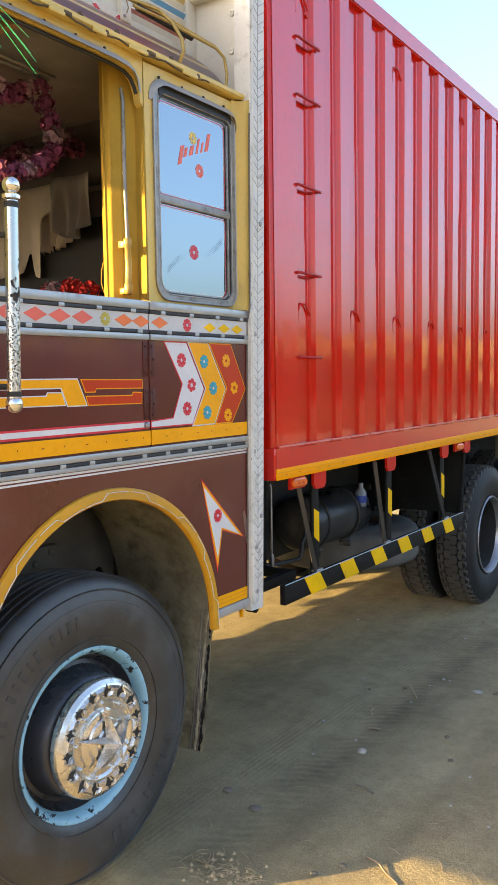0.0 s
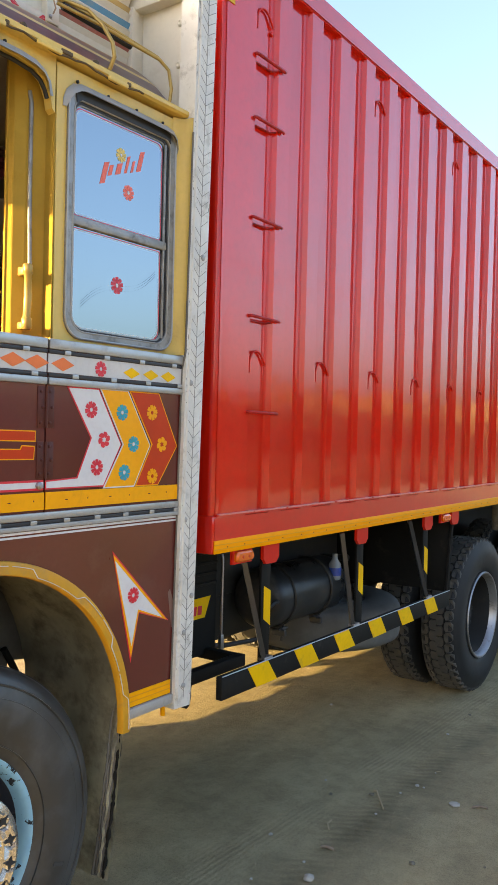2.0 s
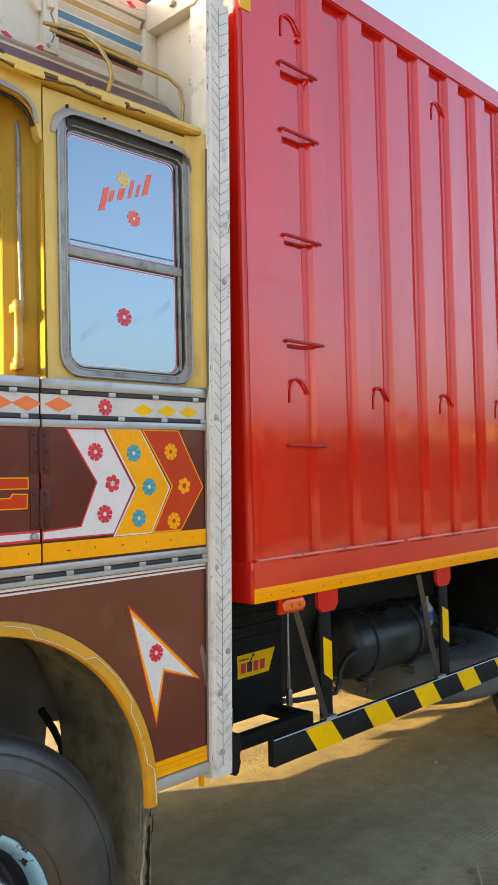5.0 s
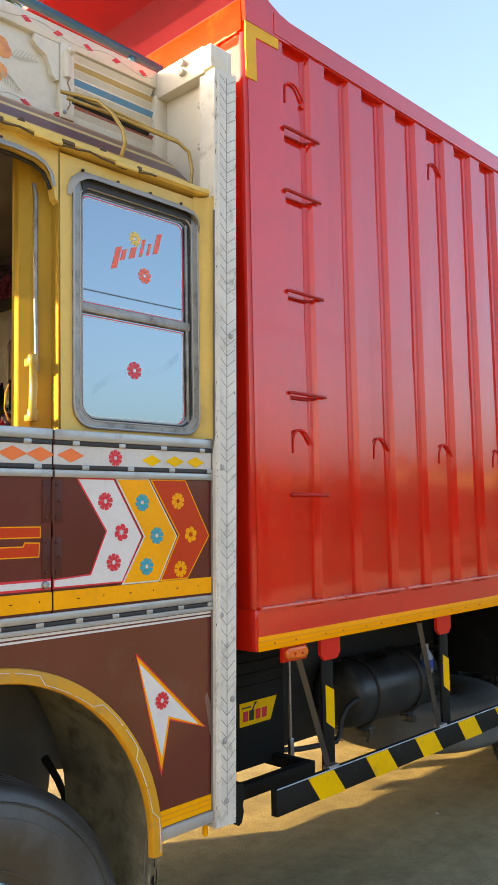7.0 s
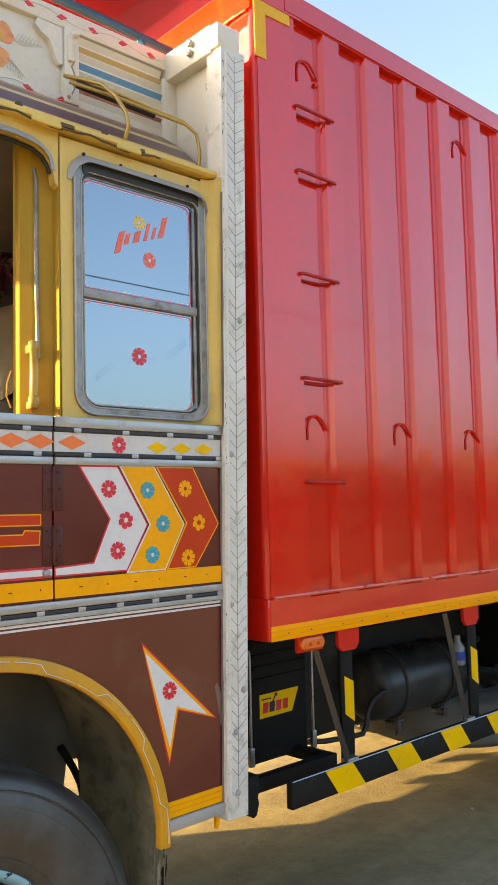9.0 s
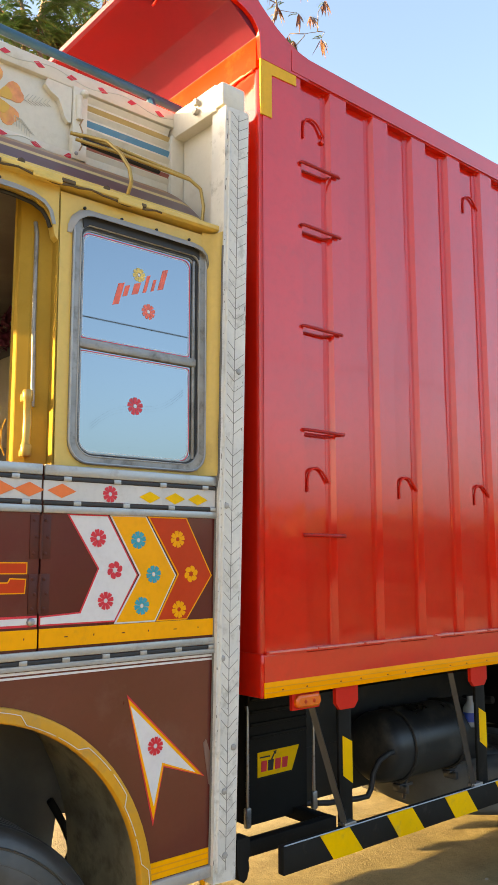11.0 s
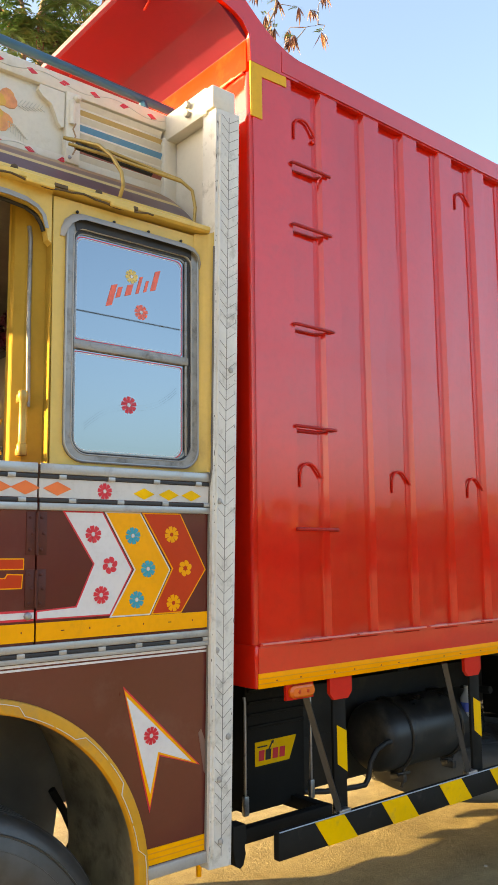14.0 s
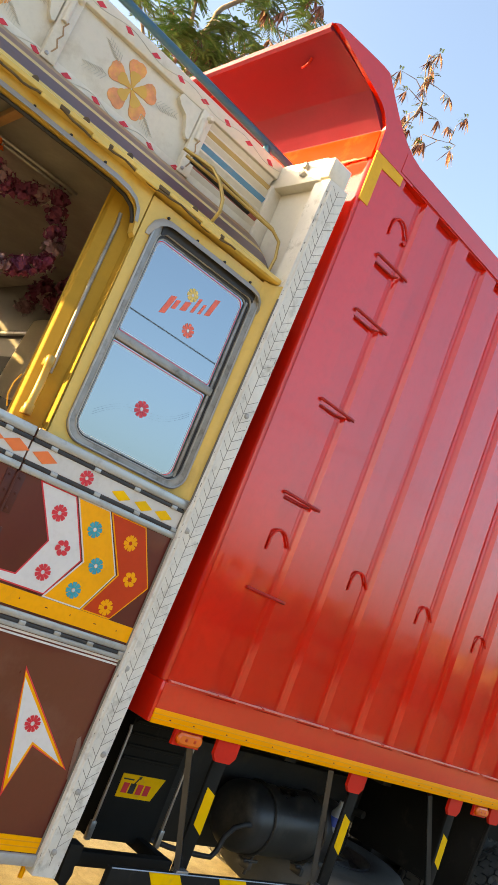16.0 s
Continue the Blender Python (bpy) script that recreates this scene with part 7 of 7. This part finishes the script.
twig([(0.238, 2.960, 0.0), (0.28, 2.949, 0.005), (0.339, 2.925, 0.0)], 0.004, M_BARK, "dark thin twig lying on the earth")
twig([(0.501, 2.522, 0.0), (0.57, 2.491, 0.008), (0.61, 2.455, 0.004), (0.666, 2.422, 0.0), (0.70, 2.39, 0.0)], 0.0035, M_BARK, "long dark curved twig lying on the earth")
twig([(0.549, 2.623, 0.0), (0.575, 2.607, 0.006), (0.605, 2.596, 0.0)], 0.0018, M_STRAWBIT, "pale straw stalk lying on the earth")
twig([(-0.037, 3.719, 0.0), (-0.03, 3.67, 0.004), (0.001, 3.631, 0.0)], 0.003, M_STRAWBIT, "pale straw stalk lying on the earth")
twig([(-0.13, 2.409, 0.0), (-0.10, 2.39, 0.003), (-0.084, 2.365, 0.0)], 0.0025, M_STRAWBIT, "pale straw stalk lying on the earth")
twig([(0.050, 3.478, 0.0), (0.075, 3.486, 0.004), (0.104, 3.489, 0.0)], 0.006, M_BARK, "short dark stick lying on the earth")
twig([(0.736, 2.622, 0.0), (0.76, 2.60, 0.004), (0.777, 2.563, 0.0)], 0.0018, M_STRAWBIT, "pale straw stalk lying on the earth")


def straw_litter():
    """Loose straw, leaf bits and clods of earth strewn on the ground."""
    rnd = random.Random(44)
    bm = bmesh.new()
    for k in range(420):
        if k < 190:
            x, y = rnd.gauss(0.21, 0.10), rnd.gauss(2.09, 0.05)
        else:
            x, y = rnd.uniform(-0.5, 1.6), rnd.uniform(2.0, 6.5)
        z = ground_height(x, y)
        if rnd.random() < 0.45:
            r = rnd.uniform(0.003, 0.011) if k < 190 else rnd.uniform(0.002, 0.005)
            ring = [bm.verts.new((x + r * math.cos(t) * rnd.uniform(0.7, 1.2), y + r * math.sin(t) * rnd.uniform(0.7, 1.2), z - 0.001)) for t in (0, 1.05, 2.1, 3.14, 4.2, 5.2)]
            top = bm.verts.new((x + rnd.uniform(-0.3, 0.3) * r, y, z + r * 0.9))
            for i in range(6):
                bm.faces.new((ring[i], ring[(i + 1) % 6], top))
        else:
            a, l = rnd.uniform(0, 6.28), rnd.uniform(0.008, 0.035)
            c, s = math.cos(a), math.sin(a)
            tube(bm, [(x - l * c, y - l * s, z + 0.001), (x, y, z + rnd.uniform(0.002, 0.006)), (x + l * c, y + l * s, z + 0.002)], rnd.uniform(0.0006, 0.0014), 4)
    tagged(part("straw_litter", bm, M_STRAWBIT), "loose dry straw and small clods strewn on the earth", "straw", kind="stuff")


straw_litter()
